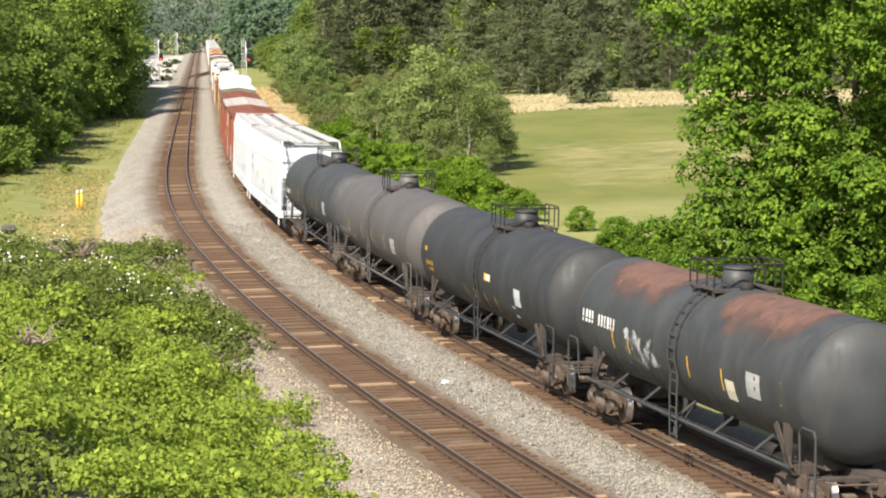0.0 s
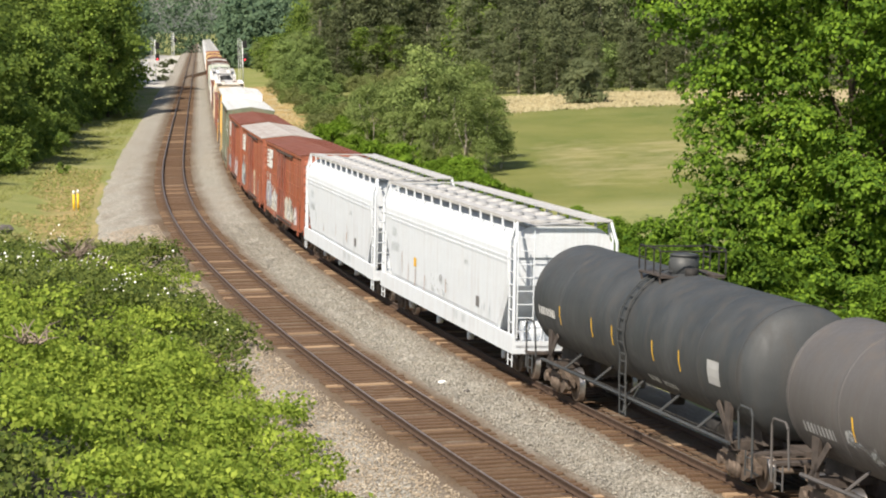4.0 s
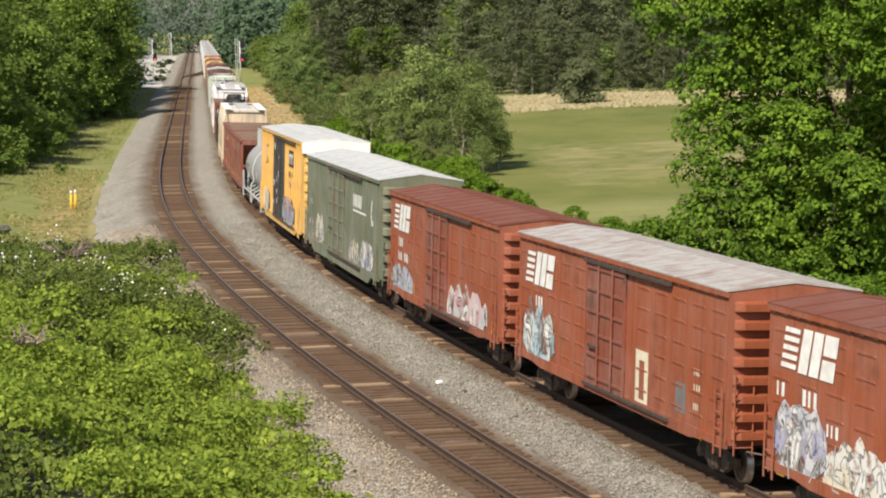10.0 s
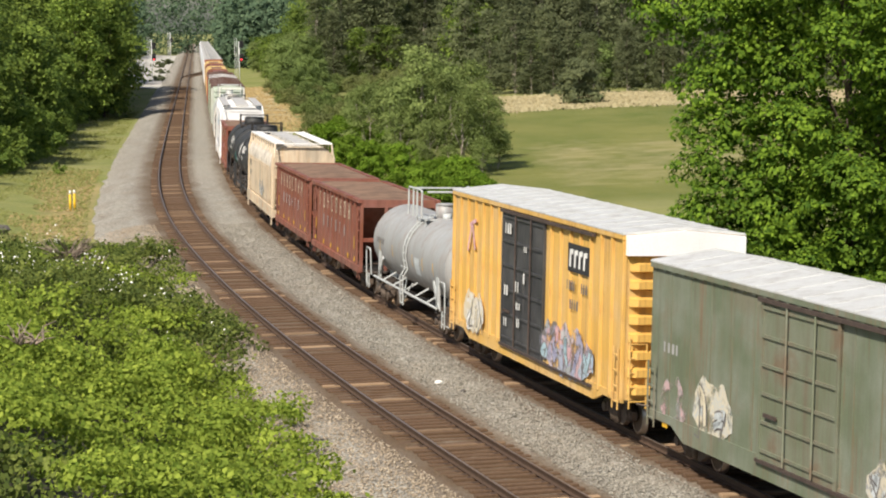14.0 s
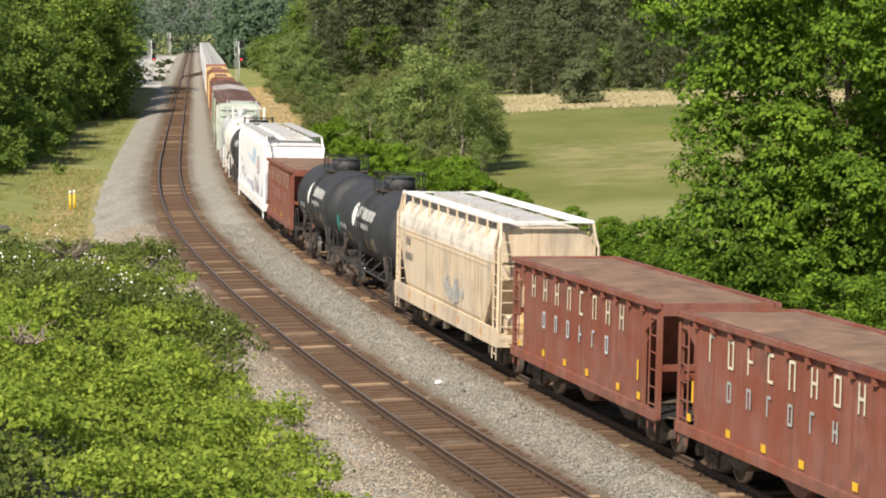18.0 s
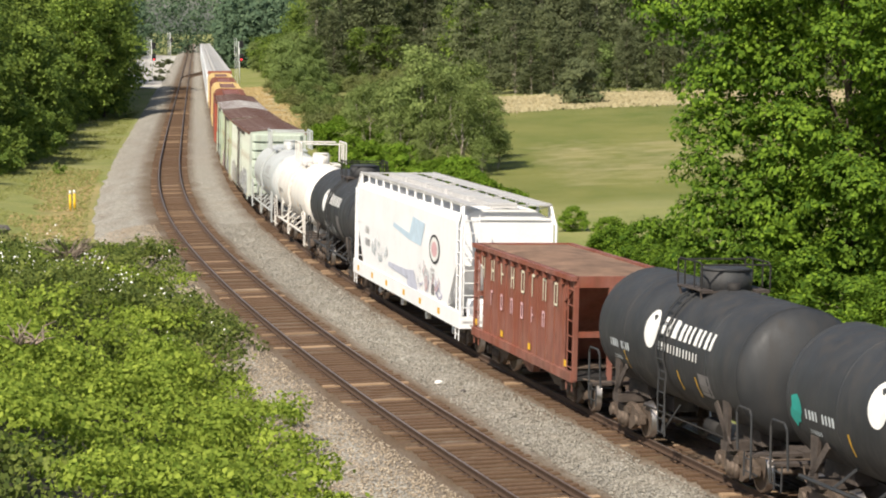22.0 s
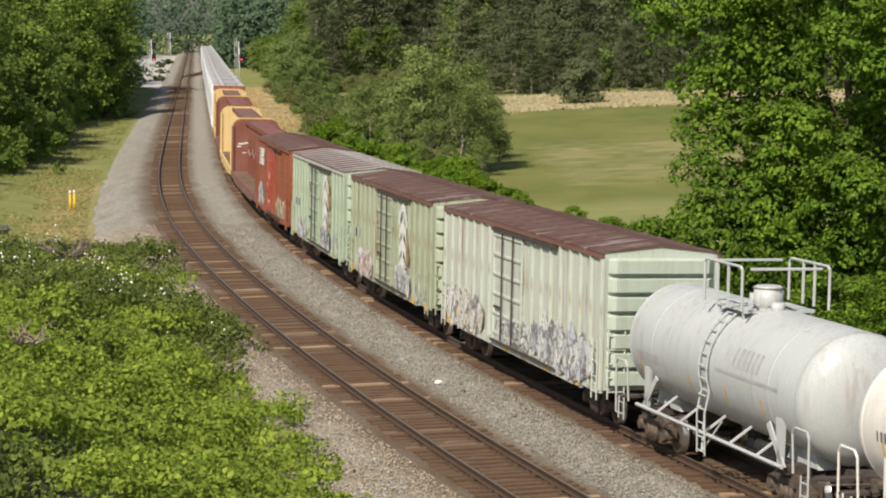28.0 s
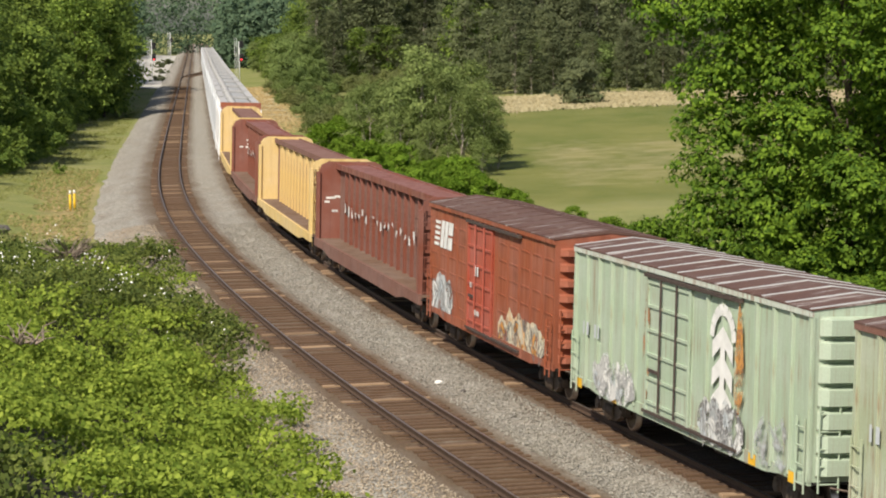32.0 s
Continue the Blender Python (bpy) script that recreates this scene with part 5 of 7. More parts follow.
        if k == 0:
            placard(c, -4.0, 2.1, 0.4, 0.3, f, "yellow")
            spray(c, -1.6, 1.5, 1.5, 2.2, f, 21, ("mist", "grey"), 4, "faint grey graffiti", 0.15)
    # three red boxcars
    c = boxcar("rust-red boxcar with white graffiti along the bottom", 18.3, NS_RED, ROOF_RED, 4.42, dents=True)
    couple(c, -58.3, -40.0)
    f = flat(1.53)
    red_badge(c, -7.3, 3.15, 0.95)
    letters(c, [(-7.5, 2.55, 2, 0.3), (-6.2, 2.5, 3, 0.34), (-6.4, 2.05, 3, 0.26), (-5.0, 2.05, 3, 0.26), (0.1, 3.6, 7, 0.12), (0.1, 3.42, 7, 0.12)], f, "white", "white stencilled markings")
    spray(c, -7.6, -4.9, 0.85, 2.5, f, 31, ("white", "lilac", "mist", "haze", "soot"), 3)
    spray(c, -5.0, -1.3, 0.75, 2.1, f, 32, ("white", "cream", "white", "cream", "soot"), 3)
    spray(c, 0.5, 5.0, 0.75, 2.2, f, 33, ("cream", "white", "cream", "mist", "soot"), 4)
    spray(c, 5.2, 7.2, 0.9, 1.9, f, 34, ("pink", "white", "grey"), 2)
    reflectors(c, (-7.2, -5.2, -3.1, -0.9, 1.6, 3.7, 6.5), 0.98, f, 0.4, 0.2)
    c = boxcar("rust-red boxcar with a bleached metal roof and graffiti", 19.0, NS_RED, ROOF_GREY, 4.42, dents=True, rib_m=ROOF_GREY)
    couple(c, -40.0, -21.0)
    red_badge(c, -7.6, 3.1, 0.95)
    letters(c, [(-6.6, 2.5, 3, 0.3), (-1.0, 3.55, 7, 0.13), (-1.0, 3.35, 7, 0.13)], f, "white", "white stencilled markings")
    spray(c, -7.7, -4.7, 0.8, 2.5, f, 41, ("sky", "white", "cream", "sky", "soot"), 3)
    bm = B()
    for q in ((2.1, 1.0), (2.75, 1.0)):
        quad(bm, [(q[0], 1.0), (q[0] + 0.28, 1.0), (q[0] + 0.28, 2.4), (q[0], 2.4)], f, 0.012, 0)
    quad(bm, [(2.1, 2.15), (3.0, 2.15), (3.0, 2.4), (2.1, 2.4)], f, 0.015, 0)
    quad(bm, [(2.1, 1.0), (3.0, 1.0), (3.0, 1.2), (2.1, 1.2)], f, 0.015, 0)
    part("graffiti", bm, INK["cream"], c, "cream painted hollow block")
    placard(c, 5.0, 1.3, 0.7, 0.7, f, "soot")
    letters(c, [(6.2, 2.3, 3, 0.16), (6.2, 1.9, 3, 0.2), (6.2, 1.5, 3, 0.16)], f, "cream", "cream stencilled markings")
    reflectors(c, (-4.4, -0.4, 2.6, 5.0, 6.6), 0.98, f, 0.4, 0.2)
    c = boxcar("rust-red boxcar with pink and grey graffiti", 18.5, NS_RED, ROOF_RED, 4.42, dents=True)
    couple(c, -21.0, -2.5)
    red_badge(c, -7.4, 3.15, 0.95)
    letters(c, [(-6.6, 2.6, 3, 0.32), (-6.7, 2.1, 3, 0.32), (-5.6, 2.1, 3, 0.32), (-0.9, 3.6, 6, 0.12)], f, "white", "white stencilled markings")
    spray(c, -7.7, -4.0, 0.8, 1.95, f, 51, ("haze", "mist", "soot", "haze", "soot"), 4)
    spray(c, 1.3, 6.8, 0.8, 2.1, f, 52, ("pink", "white", "pink", "mist"), 5)
    strips(c, f, (-7.8, -3.9, 1.0, 3.9, 7.3), 1.2, 0.6)
    # green boxcar
    c = boxcar("dull green boxcar with a pale roof and white graffiti", 21.3, GREEN, ROOF_PALE, 4.66, dents=False, door=(0.36, 0.57), end_ribs=7, rise=0.26, sill_low=0.64)
    couple(c, -2.5, 18.8)
    letters(c, [(3.4, 3.3, 6, 0.5)], f, "white", "white block lettering", "badge", seed=3, pitch=0.72, fill=0.8)
    bm = B()
    quad(bm, [(3.4, 3.12), (6.6, 3.12), (6.6, 3.2), (3.4, 3.2)], f, 0.02, 0)
    stroke(bm, [(7.9, 3.8), (7.7, 3.3), (7.9, 2.9), (8.2, 3.0)], 0.2, f, 0.02, 0)
    part("badge", bm, INK["white"], c, "white underline and scrawl")
    letters(c, [(-8.6, 2.6, 4, 0.24)], f, "grey", "faded pale markings", pitch=1.1)
    spray(c, -6.6, -4.2, 0.9, 2.3, f, 61, ("mist", "cream"), 2, dense=0.7)
    spray(c, 2.6, 5.2, 0.9, 2.0, f, 62, ("cream", "mist", "cream", "grey"), 3, dense=0.8)
    spray(c, 5.4, 8.3, 0.9, 2.2, f, 63, ("lilac", "mist", "cream", "white"), 3, dense=0.9)
    spray(c, -8.7, -7.0, 0.9, 2.0, f, 64, ("pink", "grey"), 2, dense=0.4)
    reflectors(c, (-8.4, -6.2, -3.6, -1.6, 0.6, 4.0, 7.2), 0.92, f, 0.34, 0.22)
    # tall yellow boxcar
    c = boxcar("tall yellow boxcar with a black door and grey roof", 19.6, YELLOW, ROOF_PALE, 5.12, posts=True, door=(0.35, 0.6), door_m=DOOR_BLACK, end_top=WHITE_2,
               rise=0.16, end_ribs=9, gap=2.0, sill_low=0.7)
    couple(c, 18.8, 38.4)
    g = flat(1.59)
    placard(c, 4.05, 3.8, 1.95, 0.75, lambda x, z: -1.588, "black")
    bm = B()
    for i in range(4):
        a = 4.2 + 0.42 * i
        quad(bm, [(a, 3.92), (a + 0.16, 3.92), (a + 0.2, 4.38), (a + 0.04, 4.38)], g, 0.012, 0)
        quad(bm, [(a + 0.16, 4.26), (a + 0.36, 4.26), (a + 0.38, 4.4), (a + 0.16, 4.4)], g, 0.014, 0)
    part("badge", bm, INK["white"], c, "white block badge on a black panel")
    letters(c, [(4.0, 3.3, 4, 0.26), (5.3, 3.3, 3, 0.26), (4.3, 2.8, 4, 0.26)], g, "soot", "dark stencilled markings")
    letters(c, [(-2.2, 4.3, 3, 0.3), (-0.2, 3.9, 3, 0.16), (-2.2, 2.5, 2, 0.3), (-1.0, 2.7, 2, 0.3), (-0.9, 2.2, 3, 0.2), (-2.2, 1.6, 2, 0.25), (-0.8, 1.7, 2, 0.25), (-0.2, 3.0, 1, 0.3)], lambda x, z: -1.63, "white", "white stencilled markings")
    spray(c, 1.6, 6.6, 0.85, 2.3, g, 71, ("lilac", "sky", "lilac", "pink", "mist", "soot"), 5)
    spray(c, -7.0, -4.6, 0.9, 2.2, g, 72, ("cream", "white", "cream"), 2)
    stroke_bm = B()
    stroke(stroke_bm, [(-6.7, 3.4), (-6.2, 4.3), (-5.8, 3.5)], 0.14, g, 0.02, 0)
    stroke(stroke_bm, [(-6.5, 4.2), (-5.7, 4.4)], 0.12, g, 0.02, 0)
    part("graffiti", stroke_bm, INK["pink"], c, "thin pink scrawl")
    # light grey tank car
    c, f, L = tank_car("light grey tank car with a railed top platform", 15.2, TANK_SILVER, 1.34, 2.32, rail_m=TANK_PALE, rail="high", seams=(-0.3, 0.3), dome_r=0.34)
    couple(c, 38.4, 53.6)
    letters(c, [(-L / 2 + 1.3, 2.3, 10, 0.2)], f, "soot", "dark fleet markings")
    strips(c, f, (-L / 2 + 1.9, -2.6, 1.0, 2.7, L / 2 - 2.4), 2.2, 0.42)
    placard(c, 1.4, 1.75, 0.8, 0.6, f, "mist")
    # two red open hoppers, the tan hopper
    for k, (a, b) in enumerate(((53.6, 67.8), (67.8, 82.0))):
        c = open_hopper("brown-red open hopper with large white lettering and a brown load", b - a, ORE_RED)
        couple(c, a, b)
        g = flat(1.507)
        thin_letters(c, -4.4, 2.72, 8, 1.12, 0.62, g, "cream", 2 + k)
        thin_letters(c, -3.3, 1.98, 6, 1.12, 0.44, g, "mist" if k else "grey", 9 + k)
        reflectors(c, (-5.6, -3.2, -1.2, 0.8, 3.4, 5.0), 1.28, g, 0.26, 0.18)
        reflectors(c, (-5.4, 4.9), 1.9, g, 0.12, 0.5)
    c = covered_hopper("tan covered hopper streaked with rust, sooty roof and trough hatches", 16.6, TAN, TAN_TOP, eave=3.92, top=4.42, hatches="trough", walk_m=WHITE_2, round_side=True, shoulder_m=TAN_TOP)
    couple(c, 82.0, 98.6)
    g = flat(1.606)
    letters(c, [(-5.6, 2.8, 4, 0.28), (-5.6, 2.3, 6, 0.26)], g, "soot", "dark fleet markings")
    letters(c, [(-5.0, 1.0, 2, 0.22), (-1.0, 1.0, 2, 0.22), (2.4, 1.0, 2, 0.22), (5.4, 1.0, 2, 0.22)], flat(1.6), "orange", "small yellow panels")
    spray(c, 0.4, 3.2, 1.55, 2.4, g, 81, ("mist", "grey"), 3, "grey painted-over patch", 0.35)
    # two black tank cars with a white disc and lettering
    for k, (a, b) in enumerate(((98.6, 113.0), (113.0, 125.4))):
        c, f, L = tank_car("black tank car with a white disc and white lettering", b - a, TANK_BLACK, 1.5, 2.62, seams=(-0.26, 0.02, 0.26), dome_r=0.62, sill=bool(k == 0))
        couple(c, a, b, 0.33)
        disc_and_words(c, f, -1.55 if k == 0 else -0.9, 3.0)
        letters(c, [(-L / 2 + 1.6, 2.25, 4, 0.2), (-L / 2 + 2.4, 2.25, 4, 0.2), (-L / 2 + 1.7, 1.95, 7, 0.1)], f, "mist", "white fleet markings")
        strips(c, f, (-2.9, 0.9, 2.1), 2.0, 0.45), placard(c, 2.3, 1.85, 0.7, 0.5, f, "soot")
        head_arc(c, L / 2 - 0.95, 1.46, 2.62), head_arc(c, -L / 2 + 0.8, 1.42, 2.62)
        if k == 0:
            bm = B()
            blob(bm, -L / 2 + 1.15, 2.35, 0.3, 0.33, f, 0.012, 0, random.Random(5), 14)
            part("badge", bm, INK["teal"], c, "small green round badge")
    # red hopper and white covered hopper
    c = open_hopper("faded brown-red open hopper with worn white lettering", 12.2, ORE_RED)
    couple(c, 125.4, 137.6)
    g = flat(1.507)
    thin_letters(c, -4.4, 2.72, 8, 1.12, 0.62, g, "cream", 5)
    thin_letters(c, -3.3, 1.98, 6, 1.12, 0.44, g, "pink", 6)
    reflectors(c, (-5.0, -2.0, 1.0, 4.6), 1.28, g, 0.26, 0.18)
    c = covered_hopper("white covered hopper with pale blue painted shapes and a round badge", 20.5, WHITE_2, WHITE_2, eave=4.22, top=4.6, hatches="trough", walk_m=GRATE, fluted=False)
    couple(c, 137.6, 158.1)
    g = flat(1.582)
    bm = B()
    quad(bm, [(-1.6, 3.22), (1.1, 2.98), (1.3, 3.2), (-1.5, 3.36)], g, 0.006, 0)
    quad(bm, [(1.1, 2.98), (3.3, 2.92), (3.9, 3.72), (1.9, 3.82)], g, 0.007, 0)
    part("painted_shape", bm, INK["blue"], c, "pale blue painted wedge")
    bm = B()
    quad(bm, [(-2.4, 1.72), (1.2, 1.6), (0.8, 1.9), (-2.4, 1.88)], g, 0.006, 0)
    quad(bm, [(1.2, 1.3), (3.0, 1.3), (2.2, 2.0), (0.8, 1.9)], g, 0.006, 0)
    part("painted_shape", bm, INK["haze"], c, "faint lilac-blue painted wedge")
    bm = B()
    for r, o, i in ((0.54, 0.008, 0), (0.44, 0.012, 1), (0.28, 0.016, 2)):
        ring = [(5.5 + 1.55 * r * math.cos(q), 3.0 + 0.9 * r * math.sin(q)) for q in (2 * math.pi * j / 24 for j in range(24))]
        bm.faces.new([bm.verts.new((x, -1.582 - o, z)) for x, z in ring]).material_index = i
    part("badge", bm, (INK["black"], INK["white"], INK["pink"]), c, "round white badge with a dark rim")
    letters(c, [(-7.0, 2.55, 4, 0.26), (-7.0, 2.1, 5, 0.26)], g, "grey", "grey fleet markings")
    letters(c, [(4.9, 2.25, 8, 0.1), (4.9, 2.1, 8, 0.1), (4.9, 1.95, 7, 0.1)], g, "grey", "small grey data lines")
    placard(c, 5.1, 1.5, 0.45, 0.35, g, "soot")
    bm, rnd = B(), random.Random(93)
    for x in (3.4, 4.4, 5.9, 6.5):
        stroke(bm, [(x + rnd.uniform(-0.3, 0.4), 1.38 + rnd.uniform(0, 0.75)) for _ in range(5)], 0.045, g, 0.01, 0)
    part("graffiti", bm, INK["lilac"], c, "thin purple scrawl")
    spray(c, -5.6, -2.6, 1.7, 2.7, g, 91, ("mist", "mist"), 4, "faint grey scrawl", 0.35)
    spray(c, 2.4, 6.4, 1.4, 2.4, g, 92, ("mist", "mist", "mist", "pink"), 5, "faint grey graffiti", 0.25)
    reflectors(c, (-8.3, -5.4, -2.6, 0.6, 3.4, 6.4), 1.08, flat(1.6), 0.36, 0.2)
    # black, white and pale grey tank cars
    c, f, L = tank_car("black tank car with a white disc, lettering and pale graffiti", 13.7, TANK_BLACK, 1.5, 2.62, seams=(-0.26, 0.02, 0.26), dome_r=0.62)
    couple(c, 158.1, 171.8, 0.33)
    disc_and_words(c, f, -1.3, 3.0, False)
    spray(c, -1.6, 1.4, 1.6, 2.2, f, 95, ("mist", "grey"), 4, "pale painted scrawl", 0.5)
    placard(c, 2.2, 1.7, 0.6, 0.9, f, "soot")
    c, f, L = tank_car("off-white tank car stained with rust, railed top platform", 13.5, TANK_WHITE, 1.42, 2.52, rail_m=TANK_WHITE, rail="high", dome_r=0.4)
    couple(c, 171.8, 185.3)
    strips(c, f, (-4.4, -2.2, 0.9, 2.6), 2.1, 0.5), placard(c, 3.4, 1.6, 0.5, 0.6, f, "soot")
    letters(c, [(-L / 2 + 1.4, 2.3, 9, 0.2)], f, "soot", "dark fleet markings")
    head_arc(c, -L / 2 + 0.75, 1.34, 2.52)
    c, f, L = tank_car("pale grey tank car with grey lettering, railed top platform", 13.2, TANK_PALE, 1.42, 2.52, rail_m=TANK_PALE, rail="high", dome_r=0.34)
    couple(c, 185.65, 198.85)
    letters(c, [(1.5, 2.75, 6, 0.44)], f, "grey", "grey slanted lettering", "badge", lean=0.25, pitch=0.62, fill=0.7)
    bm = B()
    quad(bm, [(0.6, 2.55), (4.2, 2.55), (4.2, 2.62), (0.6, 2.62)], f, 0.008, 0)
    part("badge", bm, INK["grey"], c, "grey underline")
    letters(c, [(-L / 2 + 1.2, 2.15, 9, 0.22)], f, "grey", "grey fleet markings")
    strips(c, f, (-4.6, -1.2, 1.1, 3.2), 2.0, 0.45)
    # pale and green boxcars
    kw = dict(posts=True, door=(0.37, 0.56), end_ribs=7, rib_fill=0.86, rise=0.2, gap=2.1, eave_m=RUST)
    c = boxcar("faded pale green boxcar with rust streaks and graffiti", 19.2, PALE, ROOF_BROWN, 4.5, ends_m=PALE_END, **kw)
    couple(c, 198.3, 217.5)
    g = flat(1.59)
    spray(c, -8.2, -3.2, 0.8, 2.2, g, 101, ("white", "cream", "white", "soot"), 7)
    spray(c, -1.9, 2.2, 0.9, 1.9, g, 102, ("mist", "white", "soot"), 3, dense=0.6)
    spray(c, 2.2, 8.2, 0.85, 2.35, g, 103, ("white", "mist", "white", "haze", "soot"), 8)
    reflectors(c, (-7.8, -5.0, -0.6, 3.5, 6.4), 0.95, flat(1.56), 0.4, 0.2)
    for a, b, m, seed, name in ((217.5, 235.0, SAGE, 111, "sage green boxcar with a white arrow mark and graffiti"), (235.0, 252.7, MINT, 121, "mint green boxcar with a white arrow mark and graffiti")):
        c = boxcar(name, b - a, m, ROOF_BROWN, 4.5, **{**kw, "eave_m": RUST if m is SAGE else PALE, "rib_m": ROOF_PALE if m is MINT else ROOF_BROWN})
        couple(c, a, b)
        chevrons(c, 3.0, 1.4, 4.05)
        letters(c, [(-6.9, 2.3, 2, 0.34), (-6.0, 2.3, 2, 0.34)], g, "mist", "white stencilled markings")
        inks = ("pink", "cream", "grey", "white") if m is SAGE else ("white", "mist", "white", "grey")
        spray(c, -6.0, -2.7, 0.8, 1.95, g, seed, inks, 4, dense=0.9)
        spray(c, 1.6, 4.4, 0.8, 2.0, g, seed + 1, ("white", "mist", "soot"), 4, dense=0.9)
        spray(c, 5.0, 7.0, 0.9, 2.0, g, seed + 2, ("mist", "grey"), 2, dense=0.4)
        reflectors(c, (-7.2, -4.4, 4.8, 7.0), 0.97, flat(1.56), 0.42, 0.24)
        spray(c, 3.75, 4.3, 1.5, 3.9, g, seed + 5, ("rust", "orange"), 1, "orange-brown rust smear", 0.42)
        spray(c, -2.2, -1.7, 1.2, 4.0, g, seed + 6, ("rust", "rust"), 1, "brown rust streak", 0.25)
    # red boxcar with a brighter door
    c = boxcar("rust-red boxcar with a brighter red door and graffiti", 17.0, NS_RED, ROOF_BROWN, 4.5, dents=True, door=(0.36, 0.56), gap=1.9, door_m=paint("bright_red_door", (0.38, 0.075, 0.04), (0.12, 0.04, 0.03), 0.35, 0.1))
    couple(c, 252.7, 269.7)
    red_badge(c, -6.9, 3.15, 0.9)
    letters(c, [(-1.0, 2.7, 2, 0.3), (-1.6, 2.3, 2, 0.16), (-1.0, 1.5, 5, 0.16)], lambda x, z: -1.63, "white", "white stencilled markings")
    spray(c, -7.1, -4.2, 0.8, 2.3, f := flat(1.53), 131, ("mist", "white", "soot", "mist"), 3)
    spray(c, 1.6, 6.9, 0.85, 2.0, f, 132, ("cream", "orange", "soot", "cream"), 6)
    # lumber cars
    for k, (a, b) in enumerate(((269.7, 295.1), (295.1, 320.0), (320.0, 345.0), (345.0, 370.0))):
        m = LUMBER_YELLOW if k % 2 else LUMBER_RED
        c = centre_beam(("yellow" if k % 2 else "brown-red") + " centre-beam lumber car, empty, with tall end bulkheads", b - a, m, k)
        couple(c, a, b)
        L = b - a - 1.7
        if k % 2 == 0:
            bm, rnd = B(), random.Random(140 + k)
            x = -L / 2 + 0.41
            for i in range(22):
                y, z = rnd.uniform(-1.2, 0.9), rnd.choice((2.75, 2.95, 3.15, 2.35)) + rnd.uniform(-0.04, 0.04)
                v = [bm.verts.new((x, y + p, z + q)) for p, q in ((0, 0), (0.22, 0), (0.22, 0.09), (0, 0.09))]
                bm.faces.new(v)
            for i in range(20):
                a0 = -L / 2 + 2.5 + i * 0.85
                v = [bm.verts.new((a0 + p, -0.61, 2.3 + q + rnd.uniform(0, 0.5))) for p, q in ((0, 0), (0.3, 0), (0.3, 0.2), (0, 0.2))]
                bm.faces.new(v)
            part("lettering", bm, INK["white"], c, "broken white lettering")
    # a long string of white covered hoppers behind
    first = covered_hopper("weathered white covered hopper with round roof hatches", 18.4, WHITE, HATCH_ROOF, far=True)
    couple(first, 388.4, 406.8)
    for i in range(2, 25):
        couple(copy_thing(first, Matrix.Identity(4)), 370.0 + 18.4 * i, 388.4 + 18.4 * i)
    c = covered_hopper("white covered hopper with a red band on its end", 18.4, WHITE_2, HATCH_ROOF, far=True)
    couple(c, 370.0, 388.4)
    bm = B()
    box(bm, 8.05, 8.2, -1.5, 1.5, 4.0, 4.75)
    part("end_band", bm, NS_RED, c, "red band across the end")


def disc_and_words(car, f, x, z, sub=True):
    bm = B()
    ring = [(x + 0.45 * math.cos(q), z + 0.46 * math.sin(q)) for q in (2 * math.pi * j / 22 for j in range(22))]
    c = bm.verts.new((x, f(x, z) - 0.02, z))
    vs = [bm.verts.new((px, f(px, pz) - 0.014, pz)) for px, pz in ring]
    for i in range(22):
        bm.faces.new((c, vs[i], vs[(i + 1) % 22]))
    part("badge", bm, INK["white"], car, "plain white disc")
    letters(car, [(x + 0.65, z - 0.05, 3, 0.42), (x + 1.55, z - 0.05, 8, 0.38)], f, "white", "white brand lettering as plain strokes", "badge", 0.15, 7, 0.86, 0.7)
    if sub:
        letters(car, [(x + 0.6, z - 0.42, 13, 0.2)], f, "white", "small white lettering", "lettering", 0, 8, 1.05, 0.4)


def travel(t):
    """How far the train has rolled, from 16 s on."""
    return 12.8093 * (t - 16) - 0.02131 / 2 * (t - 16) ** 2


def car_pose(s, half):
    p, q = at(s - half, SPACING), at(s + half, SPACING)
    d = p - q
    return Matrix.Translation((p + q) / 2) @ Matrix.Rotation(math.atan2(d.y, d.x), 4, "Z") @ Matrix.Rotation(-radians(cant(s)), 4, "X")


def motions():
    for car, s0, half in cars:
        walk(car, [(t / 2, car_pose(s0 - travel(t / 2), half)) for t in range(65)])


build_train()


# ---- plants ----
LEAF_MAPLE = leafy("broad_leaves", (0.042, 0.095, 0.013), (0.27, 0.41, 0.04), 0.42)
LEAF_WOOD = leafy("woodland_leaves", (0.08, 0.135, 0.032), (0.36, 0.47, 0.085), 0.48)
LEAF_FRESH = leafy("fresh_leaves", (0.09, 0.175, 0.016), (0.27, 0.39, 0.045), 0.42)
LEAF_OLIVE = leafy("olive_brush_leaves", (0.17, 0.20, 0.075), (0.34, 0.36, 0.14), 0.45)
LEAF_VINED = leafy("vine_covered_leaves", (0.14, 0.20, 0.065), (0.29, 0.37, 0.12), 0.45)
LEAF_SCRUB = leafy("scrub_leaves", (0.14, 0.19, 0.06), (0.30, 0.36, 0.12), 0.45)
LEAF_PINE = leafy("pine_needles", (0.12, 0.145, 0.075), (0.23, 0.255, 0.125), 0.5)
# paler and bluer than the near leaves: distance haze painted into the colour
LEAF_FAR_HAZED = leafy("far_leaves_hazed", (0.10, 0.165, 0.10), (0.17, 0.24, 0.13), 0.35)
LEAF_BRAMBLE = leafy("bramble_leaves", (0.06, 0.095, 0.024), (0.33, 0.385, 0.09), 0.42)
LEAF_VINE = leafy("vine_leaves", (0.13, 0.20, 0.028), (0.46, 0.55, 0.09), 0.45)
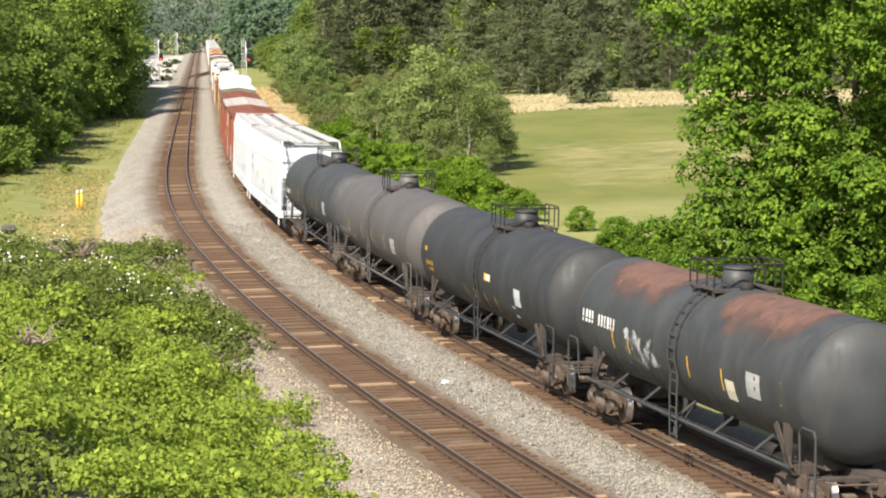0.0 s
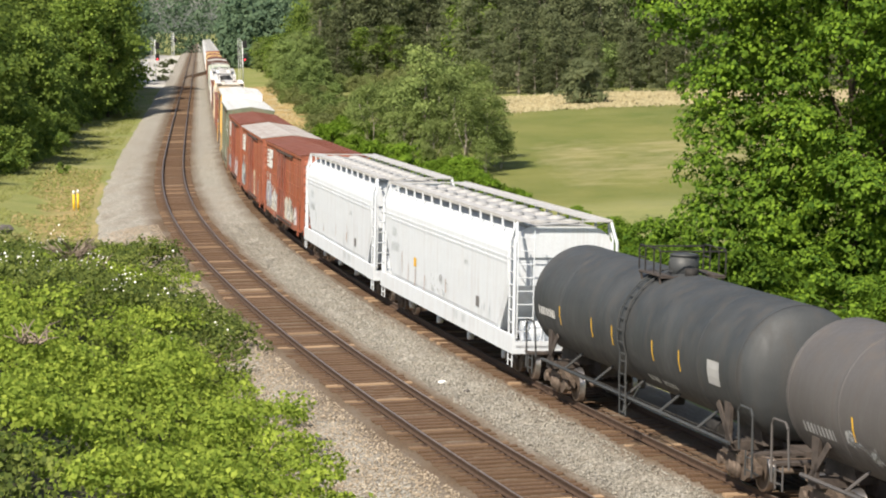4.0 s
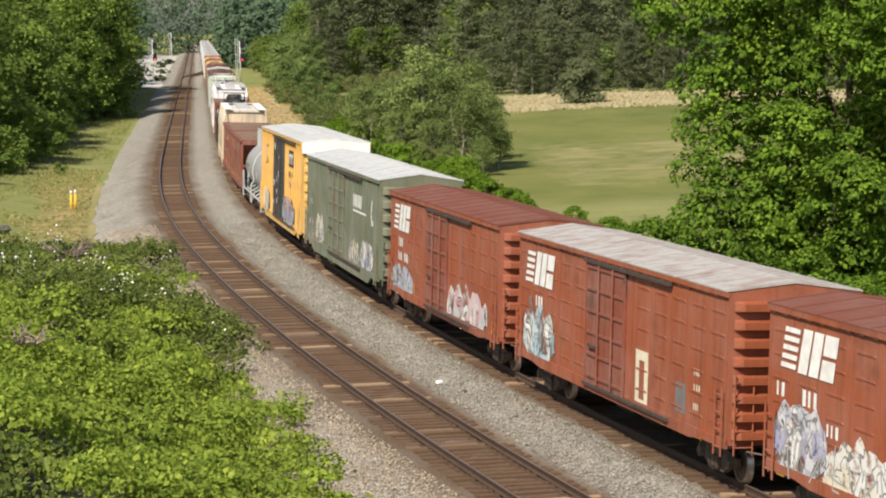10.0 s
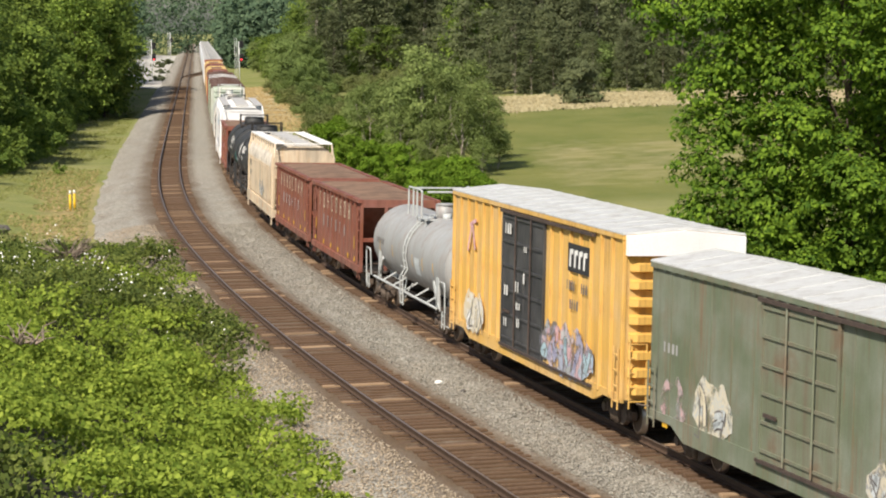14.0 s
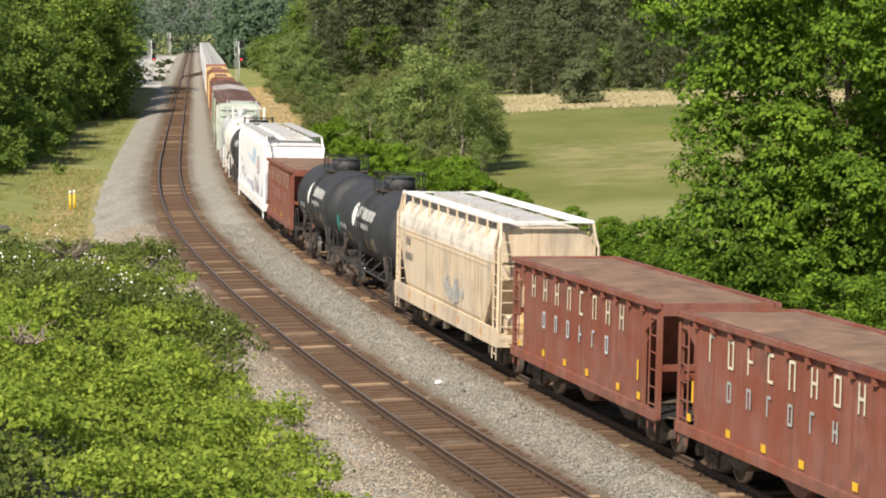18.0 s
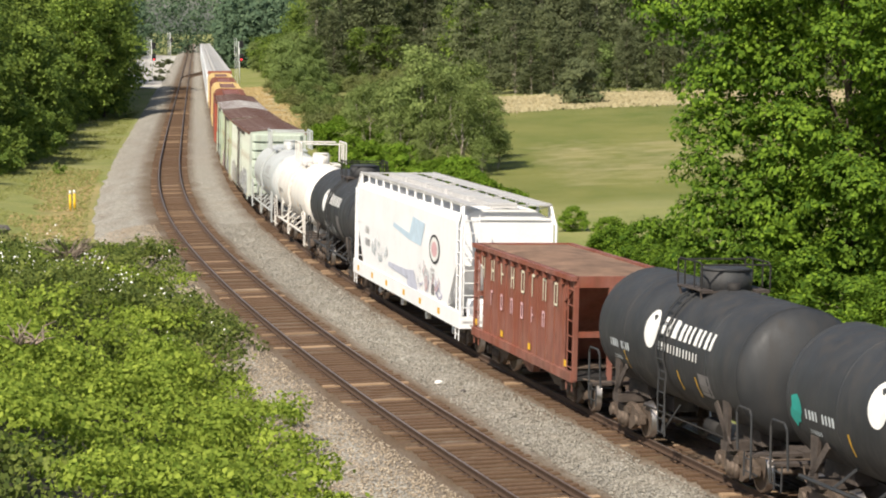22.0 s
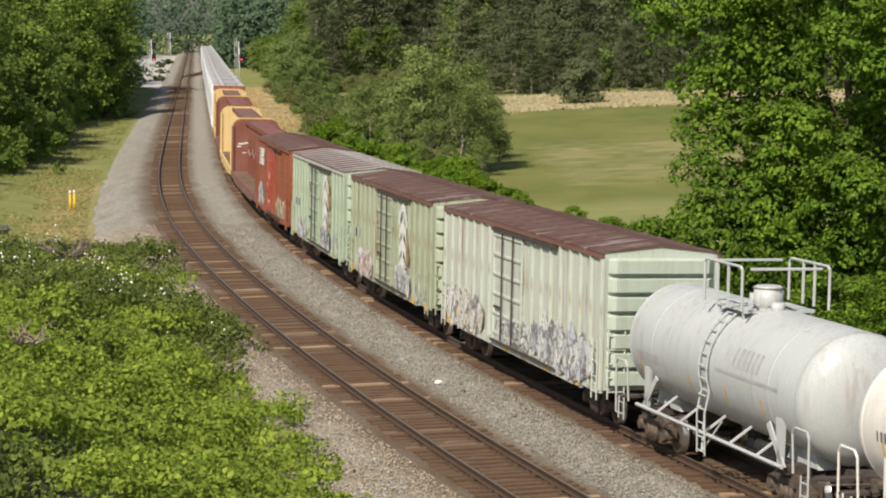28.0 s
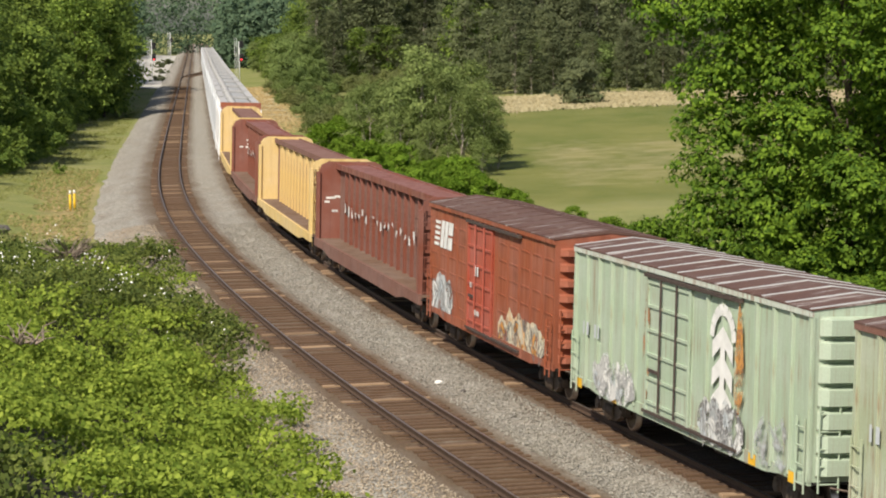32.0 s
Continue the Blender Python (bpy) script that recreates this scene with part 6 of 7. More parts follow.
BLADE = leafy("grass_blades", (0.14, 0.16, 0.04), (0.26, 0.26, 0.095), 0.3)
HAY = leafy("hay_blades", (0.29, 0.25, 0.14), (0.45, 0.40, 0.26), 0.3)
DRY_BLADE = leafy("dry_grass_blades", (0.30, 0.22, 0.10), (0.55, 0.43, 0.22), 0.3)
PETAL = plain("white_petals", (0.78, 0.78, 0.74), 0.7, 0, 0.1, 3)
BARK = plain("bark", (0.10, 0.075, 0.055), 0.95, 0, 0.4, 8)
PALE_BARK = plain("pale_bark", (0.33, 0.29, 0.24), 0.95, 0, 0.3, 6)
DEAD = plain("dead_wood", (0.24, 0.19, 0.15), 0.95, 0, 0.35, 6)


def leaves(name, pts, out, size, material, rng, parent=None, label="", slim=0.62, rough=0.5):
    """One small folded blade for each point; out is the way that it faces."""
    n = len(pts)
    out = out + rng.normal(0, rough, (n, 3))
    out /= np.linalg.norm(out, axis=1, keepdims=True) + 1e-9
    r = rng.normal(0, 1, (n, 3))
    t = np.cross(out, r)
    t /= np.linalg.norm(t, axis=1, keepdims=True) + 1e-9
    b = np.cross(out, t)
    s = (size * rng.uniform(0.6, 1.35, n))[:, None]
    v = np.empty((n, 4, 3))
    v[:, 0], v[:, 2] = pts - t * s * 0.5, pts + t * s * 0.5
    v[:, 1], v[:, 3] = pts + b * s * 0.5 * slim + out * s * 0.12, pts - b * s * 0.5 * slim + out * s * 0.12
    me = bpy.data.meshes.new(name)
    me.vertices.add(n * 4)
    me.vertices.foreach_set("co", v.ravel())
    me.loops.add(n * 4)
    me.loops.foreach_set("vertex_index", np.arange(n * 4, dtype=np.int32))
    me.polygons.add(n)
    me.polygons.foreach_set("loop_start", np.arange(0, n * 4, 4, dtype=np.int32))
    me.update(calc_edges=True)
    me.materials.append(material)
    ob = new(name, me)
    ob.parent = parent
    return tagged(ob, label)


def lobes_points(lobes, count, rng, depth=0.35, clump=0, under=-1.0, puff=(0.2, 0.2, 0.13)):
    """Points in the outer shell of many overlapping lobes (centre, radii); under: how far the shell reaches below each lobe's middle."""
    c = np.array([l[0] for l in lobes])
    r = np.array([l[1] for l in lobes])
    w = (r[:, 0] * r[:, 1]) + (r[:, 0] * r[:, 2])
    m = count // clump if clump else count
    i = rng.choice(len(lobes), m, p=w / w.sum())
    d = rng.normal(0, 1, (m, 3))
    d /= np.linalg.norm(d, axis=1, keepdims=True)
    d[:, 2] = np.where(d[:, 2] < under, -d[:, 2], d[:, 2])
    k = (1 - depth * rng.random(m) ** 2.2)[:, None]
    p = c[i] + d * r[i] * k
    if clump:
        # tufts of leaves with gaps between them
        p, d = np.repeat(p, clump, 0), np.repeat(d, clump, 0)
        p = p + rng.normal(0, 1, p.shape) * np.array(puff)
    return p, d


def branch(bm, p, q, r0, r1, rng, bend=0.12, parts=3):
    pts = [np.array(p) + (np.array(q) - np.array(p)) * i / parts + (rng.normal(0, bend, 3) if 0 < i < parts else 0) for i in range(parts + 1)]
    for i in range(parts):
        rod(bm, pts[i], pts[i + 1], r0 + (r1 - r0) * i / parts, 7, r0 + (r1 - r0) * (i + 1) / parts, cap=i == parts - 1)
    return pts[-1]


def tree(name, label, height, spread, count, size, material, seed, low=0.12, lobe=0.24, n_lobes=34, trunk=0.2, shape="round", depth=0.35, category="tree", clump=0, extra=(),
         under=-1.0, puff=(0.2, 0.2, 0.13), rough=0.36, bark=None, inner=0.0, fork=0):
    rng = np.random.default_rng(seed)
    ob = tagged(new(name), label, category)
    bm = B()
    branch(bm, (0, 0, -0.4), (rng.normal(0, 0.2), rng.normal(0, 0.2), height * 0.8), trunk, trunk * 0.2, rng, 0.15, 5)
    for k in range(fork):
        a = rng.uniform(0, 6.28)
        branch(bm, (0, 0, height * rng.uniform(0.05, 0.3)), (spread * 0.6 * math.cos(a), spread * 0.6 * math.sin(a), height * rng.uniform(0.5, 0.85)), trunk * 0.6, trunk * 0.15, rng, 0.12, 4)
    lobes = []
    for i in range(n_lobes):
        f = low + (1 - low) * ((i + 0.5) / n_lobes)
        if shape == "cone":
            reach = spread * (1.02 - f) ** 0.75
        elif shape == "wall":
            reach = spread * (0.88 + 0.12 * math.sin(math.pi * f))
        else:
            reach = spread * math.sin(math.pi * (0.12 + 0.80 * f)) ** 0.7
        a = i * 2.399 + rng.normal(0, 0.3)
        d = reach * rng.uniform(0.35, 0.95)
        r = lobe * height * rng.uniform(0.55, 1.1) * (0.55 if shape == "cone" else 0.72)
        z = height * f * 0.96
        c = (d * math.cos(a), d * math.sin(a), z)
        lobes.append((c, (r, r, r * (0.5 if shape == "cone" else 0.78))))
        if i % 3 == 0:
            branch(bm, (0, 0, max(0.3, z * 0.75)), (c[0] * 0.55, c[1] * 0.55, z), trunk * 0.35, trunk * 0.08, rng, 0.12, 3)
    part("trunk", bm, bark or BARK, ob)
    lobes += [(q[:3], (q[3], q[3], q[3] * 0.8)) for q in extra]
    p, d = lobes_points(lobes, int(count * (1 - inner)), rng, depth, clump, under, puff)
    if inner:
        # sparse leaves deep inside the crown
        q, e = lobes_points([(np.array(c) * (0.6, 0.6, 1.0), r) for c, r in lobes], int(count * inner), rng, 0.8)
        p, d = np.concatenate((p, q)), np.concatenate((d, e))
    keep = p[:, 2] > 0.05
    leaves("crown", p[keep], d[keep] + np.array((0, 0, 0.25)) + 0.4 * np.array(SUN), size, material, rng, ob, rough=rough)
    return ob


def stand(ob, x, y, z, turn=0.0, scale=1.0, tall=1.0):
    ob.matrix_basis = Matrix.Translation((x, y, z)) @ Matrix.Rotation(turn, 4, "Z") @ Matrix.Diagonal((scale, scale, scale * tall, 1))
    return ob


def by_track(s, n):
    p = at(s, n)
    return p.x, p.y, gz(s, n)


def plan_height(x, y):
    """Ground height at a place of the plan, by the nearest point of the track."""
    i = int(np.argmin((_x - x) ** 2 + (_y - y) ** 2))
    n = (x - _x[i]) * math.cos(_h[i]) - (y - _y[i]) * math.sin(_h[i])
    return gz(_S[i], n)


def planted(kinds, spots, seed, group):
    """Copies of a few kinds of plant at the spots (x, y, scale)."""
    rnd = random.Random(seed)
    used = set()
    for x, y, sc in spots:
        k = rnd.choice(kinds)
        z = plan_height(x, y) - 0.1
        m_turn, tall = rnd.uniform(0, 6.28), rnd.uniform(0.85, 1.15)
        ob = k if k.name not in used else copy_thing(k, Matrix.Identity(4))
        used.add(k.name)
        stand(ob, x, y, z, m_turn, sc * rnd.uniform(0.85, 1.15), tall)
        tagged(ob, group=group)
    for k in kinds:
        if k.name not in used:
            for o in (*k.children, k):
                bpy.data.objects.remove(o)


def big_trees():
    a = tree("broadleaf_tree", "large broadleaf tree in full bright green leaf", 17, 6.5, 125000, 0.22, LEAF_MAPLE, 5, 0.0, 0.145, 95, 0.3, "wall", 0.2, clump=12,
             extra=((-7.6, -0.6, 15.0, 1.3), (-8.0, -0.6, 11.7, 0.9), (-7.7, -1, 12.4, 1.3), (-8.2, 0, 13.8, 1.4), (-7.3, -0.5, 10.9, 1.0), (-8.5, 0, 12.6, 0.8), (-6.4, -1, 9.2, 1.1), (-6.2, -1, 7.4, 1.2), (-6.4, -1, 5.6, 1.1), (-6.2, -1, 3.8, 1.2), (-6.4, -1, 2.0, 1.1), *((-5.6 + 0.3 * (k % 2), -1.6, 1.0 + 1.3 * k, 1.35) for k in range(10))),
             under=-0.5, puff=(0.17, 0.17, 0.1), rough=0.34, inner=0.16, fork=4)
    stand(a, 16.7, 100, -1.4)
    b = tree("broadleaf_tree", "tall broadleaf tree with dense green leaves", 16, 6.0, 56000, 0.24, LEAF_MAPLE, 6, 0.0, 0.15, 80, 0.3, "wall", 0.2, clump=12, under=-0.5, puff=(0.17, 0.17, 0.1), rough=0.34, inner=0.16)
    stand(b, 22.5, 108, -1.4, 1.0)


def left_woods():
    rnd = random.Random(21)
    kinds = [tree("woodland_tree", "leafy green woodland tree beside the railway", h, w, 9500, 0.40, LEAF_WOOD, 30 + i, 0.06, 0.2, 34, 0.2, "round", 0.25, clump=9,
                  under=-0.4, puff=(0.42, 0.42, 0.2), rough=0.5, inner=0.08, fork=3)
             for i, (h, w) in enumerate(((11, 4.2), (13, 4.6), (9.5, 4.0)))]
    spots = []
    for row, (n0, sc) in enumerate(((-14.5, 0.9), (-19, 1.15), (-26, 1.3), (-34, 1.4))):
        s = 168 + row * 3
        while s < (392 if row < 2 else 470):
            n = n0 - 1.8 + rnd.uniform(-1.8, 1.8) + 5.5 * smooth(240, 290, s) - 5.2 * smooth(300, 350, s) - 2.0 * smooth(210, 165, s)
            p = at(s, n)
            spots.append((p.x, p.y, sc * rnd.uniform(0.8, 1.2) * (1 + 0.75 * smooth(285, 350, s))))
            s += rnd.uniform(6.5, 10.5)
    planted(kinds, spots, 3, "woods along the line")
    low = [tree("shrub", "low green shrub at the edge of the woods", 3.2, 2.0, 2600, 0.26, LEAF_WOOD, 40 + i, 0.0, 0.3, 14, 0.06, "round", 0.3, "shrub", clump=7, under=-0.2) for i in range(2)]
    spots = []
    s = 135
    while s < 300:
        p = at(s, -11.8 + rnd.uniform(-1.6, 0.7) - 4.2 * smooth(190, 140, s) + 1.5 * smooth(250, 320, s))
        spots.append((p.x, p.y, rnd.choice((0.45, 0.6, 0.8, 1.1))))
        s += rnd.uniform(1.8, 4)
    planted(low, spots, 5, "shrubs at the edge of the woods")
    tiny = tree("shrub", "small round green bush on the grassy verge", 0.9, 0.8, 500, 0.16, LEAF_WOOD, 46, 0.0, 0.4, 8, 0.03, "round", 0.5, "shrub")
    stand(tiny, *by_track(176, -8.4))
    mound = tree("shrub", "low dark mound of brush on the gravel yard", 1.5, 1.9, 1500, 0.3, LEAF_PINE, 44, 0.0, 0.4, 12, 0.05, "round", 0.6, "shrub")
    for k, (s, n, sc) in enumerate(((486, -5.2, 0.95), (560, -5.6, 0.9), (640, -7.4, 1.2), (480, -10.5, 1.0), (690, -6.2, 1.3))):
        p = at(s, n)
        stand(mound if k == 0 else copy_thing(mound, Matrix.Identity(4)), p.x, p.y, gz(s, n) + 0.1, k, sc, 0.8)


def right_scrub():
    rnd = random.Random(8)
    bright = [tree("shrub", "bright green bushy shrub beside the railway", 4.4, 2.6, 5200, 0.30, LEAF_FRESH, 50 + i, 0.0, 0.26, 22, 0.08, "round", 0.35, "shrub", clump=8, under=-0.3) for i in range(2)]
    spots = []
    for s in np.arange(114, 165, 3.0):
        p = at(s, 18.0 + rnd.uniform(-3.5, 4))
        spots.append((p.x, p.y, rnd.uniform(0.34, 0.56)))
    for s in np.arange(165, 232, 3.4):
        p = at(s, 15.5 + rnd.uniform(-2, 5))
        spots.append((p.x, p.y, rnd.uniform(0.42, 0.66)))
    spots += [(-0.6, 168, 0.55), (0.6, 162, 0.5), (1.8, 157, 0.55), (2.9, 153, 0.5), (3.9, 149, 0.45), (4.8, 146, 0.42), (1.2, 165, 0.6), (8.7, 127, 0.42)]
    planted(bright, spots, 6, "shrubs along the embankment")
    # thin trees with pale stems where the scrub meets the field
    dull = [tree("small_tree", "thin olive-green small tree with a pale stem", 7.4, 2.2, 4400, 0.22, LEAF_SCRUB, 60 + i, 0.24, 0.16, 20, 0.09, "round", 0.5, clump=7, under=-0.35,
                 puff=(0.3, 0.3, 0.16), rough=0.5, bark=PALE_BARK, fork=3) for i in range(3)]
    spots = [(2.7, 201, 1.14), (-1.4, 201, 1.16), (-3.2, 199, 0.8), (3.3, 196, 0.92), (1.6, 193, 1.0), (0.6, 199, 1.05), (4.0, 201, 0.9), (-2.2, 203, 1.1), (-4.0, 207, 1.0), (2.0, 207, 1.1), (-6.4, 212, 0.9), (3.2, 190, 0.5), (-0.8, 192, 0.62), (4.6, 197, 0.45), (0.4, 189, 0.4)]
    planted(dull, spots, 7, "thin trees by the field")
    # low brush over the old field between the line and the wood
    brush = [tree("shrub", "low olive-green brush in the old field", 3.0, 2.4, 2000, 0.30, m, 64 + i, 0.0, 0.3, 16, 0.05, "round", 0.5, "shrub", clump=5, under=-0.3, puff=(0.3, 0.3, 0.2), rough=0.6)
             for i, m in enumerate((LEAF_OLIVE, LEAF_SCRUB, LEAF_OLIVE))]
    spots = []
    for s in np.arange(206, 425, 4.6):
        n = 15.0 + rnd.uniform(-1.0, 2.0)
        while n < 62:
            p = at(s + rnd.uniform(-2.5, 2.5), n)
            if p.x < 3.5 + (p.y - 205) * 0.012 and rnd.random() < 0.7:
                spots.append((p.x, p.y, rnd.choice((0.3, 0.4, 0.55, 0.75))))
            n += rnd.uniform(3.4, 5.6)
    planted(brush, spots, 17, "brush in the old field")
    leafy_tree = [tree("broadleaf_tree", "rounded green broadleaf tree covered in vines", h, w, 4200, 0.40, LEAF_VINED, 72 + i, 0.0, 0.24, 26, 0.14, "round", 0.35, clump=6, under=-0.3, puff=(0.3, 0.3, 0.2), rough=0.5)
                  for i, (h, w) in enumerate(((6.5, 3.0), (8.0, 3.4)))]
    spots = [(x, y, sc) for (x, y), sc in ((at(s, n).xy, sc) for s, n, sc in ((318, 17, 0.55), (330, 16, 0.7), (342, 18, 0.75), (352, 16, 0.85), (360, 20, 0.85), (372, 16.5, 0.95), (384, 20, 0.95),
                                                                              (396, 17, 1.0), (408, 21, 1.05), (300, 19.5, 0.45), (288, 18, 0.4)))]
    spots += [(1.0, 250, 0.75), (-3.0, 262, 0.6)]
    planted(leafy_tree, spots, 18, "vine-covered trees beside the line")
    under = [tree("shrub", "dull green undergrowth shrub below the trees", 3.0, 2.2, 3600, 0.24, LEAF_MAPLE, 70 + i, 0.0, 0.28, 18, 0.05, "round", 0.35, "shrub", clump=8, under=-0.3) for i in range(2)]
    spots = [(8.6, 124, 0.62), (9.4, 121, 0.6), (7.8, 123, 0.45), (9.8, 113, 0.7), (10.6, 108, 0.75), (9.4, 110, 0.6), (10.2, 117, 0.6), (10.9, 114, 0.7), (11.4, 111, 0.75), (9.0, 116, 0.5), (10.2, 104, 0.7)]
    for i in range(20):
        spots.append((rnd.uniform(10, 20), rnd.uniform(88, 104), rnd.uniform(0.6, 1.0)))
    planted(under, spots, 9, "undergrowth below the trees")


def far_woods():
    rnd = random.Random(12)
    pines = [tree("pine", "dark olive pine in the wood behind the field", h, w, 6000, 0.36, LEAF_PINE, 80 + i, 0.02, 0.19, 46, 0.18, "cone", 0.8, clump=6, under=-0.3, puff=(0.4, 0.4, 0.14), rough=0.5, bark=PALE_BARK)
             for i, (h, w) in enumerate(((14, 3.6), (16, 4.0), (12, 3.4)))]
    spots = []
    for row, (y0, sc) in enumerate(((331, 0.6), (341, 0.85), (354, 1.05), (370, 1.3), (392, 1.6))):
        x = -21 + row * 1.3
        while x < 70:
            back = 92 * smooth(10, -4, x)
            if back < 10 or row != 1:
                spots.append((x + rnd.uniform(-1, 1), y0 + rnd.uniform(-4, 4) + back, (sc + 0.25 * back / 92) * rnd.uniform(0.8, 1.2)))
            x += rnd.uniform(3.6, 5.8)
    planted(pines, spots, 13, "pine wood behind the field")
    one = tree("round_pine", "broad dark evergreen bush at the edge of the field", 5.4, 3.2, 6000, 0.34, LEAF_PINE, 91, 0.0, 0.24, 34, 0.15, "round", 0.4, clump=6, under=-0.4)
    stand(one, 16.8, 296, plan_height(16.8, 296) - 0.1)
    fresh = [tree("broadleaf_tree", "fresh green broadleaf tree on the wooded slope", h, w, 3600, 0.62, m, 95 + i, 0.04, 0.2, 30, 0.2, "round", 0.4, clump=6, under=-0.3, puff=(0.5, 0.5, 0.25), rough=0.5)
             for i, (h, w, m) in enumerate(((12, 4.6, LEAF_VINED), (14, 5.0, LEAF_WOOD), (11, 4.4, LEAF_SCRUB)))]
    spots = []
    for row, (n0, sc) in enumerate(((19, 0.62), (25, 0.8), (32, 0.95), (42, 1.1), (54, 1.2))):
        s = 432 + row * 8
        while s < 680:
            p = at(s, n0 + rnd.uniform(-3, 3))
            spots.append((p.x, p.y, sc * rnd.uniform(0.8, 1.15)))
            s += rnd.uniform(10, 16)
    spots += [(x, y, 0.8 * sc) for x, y, sc in ((14, 352, 0.9), (22, 348, 0.8), (5, 372, 1.1), (-9, 424, 0.8), (-14, 430, 0.9), (30, 345, 0.8))]
    planted(fresh, spots, 14, "woods on the slope")
    spots = []
    for row in range(4):
        x = -190 + row * 4
        while x < 190:
            y = 900 + row * 30 - 0.6 * abs(x + 90) + rnd.uniform(-10, 10)
            if row > 1 or abs(x - np.interp(y, _y, _x)) > 14:
                spots.append((x, max(520, y), rnd.uniform(0.9, 1.3) * (1 + 0.15 * row)))
            x += rnd.uniform(9, 14)
    for row, n0 in enumerate((-16, -27, -40)):
        for s in np.arange(480, 860, 15):
            p = at(s, n0 - 9 + rnd.uniform(-4, 4))
            spots.append((p.x, p.y, rnd.uniform(0.7, 1.0)))
    for n0 in (15, 24, 36):
        for s in np.arange(600, 900, 15):
            p = at(s, n0 + rnd.uniform(-3, 3))
            spots.append((p.x, p.y, rnd.uniform(0.6, 0.95)))
    rng = np.random.default_rng(77)
    pts, ways = [], []
    for x, y, sc in spots:
        lobes = []
        for i in range(22):
            f, a = (i + 0.5) / 22, i * 2.399
            d = 6.5 * math.sin(math.pi * (0.12 + 0.8 * f)) ** 0.7 * rng.uniform(0.4, 0.95)
            r = rng.uniform(1.6, 3.0)
            lobes.append(((d * math.cos(a), d * math.sin(a), 19 * f), (r, r, r * 0.8)))
        p, d = lobes_points(lobes, 1300, rng, 0.3)
        pts.append(p * sc + np.array((x, y, plan_height(x, y))))
        ways.append(d)
    tagged(leaves("distant_woods", np.concatenate(pts), np.concatenate(ways) + np.array((0, 0, 0.25)) + 0.4 * np.array(SUN), 1.15, LEAF_FAR_HAZED, rng, rough=0.35),
           "green woods at the end of the line, haze painted into their pale leaf colour", "woods", kind="stuff")


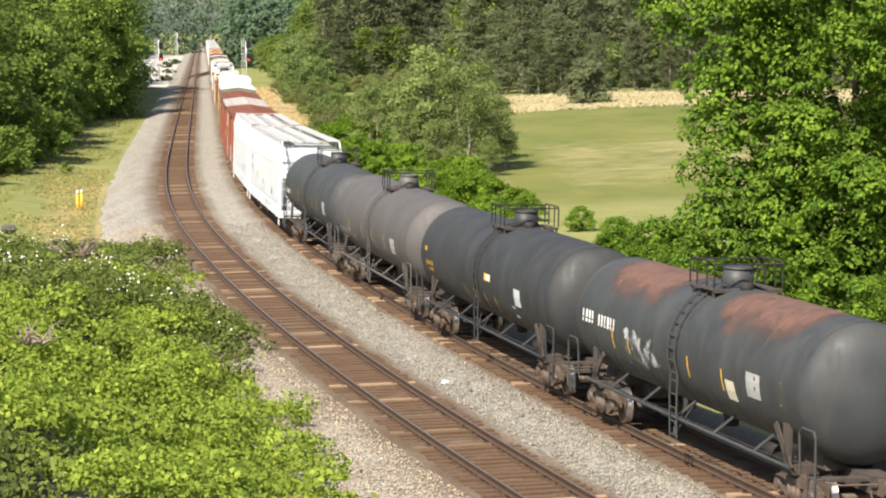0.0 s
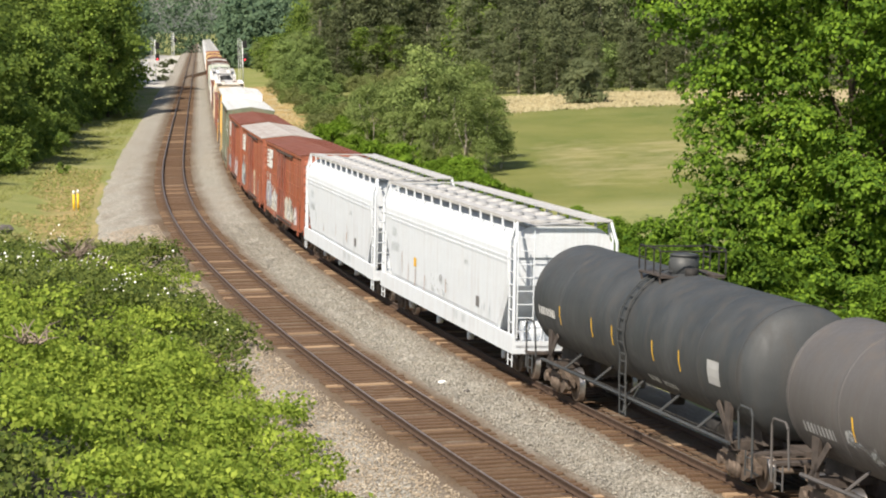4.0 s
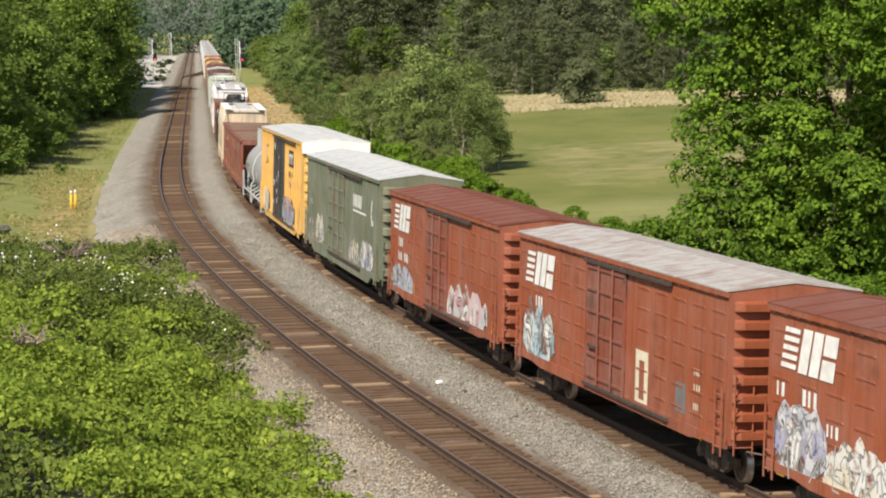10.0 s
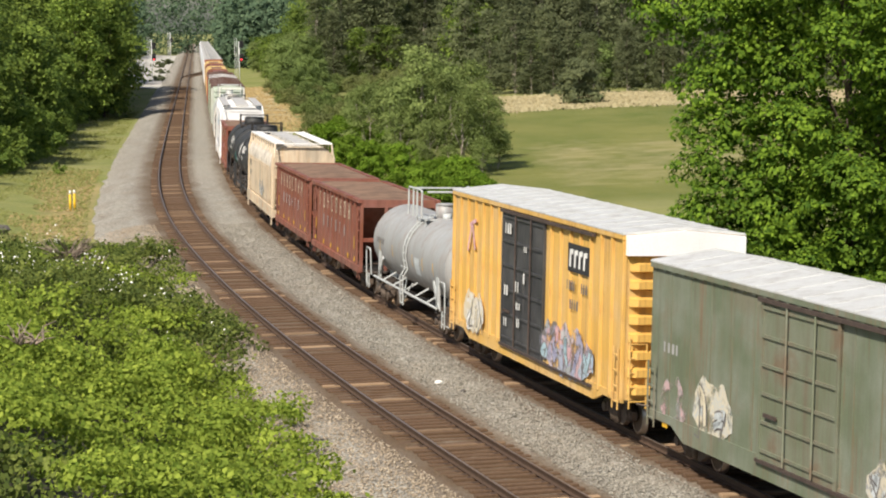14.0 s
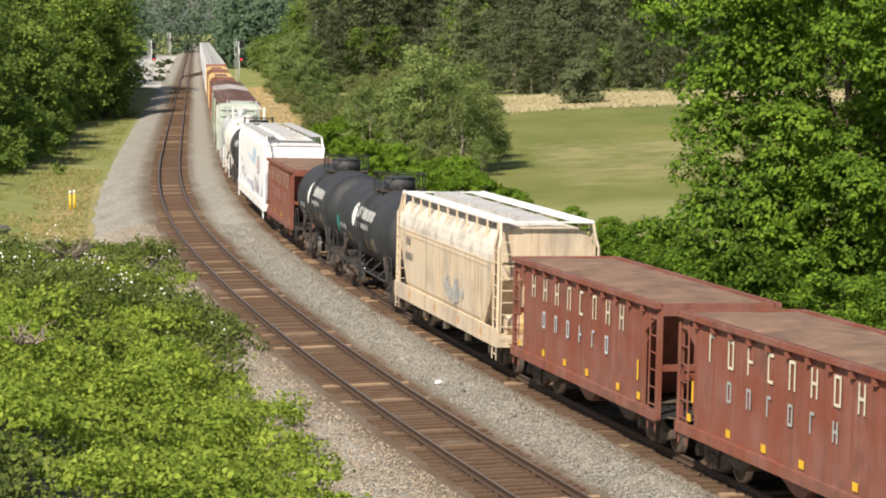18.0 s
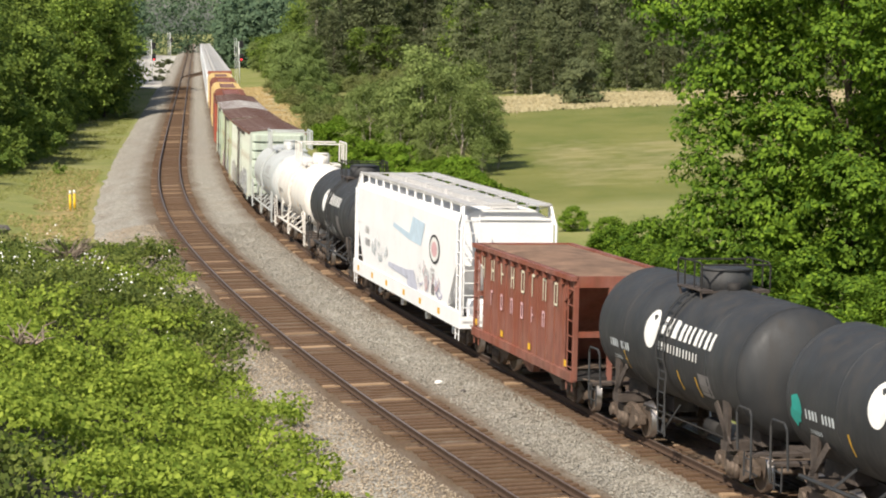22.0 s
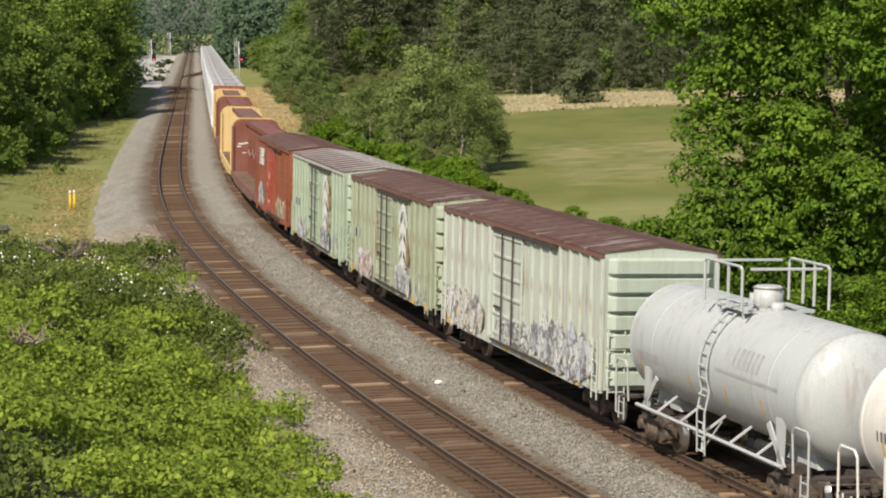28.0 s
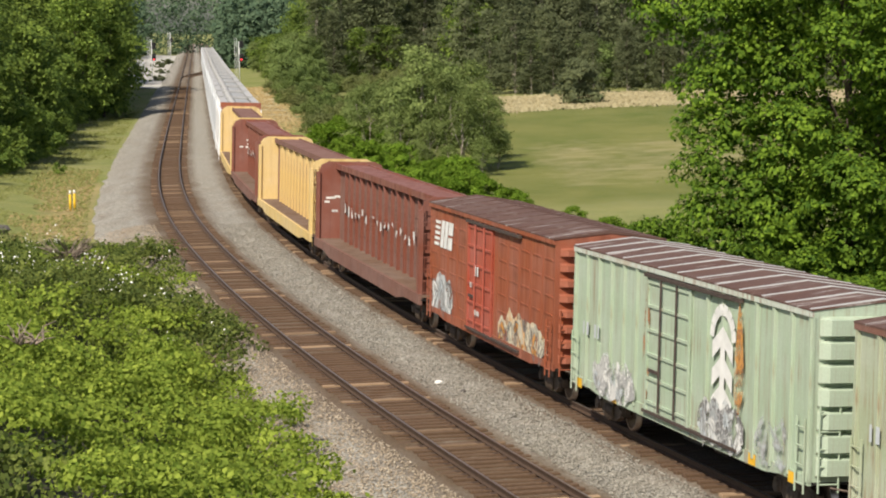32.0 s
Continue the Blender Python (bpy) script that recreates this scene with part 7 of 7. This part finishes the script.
def bank_cover():
    """Brambles, vines and blossom over the bank in the foreground: many overlapping mounds on a low cover."""
    rng = np.random.default_rng(17)

    def fresh(s, n):
        return noise.noise(Vector((s * 0.11, n * 0.2, 11))) + 0.9 * smooth(70, 54, s) - 0.28 - 0.35 * smooth(-9, -13, n)

    def border(s):
        return bank_edge(s) + 0.55 + 0.5 * noise.noise(Vector((s * 0.28, 7, 1))) + 0.6 * noise.noise(Vector((s * 0.9, 3, 1)))

    mounds = {True: [], False: []}
    for i in range(1500):
        s, q = 30 + 82 * rng.random() ** 0.9, 0.25 + 12.5 * rng.random()
        n = border(s) - q
        r = rng.uniform(0.35, 0.95) * (0.55 + 0.45 * smooth(0.2, 2.0, q)) * (0.6 + 0.4 * smooth(112, 98, s))
        swell = 1.2 * noise.noise(Vector((s * 0.28, n * 0.42, 0))) + 0.9 * noise.noise(Vector((s * 0.8, n * 0.9, 5)))
        z = gz(s, n) + (0.5 + max(-0.45, swell)) * smooth(0, 1.0, q) * smooth(112, 96, s) + 0.1
        k = fresh(s, n) + rng.normal(0, 0.1) > 0
        mounds[bool(k)].append((tuple(at(s, n, z)), (r, r, r * rng.uniform(0.6, 1.0) * (0.75 if k else 1.0))))
    low = []
    for i in range(52000):
        s, q = rng.uniform(30, 114), rng.random() ** 1.15 * 13
        n = border(s) - q
        lump = 1.2 * noise.noise(Vector((s * 0.28, n * 0.42, 0)))
        z = gz(s, n) + max(0.05, (0.4 + lump) * smooth(0, 1.1, q) * smooth(110, 95, s) + 0.1) + rng.normal(0, 0.08)
        low.append((*at(s, n, z), fresh(s, n) + rng.normal(0, 0.12) > 0))
    low = np.array(low)
    lean = np.array((-0.25, -0.35, 0.6))
    for name, k, count, size, material, label in (("brambles", False, 72000, 0.145, LEAF_BRAMBLE, "dense dark green brambles over the bank"),
                                                  ("vines", True, 84000, 0.135, LEAF_VINE, "bright green creeping vines over the bank")):
        p, d = lobes_points(mounds[k], count, rng, 0.3, 5, -0.1, (0.1, 0.1, 0.07))
        base = low[low[:, 3] == k][:, :3]
        ob = leaves(name, np.concatenate((p, base)), np.concatenate((d + lean * 0.6, np.tile(lean, (len(base), 1)))), size, material, rng, slim=0.72, rough=0.6)
        tagged(ob, label, name, kind="stuff")
        if not k:
            f = p[(d[:, 2] > 0.2) & (p[:, 1] < 118) & (p[:, 0] < -0.2 * (p[:, 1] - 50) - 1.0)]
    c = f[rng.choice(len(f), 130)]
    fl = np.repeat(c, 8, 0) + rng.normal(0, 0.19, (130 * 8, 3)) + np.array((0, 0, 0.1))
    tagged(leaves("blossom", fl, np.tile((-0.3, -0.6, 0.6), (len(fl), 1)), 0.075, PETAL, rng, slim=0.9), "small white bramble blossom in clusters", "blossom", kind="stuff")
    # dead brush caught in the brambles
    rnd = random.Random(3)
    for (s0, n0, z0, r, k) in ((90, -6.9, 1.3, 1.0, 80), (88, -6.2, 1.1, 0.7, 30), (66, -3.4, 0.5, 0.7, 30), (79, -2.6, 0.4, 0.6, 24), (66, -3.9, 0.35, 0.7, 26), (72, -3.7, 0.3, 0.6, 20), (57, -4.2, 0.3, 0.6, 22), (49, -4.6, 0.3, 0.6, 18), (85, -4.4, 0.4, 0.6, 18), (50, -10.5, 1.5, 0.6, 20)):
        brush = tagged(new("dead_brush"), "tangle of bare grey dead branches in the brambles", "dead branches")
        base = at(s0, n0, gz(s0, n0) + z0 - 0.2)
        brush.location = base
        for i in range(k):
            bm = B()
            a, e = rnd.uniform(0, 6.28), rnd.uniform(0.1, 1.0)
            tip = Vector((math.cos(a) * r, math.sin(a) * r, e * r)) * rnd.uniform(0.7, 1.3)
            branch(bm, (rnd.uniform(-0.3, 0.3), rnd.uniform(-0.3, 0.3), 0), tip, 0.03, 0.01, np.random.default_rng(i), 0.05, 3)
            part("branch", bm, DEAD, brush)


def grass_tufts():
    rng = np.random.default_rng(23)

    def sow(name, count, s0, s1, n0, n1, size, material, label):
        s, n = rng.uniform(s0, s1, count), rng.uniform(n0, n1, count)
        keep = np.array([noise.noise(Vector((a * 0.12, b * 0.25, 2))) > -0.25 for a, b in zip(s, n)])
        s, n = s[keep], n[keep]
        p = np.array([at(a, b, gz(a, b) + size * 0.3) for a, b in zip(s, n)])
        d = np.tile((-0.25, -0.3, 0.9), (len(p), 1))
        tagged(leaves(name, p, d, size, material, rng, slim=0.35, rough=0.3), label, "grass", kind="stuff")

    sow("verge_grass", 14000, 108, 320, -13, -5.2, 0.26, BLADE, "short green and yellow grass on the verge")
    sow("dry_grass", 2600, 112, 180, -9.8, -5.4, 0.22, DRY_BLADE, "dry straw-coloured grass on the verge")
    k = 7000
    x, y = rng.uniform(5, 40, k), rng.uniform(283, 326, k) + rng.normal(0, 1.5, k)
    p = np.array([(a, b, plan_height(a, b) + 0.2) for a, b in zip(x, y)])
    tagged(leaves("hay_stubble", p, np.tile((-0.2, -0.5, 0.7), (k, 1)), 0.5, HAY, rng, slim=0.4, rough=0.4), "tall dry straw-coloured grass at the far edge of the field", "grass", kind="stuff")
    sow("embankment_grass", 7000, 240, 420, 8.6, 16, 0.4, DRY_BLADE, "dry grass beside the embankment")


def loose_stones(name, label, seed, count, n0, n1, stops):
    """Single ballast stones lying on the bed."""
    rng = np.random.default_rng(seed)
    s = 34 + 86 * rng.random(count) ** 1.3
    n = rng.uniform(n0, n1, count)
    qs, zs = [p[0] for p in PROFILE], [p[1] for p in PROFILE]
    c = np.array([at(a, b, np.interp(b, qs, zs) + 0.02) for a, b in zip(s, n)])
    r = rng.uniform(0.016, 0.036, count)[:, None]
    form = np.array(((1, 0, 0), (-1, 0, 0), (0, 1, 0), (0, -1, 0), (0, 0, 0.7), (0, 0, -0.7)))
    v = (c[:, None, :] + form[None] * r[:, None, :] * rng.uniform(0.6, 1.4, (count, 6, 1)) + rng.normal(0, 0.012, (count, 6, 3)))
    tri = np.array(((0, 2, 4), (2, 1, 4), (1, 3, 4), (3, 0, 4), (2, 0, 5), (1, 2, 5), (3, 1, 5), (0, 3, 5)))
    idx = (np.arange(count)[:, None, None] * 6 + tri[None]).ravel().astype(np.int32)
    me = bpy.data.meshes.new(name)
    me.vertices.add(count * 6)
    me.vertices.foreach_set("co", v.ravel())
    me.loops.add(len(idx))
    me.loops.foreach_set("vertex_index", idx)
    me.polygons.add(count * 8)
    me.polygons.foreach_set("loop_start", np.arange(0, count * 24, 3, dtype=np.int32))
    me.update(calc_edges=True)
    m, nn, l, b = mat(name, 0.95)
    g = nn.new("ShaderNodeNewGeometry")
    l.new(ramp(nn, l, g.outputs["Random Per Island"], stops), b.inputs["Base Color"])
    me.materials.append(m)
    tagged(new(name, me), label, "stones", kind="stuff")


loose_stones("shoulder_stones", "loose tan crushed stones on the ballast shoulder", 41, 26000, -4.9, -1.65,
             ((0.0, (0.27, 0.215, 0.155)), (0.45, (0.38, 0.31, 0.23)), (0.8, (0.45, 0.375, 0.285)), (1.0, (0.54, 0.47, 0.375))))
loose_stones("ballast_stones", "loose grey crushed stones between the tracks", 42, 20000, 1.6, 3.7,
             ((0.0, (0.22, 0.205, 0.175)), (0.45, (0.29, 0.27, 0.23)), (0.8, (0.34, 0.32, 0.275)), (1.0, (0.42, 0.395, 0.345))))
big_trees(), left_woods(), right_scrub(), far_woods(), bank_cover(), grass_tufts()


# ---- lineside things ----
MAST = plain("mast_grey", (0.68, 0.69, 0.70), 0.5, 0.0, 0.12, 4)
BOARD = plain("signal_black", (0.02, 0.02, 0.022), 0.6, 0, 0.2, 4)
POST_YELLOW = plain("post_yellow", (0.75, 0.46, 0.02), 0.55, 0, 0.15, 5)
POST_WHITE = plain("post_white", (0.75, 0.74, 0.70), 0.6, 0, 0.1, 5)
STONE = plain("pale_stone", (0.72, 0.71, 0.68), 0.85, 0, 0.12, 9)
DARK_STONE = plain("dark_stone", (0.10, 0.09, 0.085), 0.9, 0, 0.2, 9)
CABINET = plain("cabinet_grey", (0.62, 0.63, 0.64), 0.5, 0, 0.1, 3)


def lamp_material():
    m, n, l, b = mat("red_lamp", 0.3)
    b.inputs["Base Color"].default_value = (0.6, 0.02, 0.03, 1)
    b.inputs["Emission Color"].default_value = (1.0, 0.05, 0.06, 1)
    b.inputs["Emission Strength"].default_value = 2.2
    return m


RED_LAMP = lamp_material()


def signal(s, n, height, heads, label, side=1):
    ob = tagged(new("signal_mast"), label, "signal")
    ob.matrix_basis = Matrix.Translation(at(s, n, gz(s, n) if n < 0 else -0.9)) @ Matrix.Rotation(-heading(s), 4, "Z")
    bm = B()
    rod(bm, (0, 0, -0.3), (0, 0, height), 0.11, 10)
    box(bm, -0.35, 0.35, -0.35, 0.35, -0.3, 0.12)
    part("mast", bm, MAST, ob)
    bm = B()
    for x in (-0.62 * side - 0.2, -0.62 * side + 0.2):
        rod(bm, (x, 0, 0), (x, 0, height + 0.6), 0.035, 5)
    for i in range(int(height / 0.35)):
        rod(bm, (-0.62 * side - 0.2, 0, 0.3 + 0.35 * i), (-0.62 * side + 0.2, 0, 0.3 + 0.35 * i), 0.02, 4)
    part("ladder", bm, MAST, ob)
    for z, lit in heads:
        bm = B()
        prism(bm, [(side * 0.42 + x, z + q) for x, q in ((-0.34, -0.7), (0.34, -0.7), (0.42, -0.6), (0.42, 0.6), (0.34, 0.7), (-0.34, 0.7), (-0.42, 0.6), (-0.42, -0.6))], -0.12, 0.0)
        head = part("signal_head", bm, BOARD, ob, "black signal head with round lamps")
        for k, dz in enumerate((-0.42, 0.0, 0.42)):
            bm = B()
            rod(bm, (side * 0.42, -0.12, z + dz), (side * 0.42, -0.2, z + dz), 0.17, 12)
            on = lit == k
            part("lamp", bm, RED_LAMP if on else BOARD, head, "lit red lamp" if on else "unlit dark lamp")
            bm = B()
            rod(bm, (side * 0.42, -0.12, z + dz + 0.16), (side * 0.42, -0.45, z + dz + 0.14), 0.10, 8)
            part("hood", bm, BOARD, head)
    bm = B()
    box(bm, -0.6, 0.7, -0.05, 0.5, height * 0.55, height * 0.55 + 0.06)
    part("platform", bm, MAST, ob)
    return ob


signal(489, -6.6, 8.4, ((7.2, -1), (4.9, 0)), "grey signal mast with a red lamp lit, beside the track", 1)
signal(450, 10.4, 8.2, ((7.6, -1), (5.2, 0)), "grey signal mast with two black heads beside the train", 1)
signal(794, -5.9, 8.8, ((6.4, -1),), "tall grey signal mast farther along the line", 1)


def cabinet(s, n, w, d, h, label):
    ob = tagged(new("equipment_cabinet"), label, "cabinet")
    ob.matrix_basis = Matrix.Translation(at(s, n, gz(s, n) + 0.1)) @ Matrix.Rotation(-heading(s), 4, "Z")
    bm = B()
    box(bm, -w / 2, w / 2, -d / 2, d / 2, 0, h)
    bmesh.ops.bevel(bm, geom=bm.edges[:], offset=0.03, segments=2, affect="EDGES")
    part("housing", bm, CABINET, ob)
    bm = B()
    prism(bm, [(-w / 2 - 0.1, h), (0, h + 0.18), (w / 2 + 0.1, h)], -d / 2 - 0.1, d / 2 + 0.1)
    part("roof", bm, CABINET, ob)
    bm = B()
    box(bm, -w * 0.3, w * 0.3, -d / 2 - 0.03, -d / 2, 0.15, h - 0.15)
    part("door", bm, MAST, ob)


cabinet(470, -9.2, 1.2, 1.0, 1.8, "small white equipment cabinet beside the signal")
cabinet(560, -14, 2.4, 2.0, 2.6, "grey equipment hut beside the line")
cabinet(600, -11, 1.2, 1.0, 2.0, "small pale equipment cabinet beside the line")


def marker(s, n):
    ob = tagged(new("marker_post"), "yellow marker post with a white cap standing in the grass", "post", "marker posts in the grass")
    ob.matrix_basis = Matrix.Translation(at(s, n, gz(s, n)))
    bm = B()
    rod(bm, (0, 0, -0.2), (0, 0, 1.0), 0.075, 10)
    part("post", bm, POST_YELLOW, ob)
    bm = B()
    rod(bm, (0, 0, 1.0), (0, 0, 1.22), 0.085, 10, 0.06)
    part("cap", bm, POST_WHITE, ob)


marker(139.5, -6.35), marker(140.2, -6.1)


def rock(name, s, n, r, m, label, seed):
    bm = B()
    bmesh.ops.create_icosphere(bm, subdivisions=2, radius=r)
    for v in bm.verts:
        v.co *= 1 + 0.35 * noise.noise(v.co * (2.2 / r) + Vector((seed, 0, 0)))
        v.co.z *= 0.6
    ob = part(name, bm, m)
    ob.location = at(s, n, -0.27 + r * 0.3)
    tagged(ob, label, "stone")


rock("stone", 58.4, 2.15, 0.14, STONE, "pale stone lying on the grey ballast", 1)
rock("stone", 56.6, 2.45, 0.09, DARK_STONE, "small dark stone lying on the ballast", 4)
rock("stone", 119, -9.8, 0.45, DARK_STONE, "dark stump-like stone in the grass", 7)

GRAVEL = plain("pale_gravel", (0.46, 0.44, 0.40), 0.95, 0, 0.2, 2)
yv, yf = [], []
for i, s in enumerate(range(425, 900, 10)):
    for j, n in enumerate((-16, -11, -7.5, -4.6)):
        yv.append(at(s, n - 2 * smooth(430, 470, s) + 2, gz(s, n) + 0.16))
        if i and j:
            k = i * 4 + j
            yf.append((k - 1, k, k - 4, k - 5))
tagged(raw("gravel_yard", yv, yf, GRAVEL), "pale gravel yard beside the track", "gravel", kind="structure")
ties()
motions()
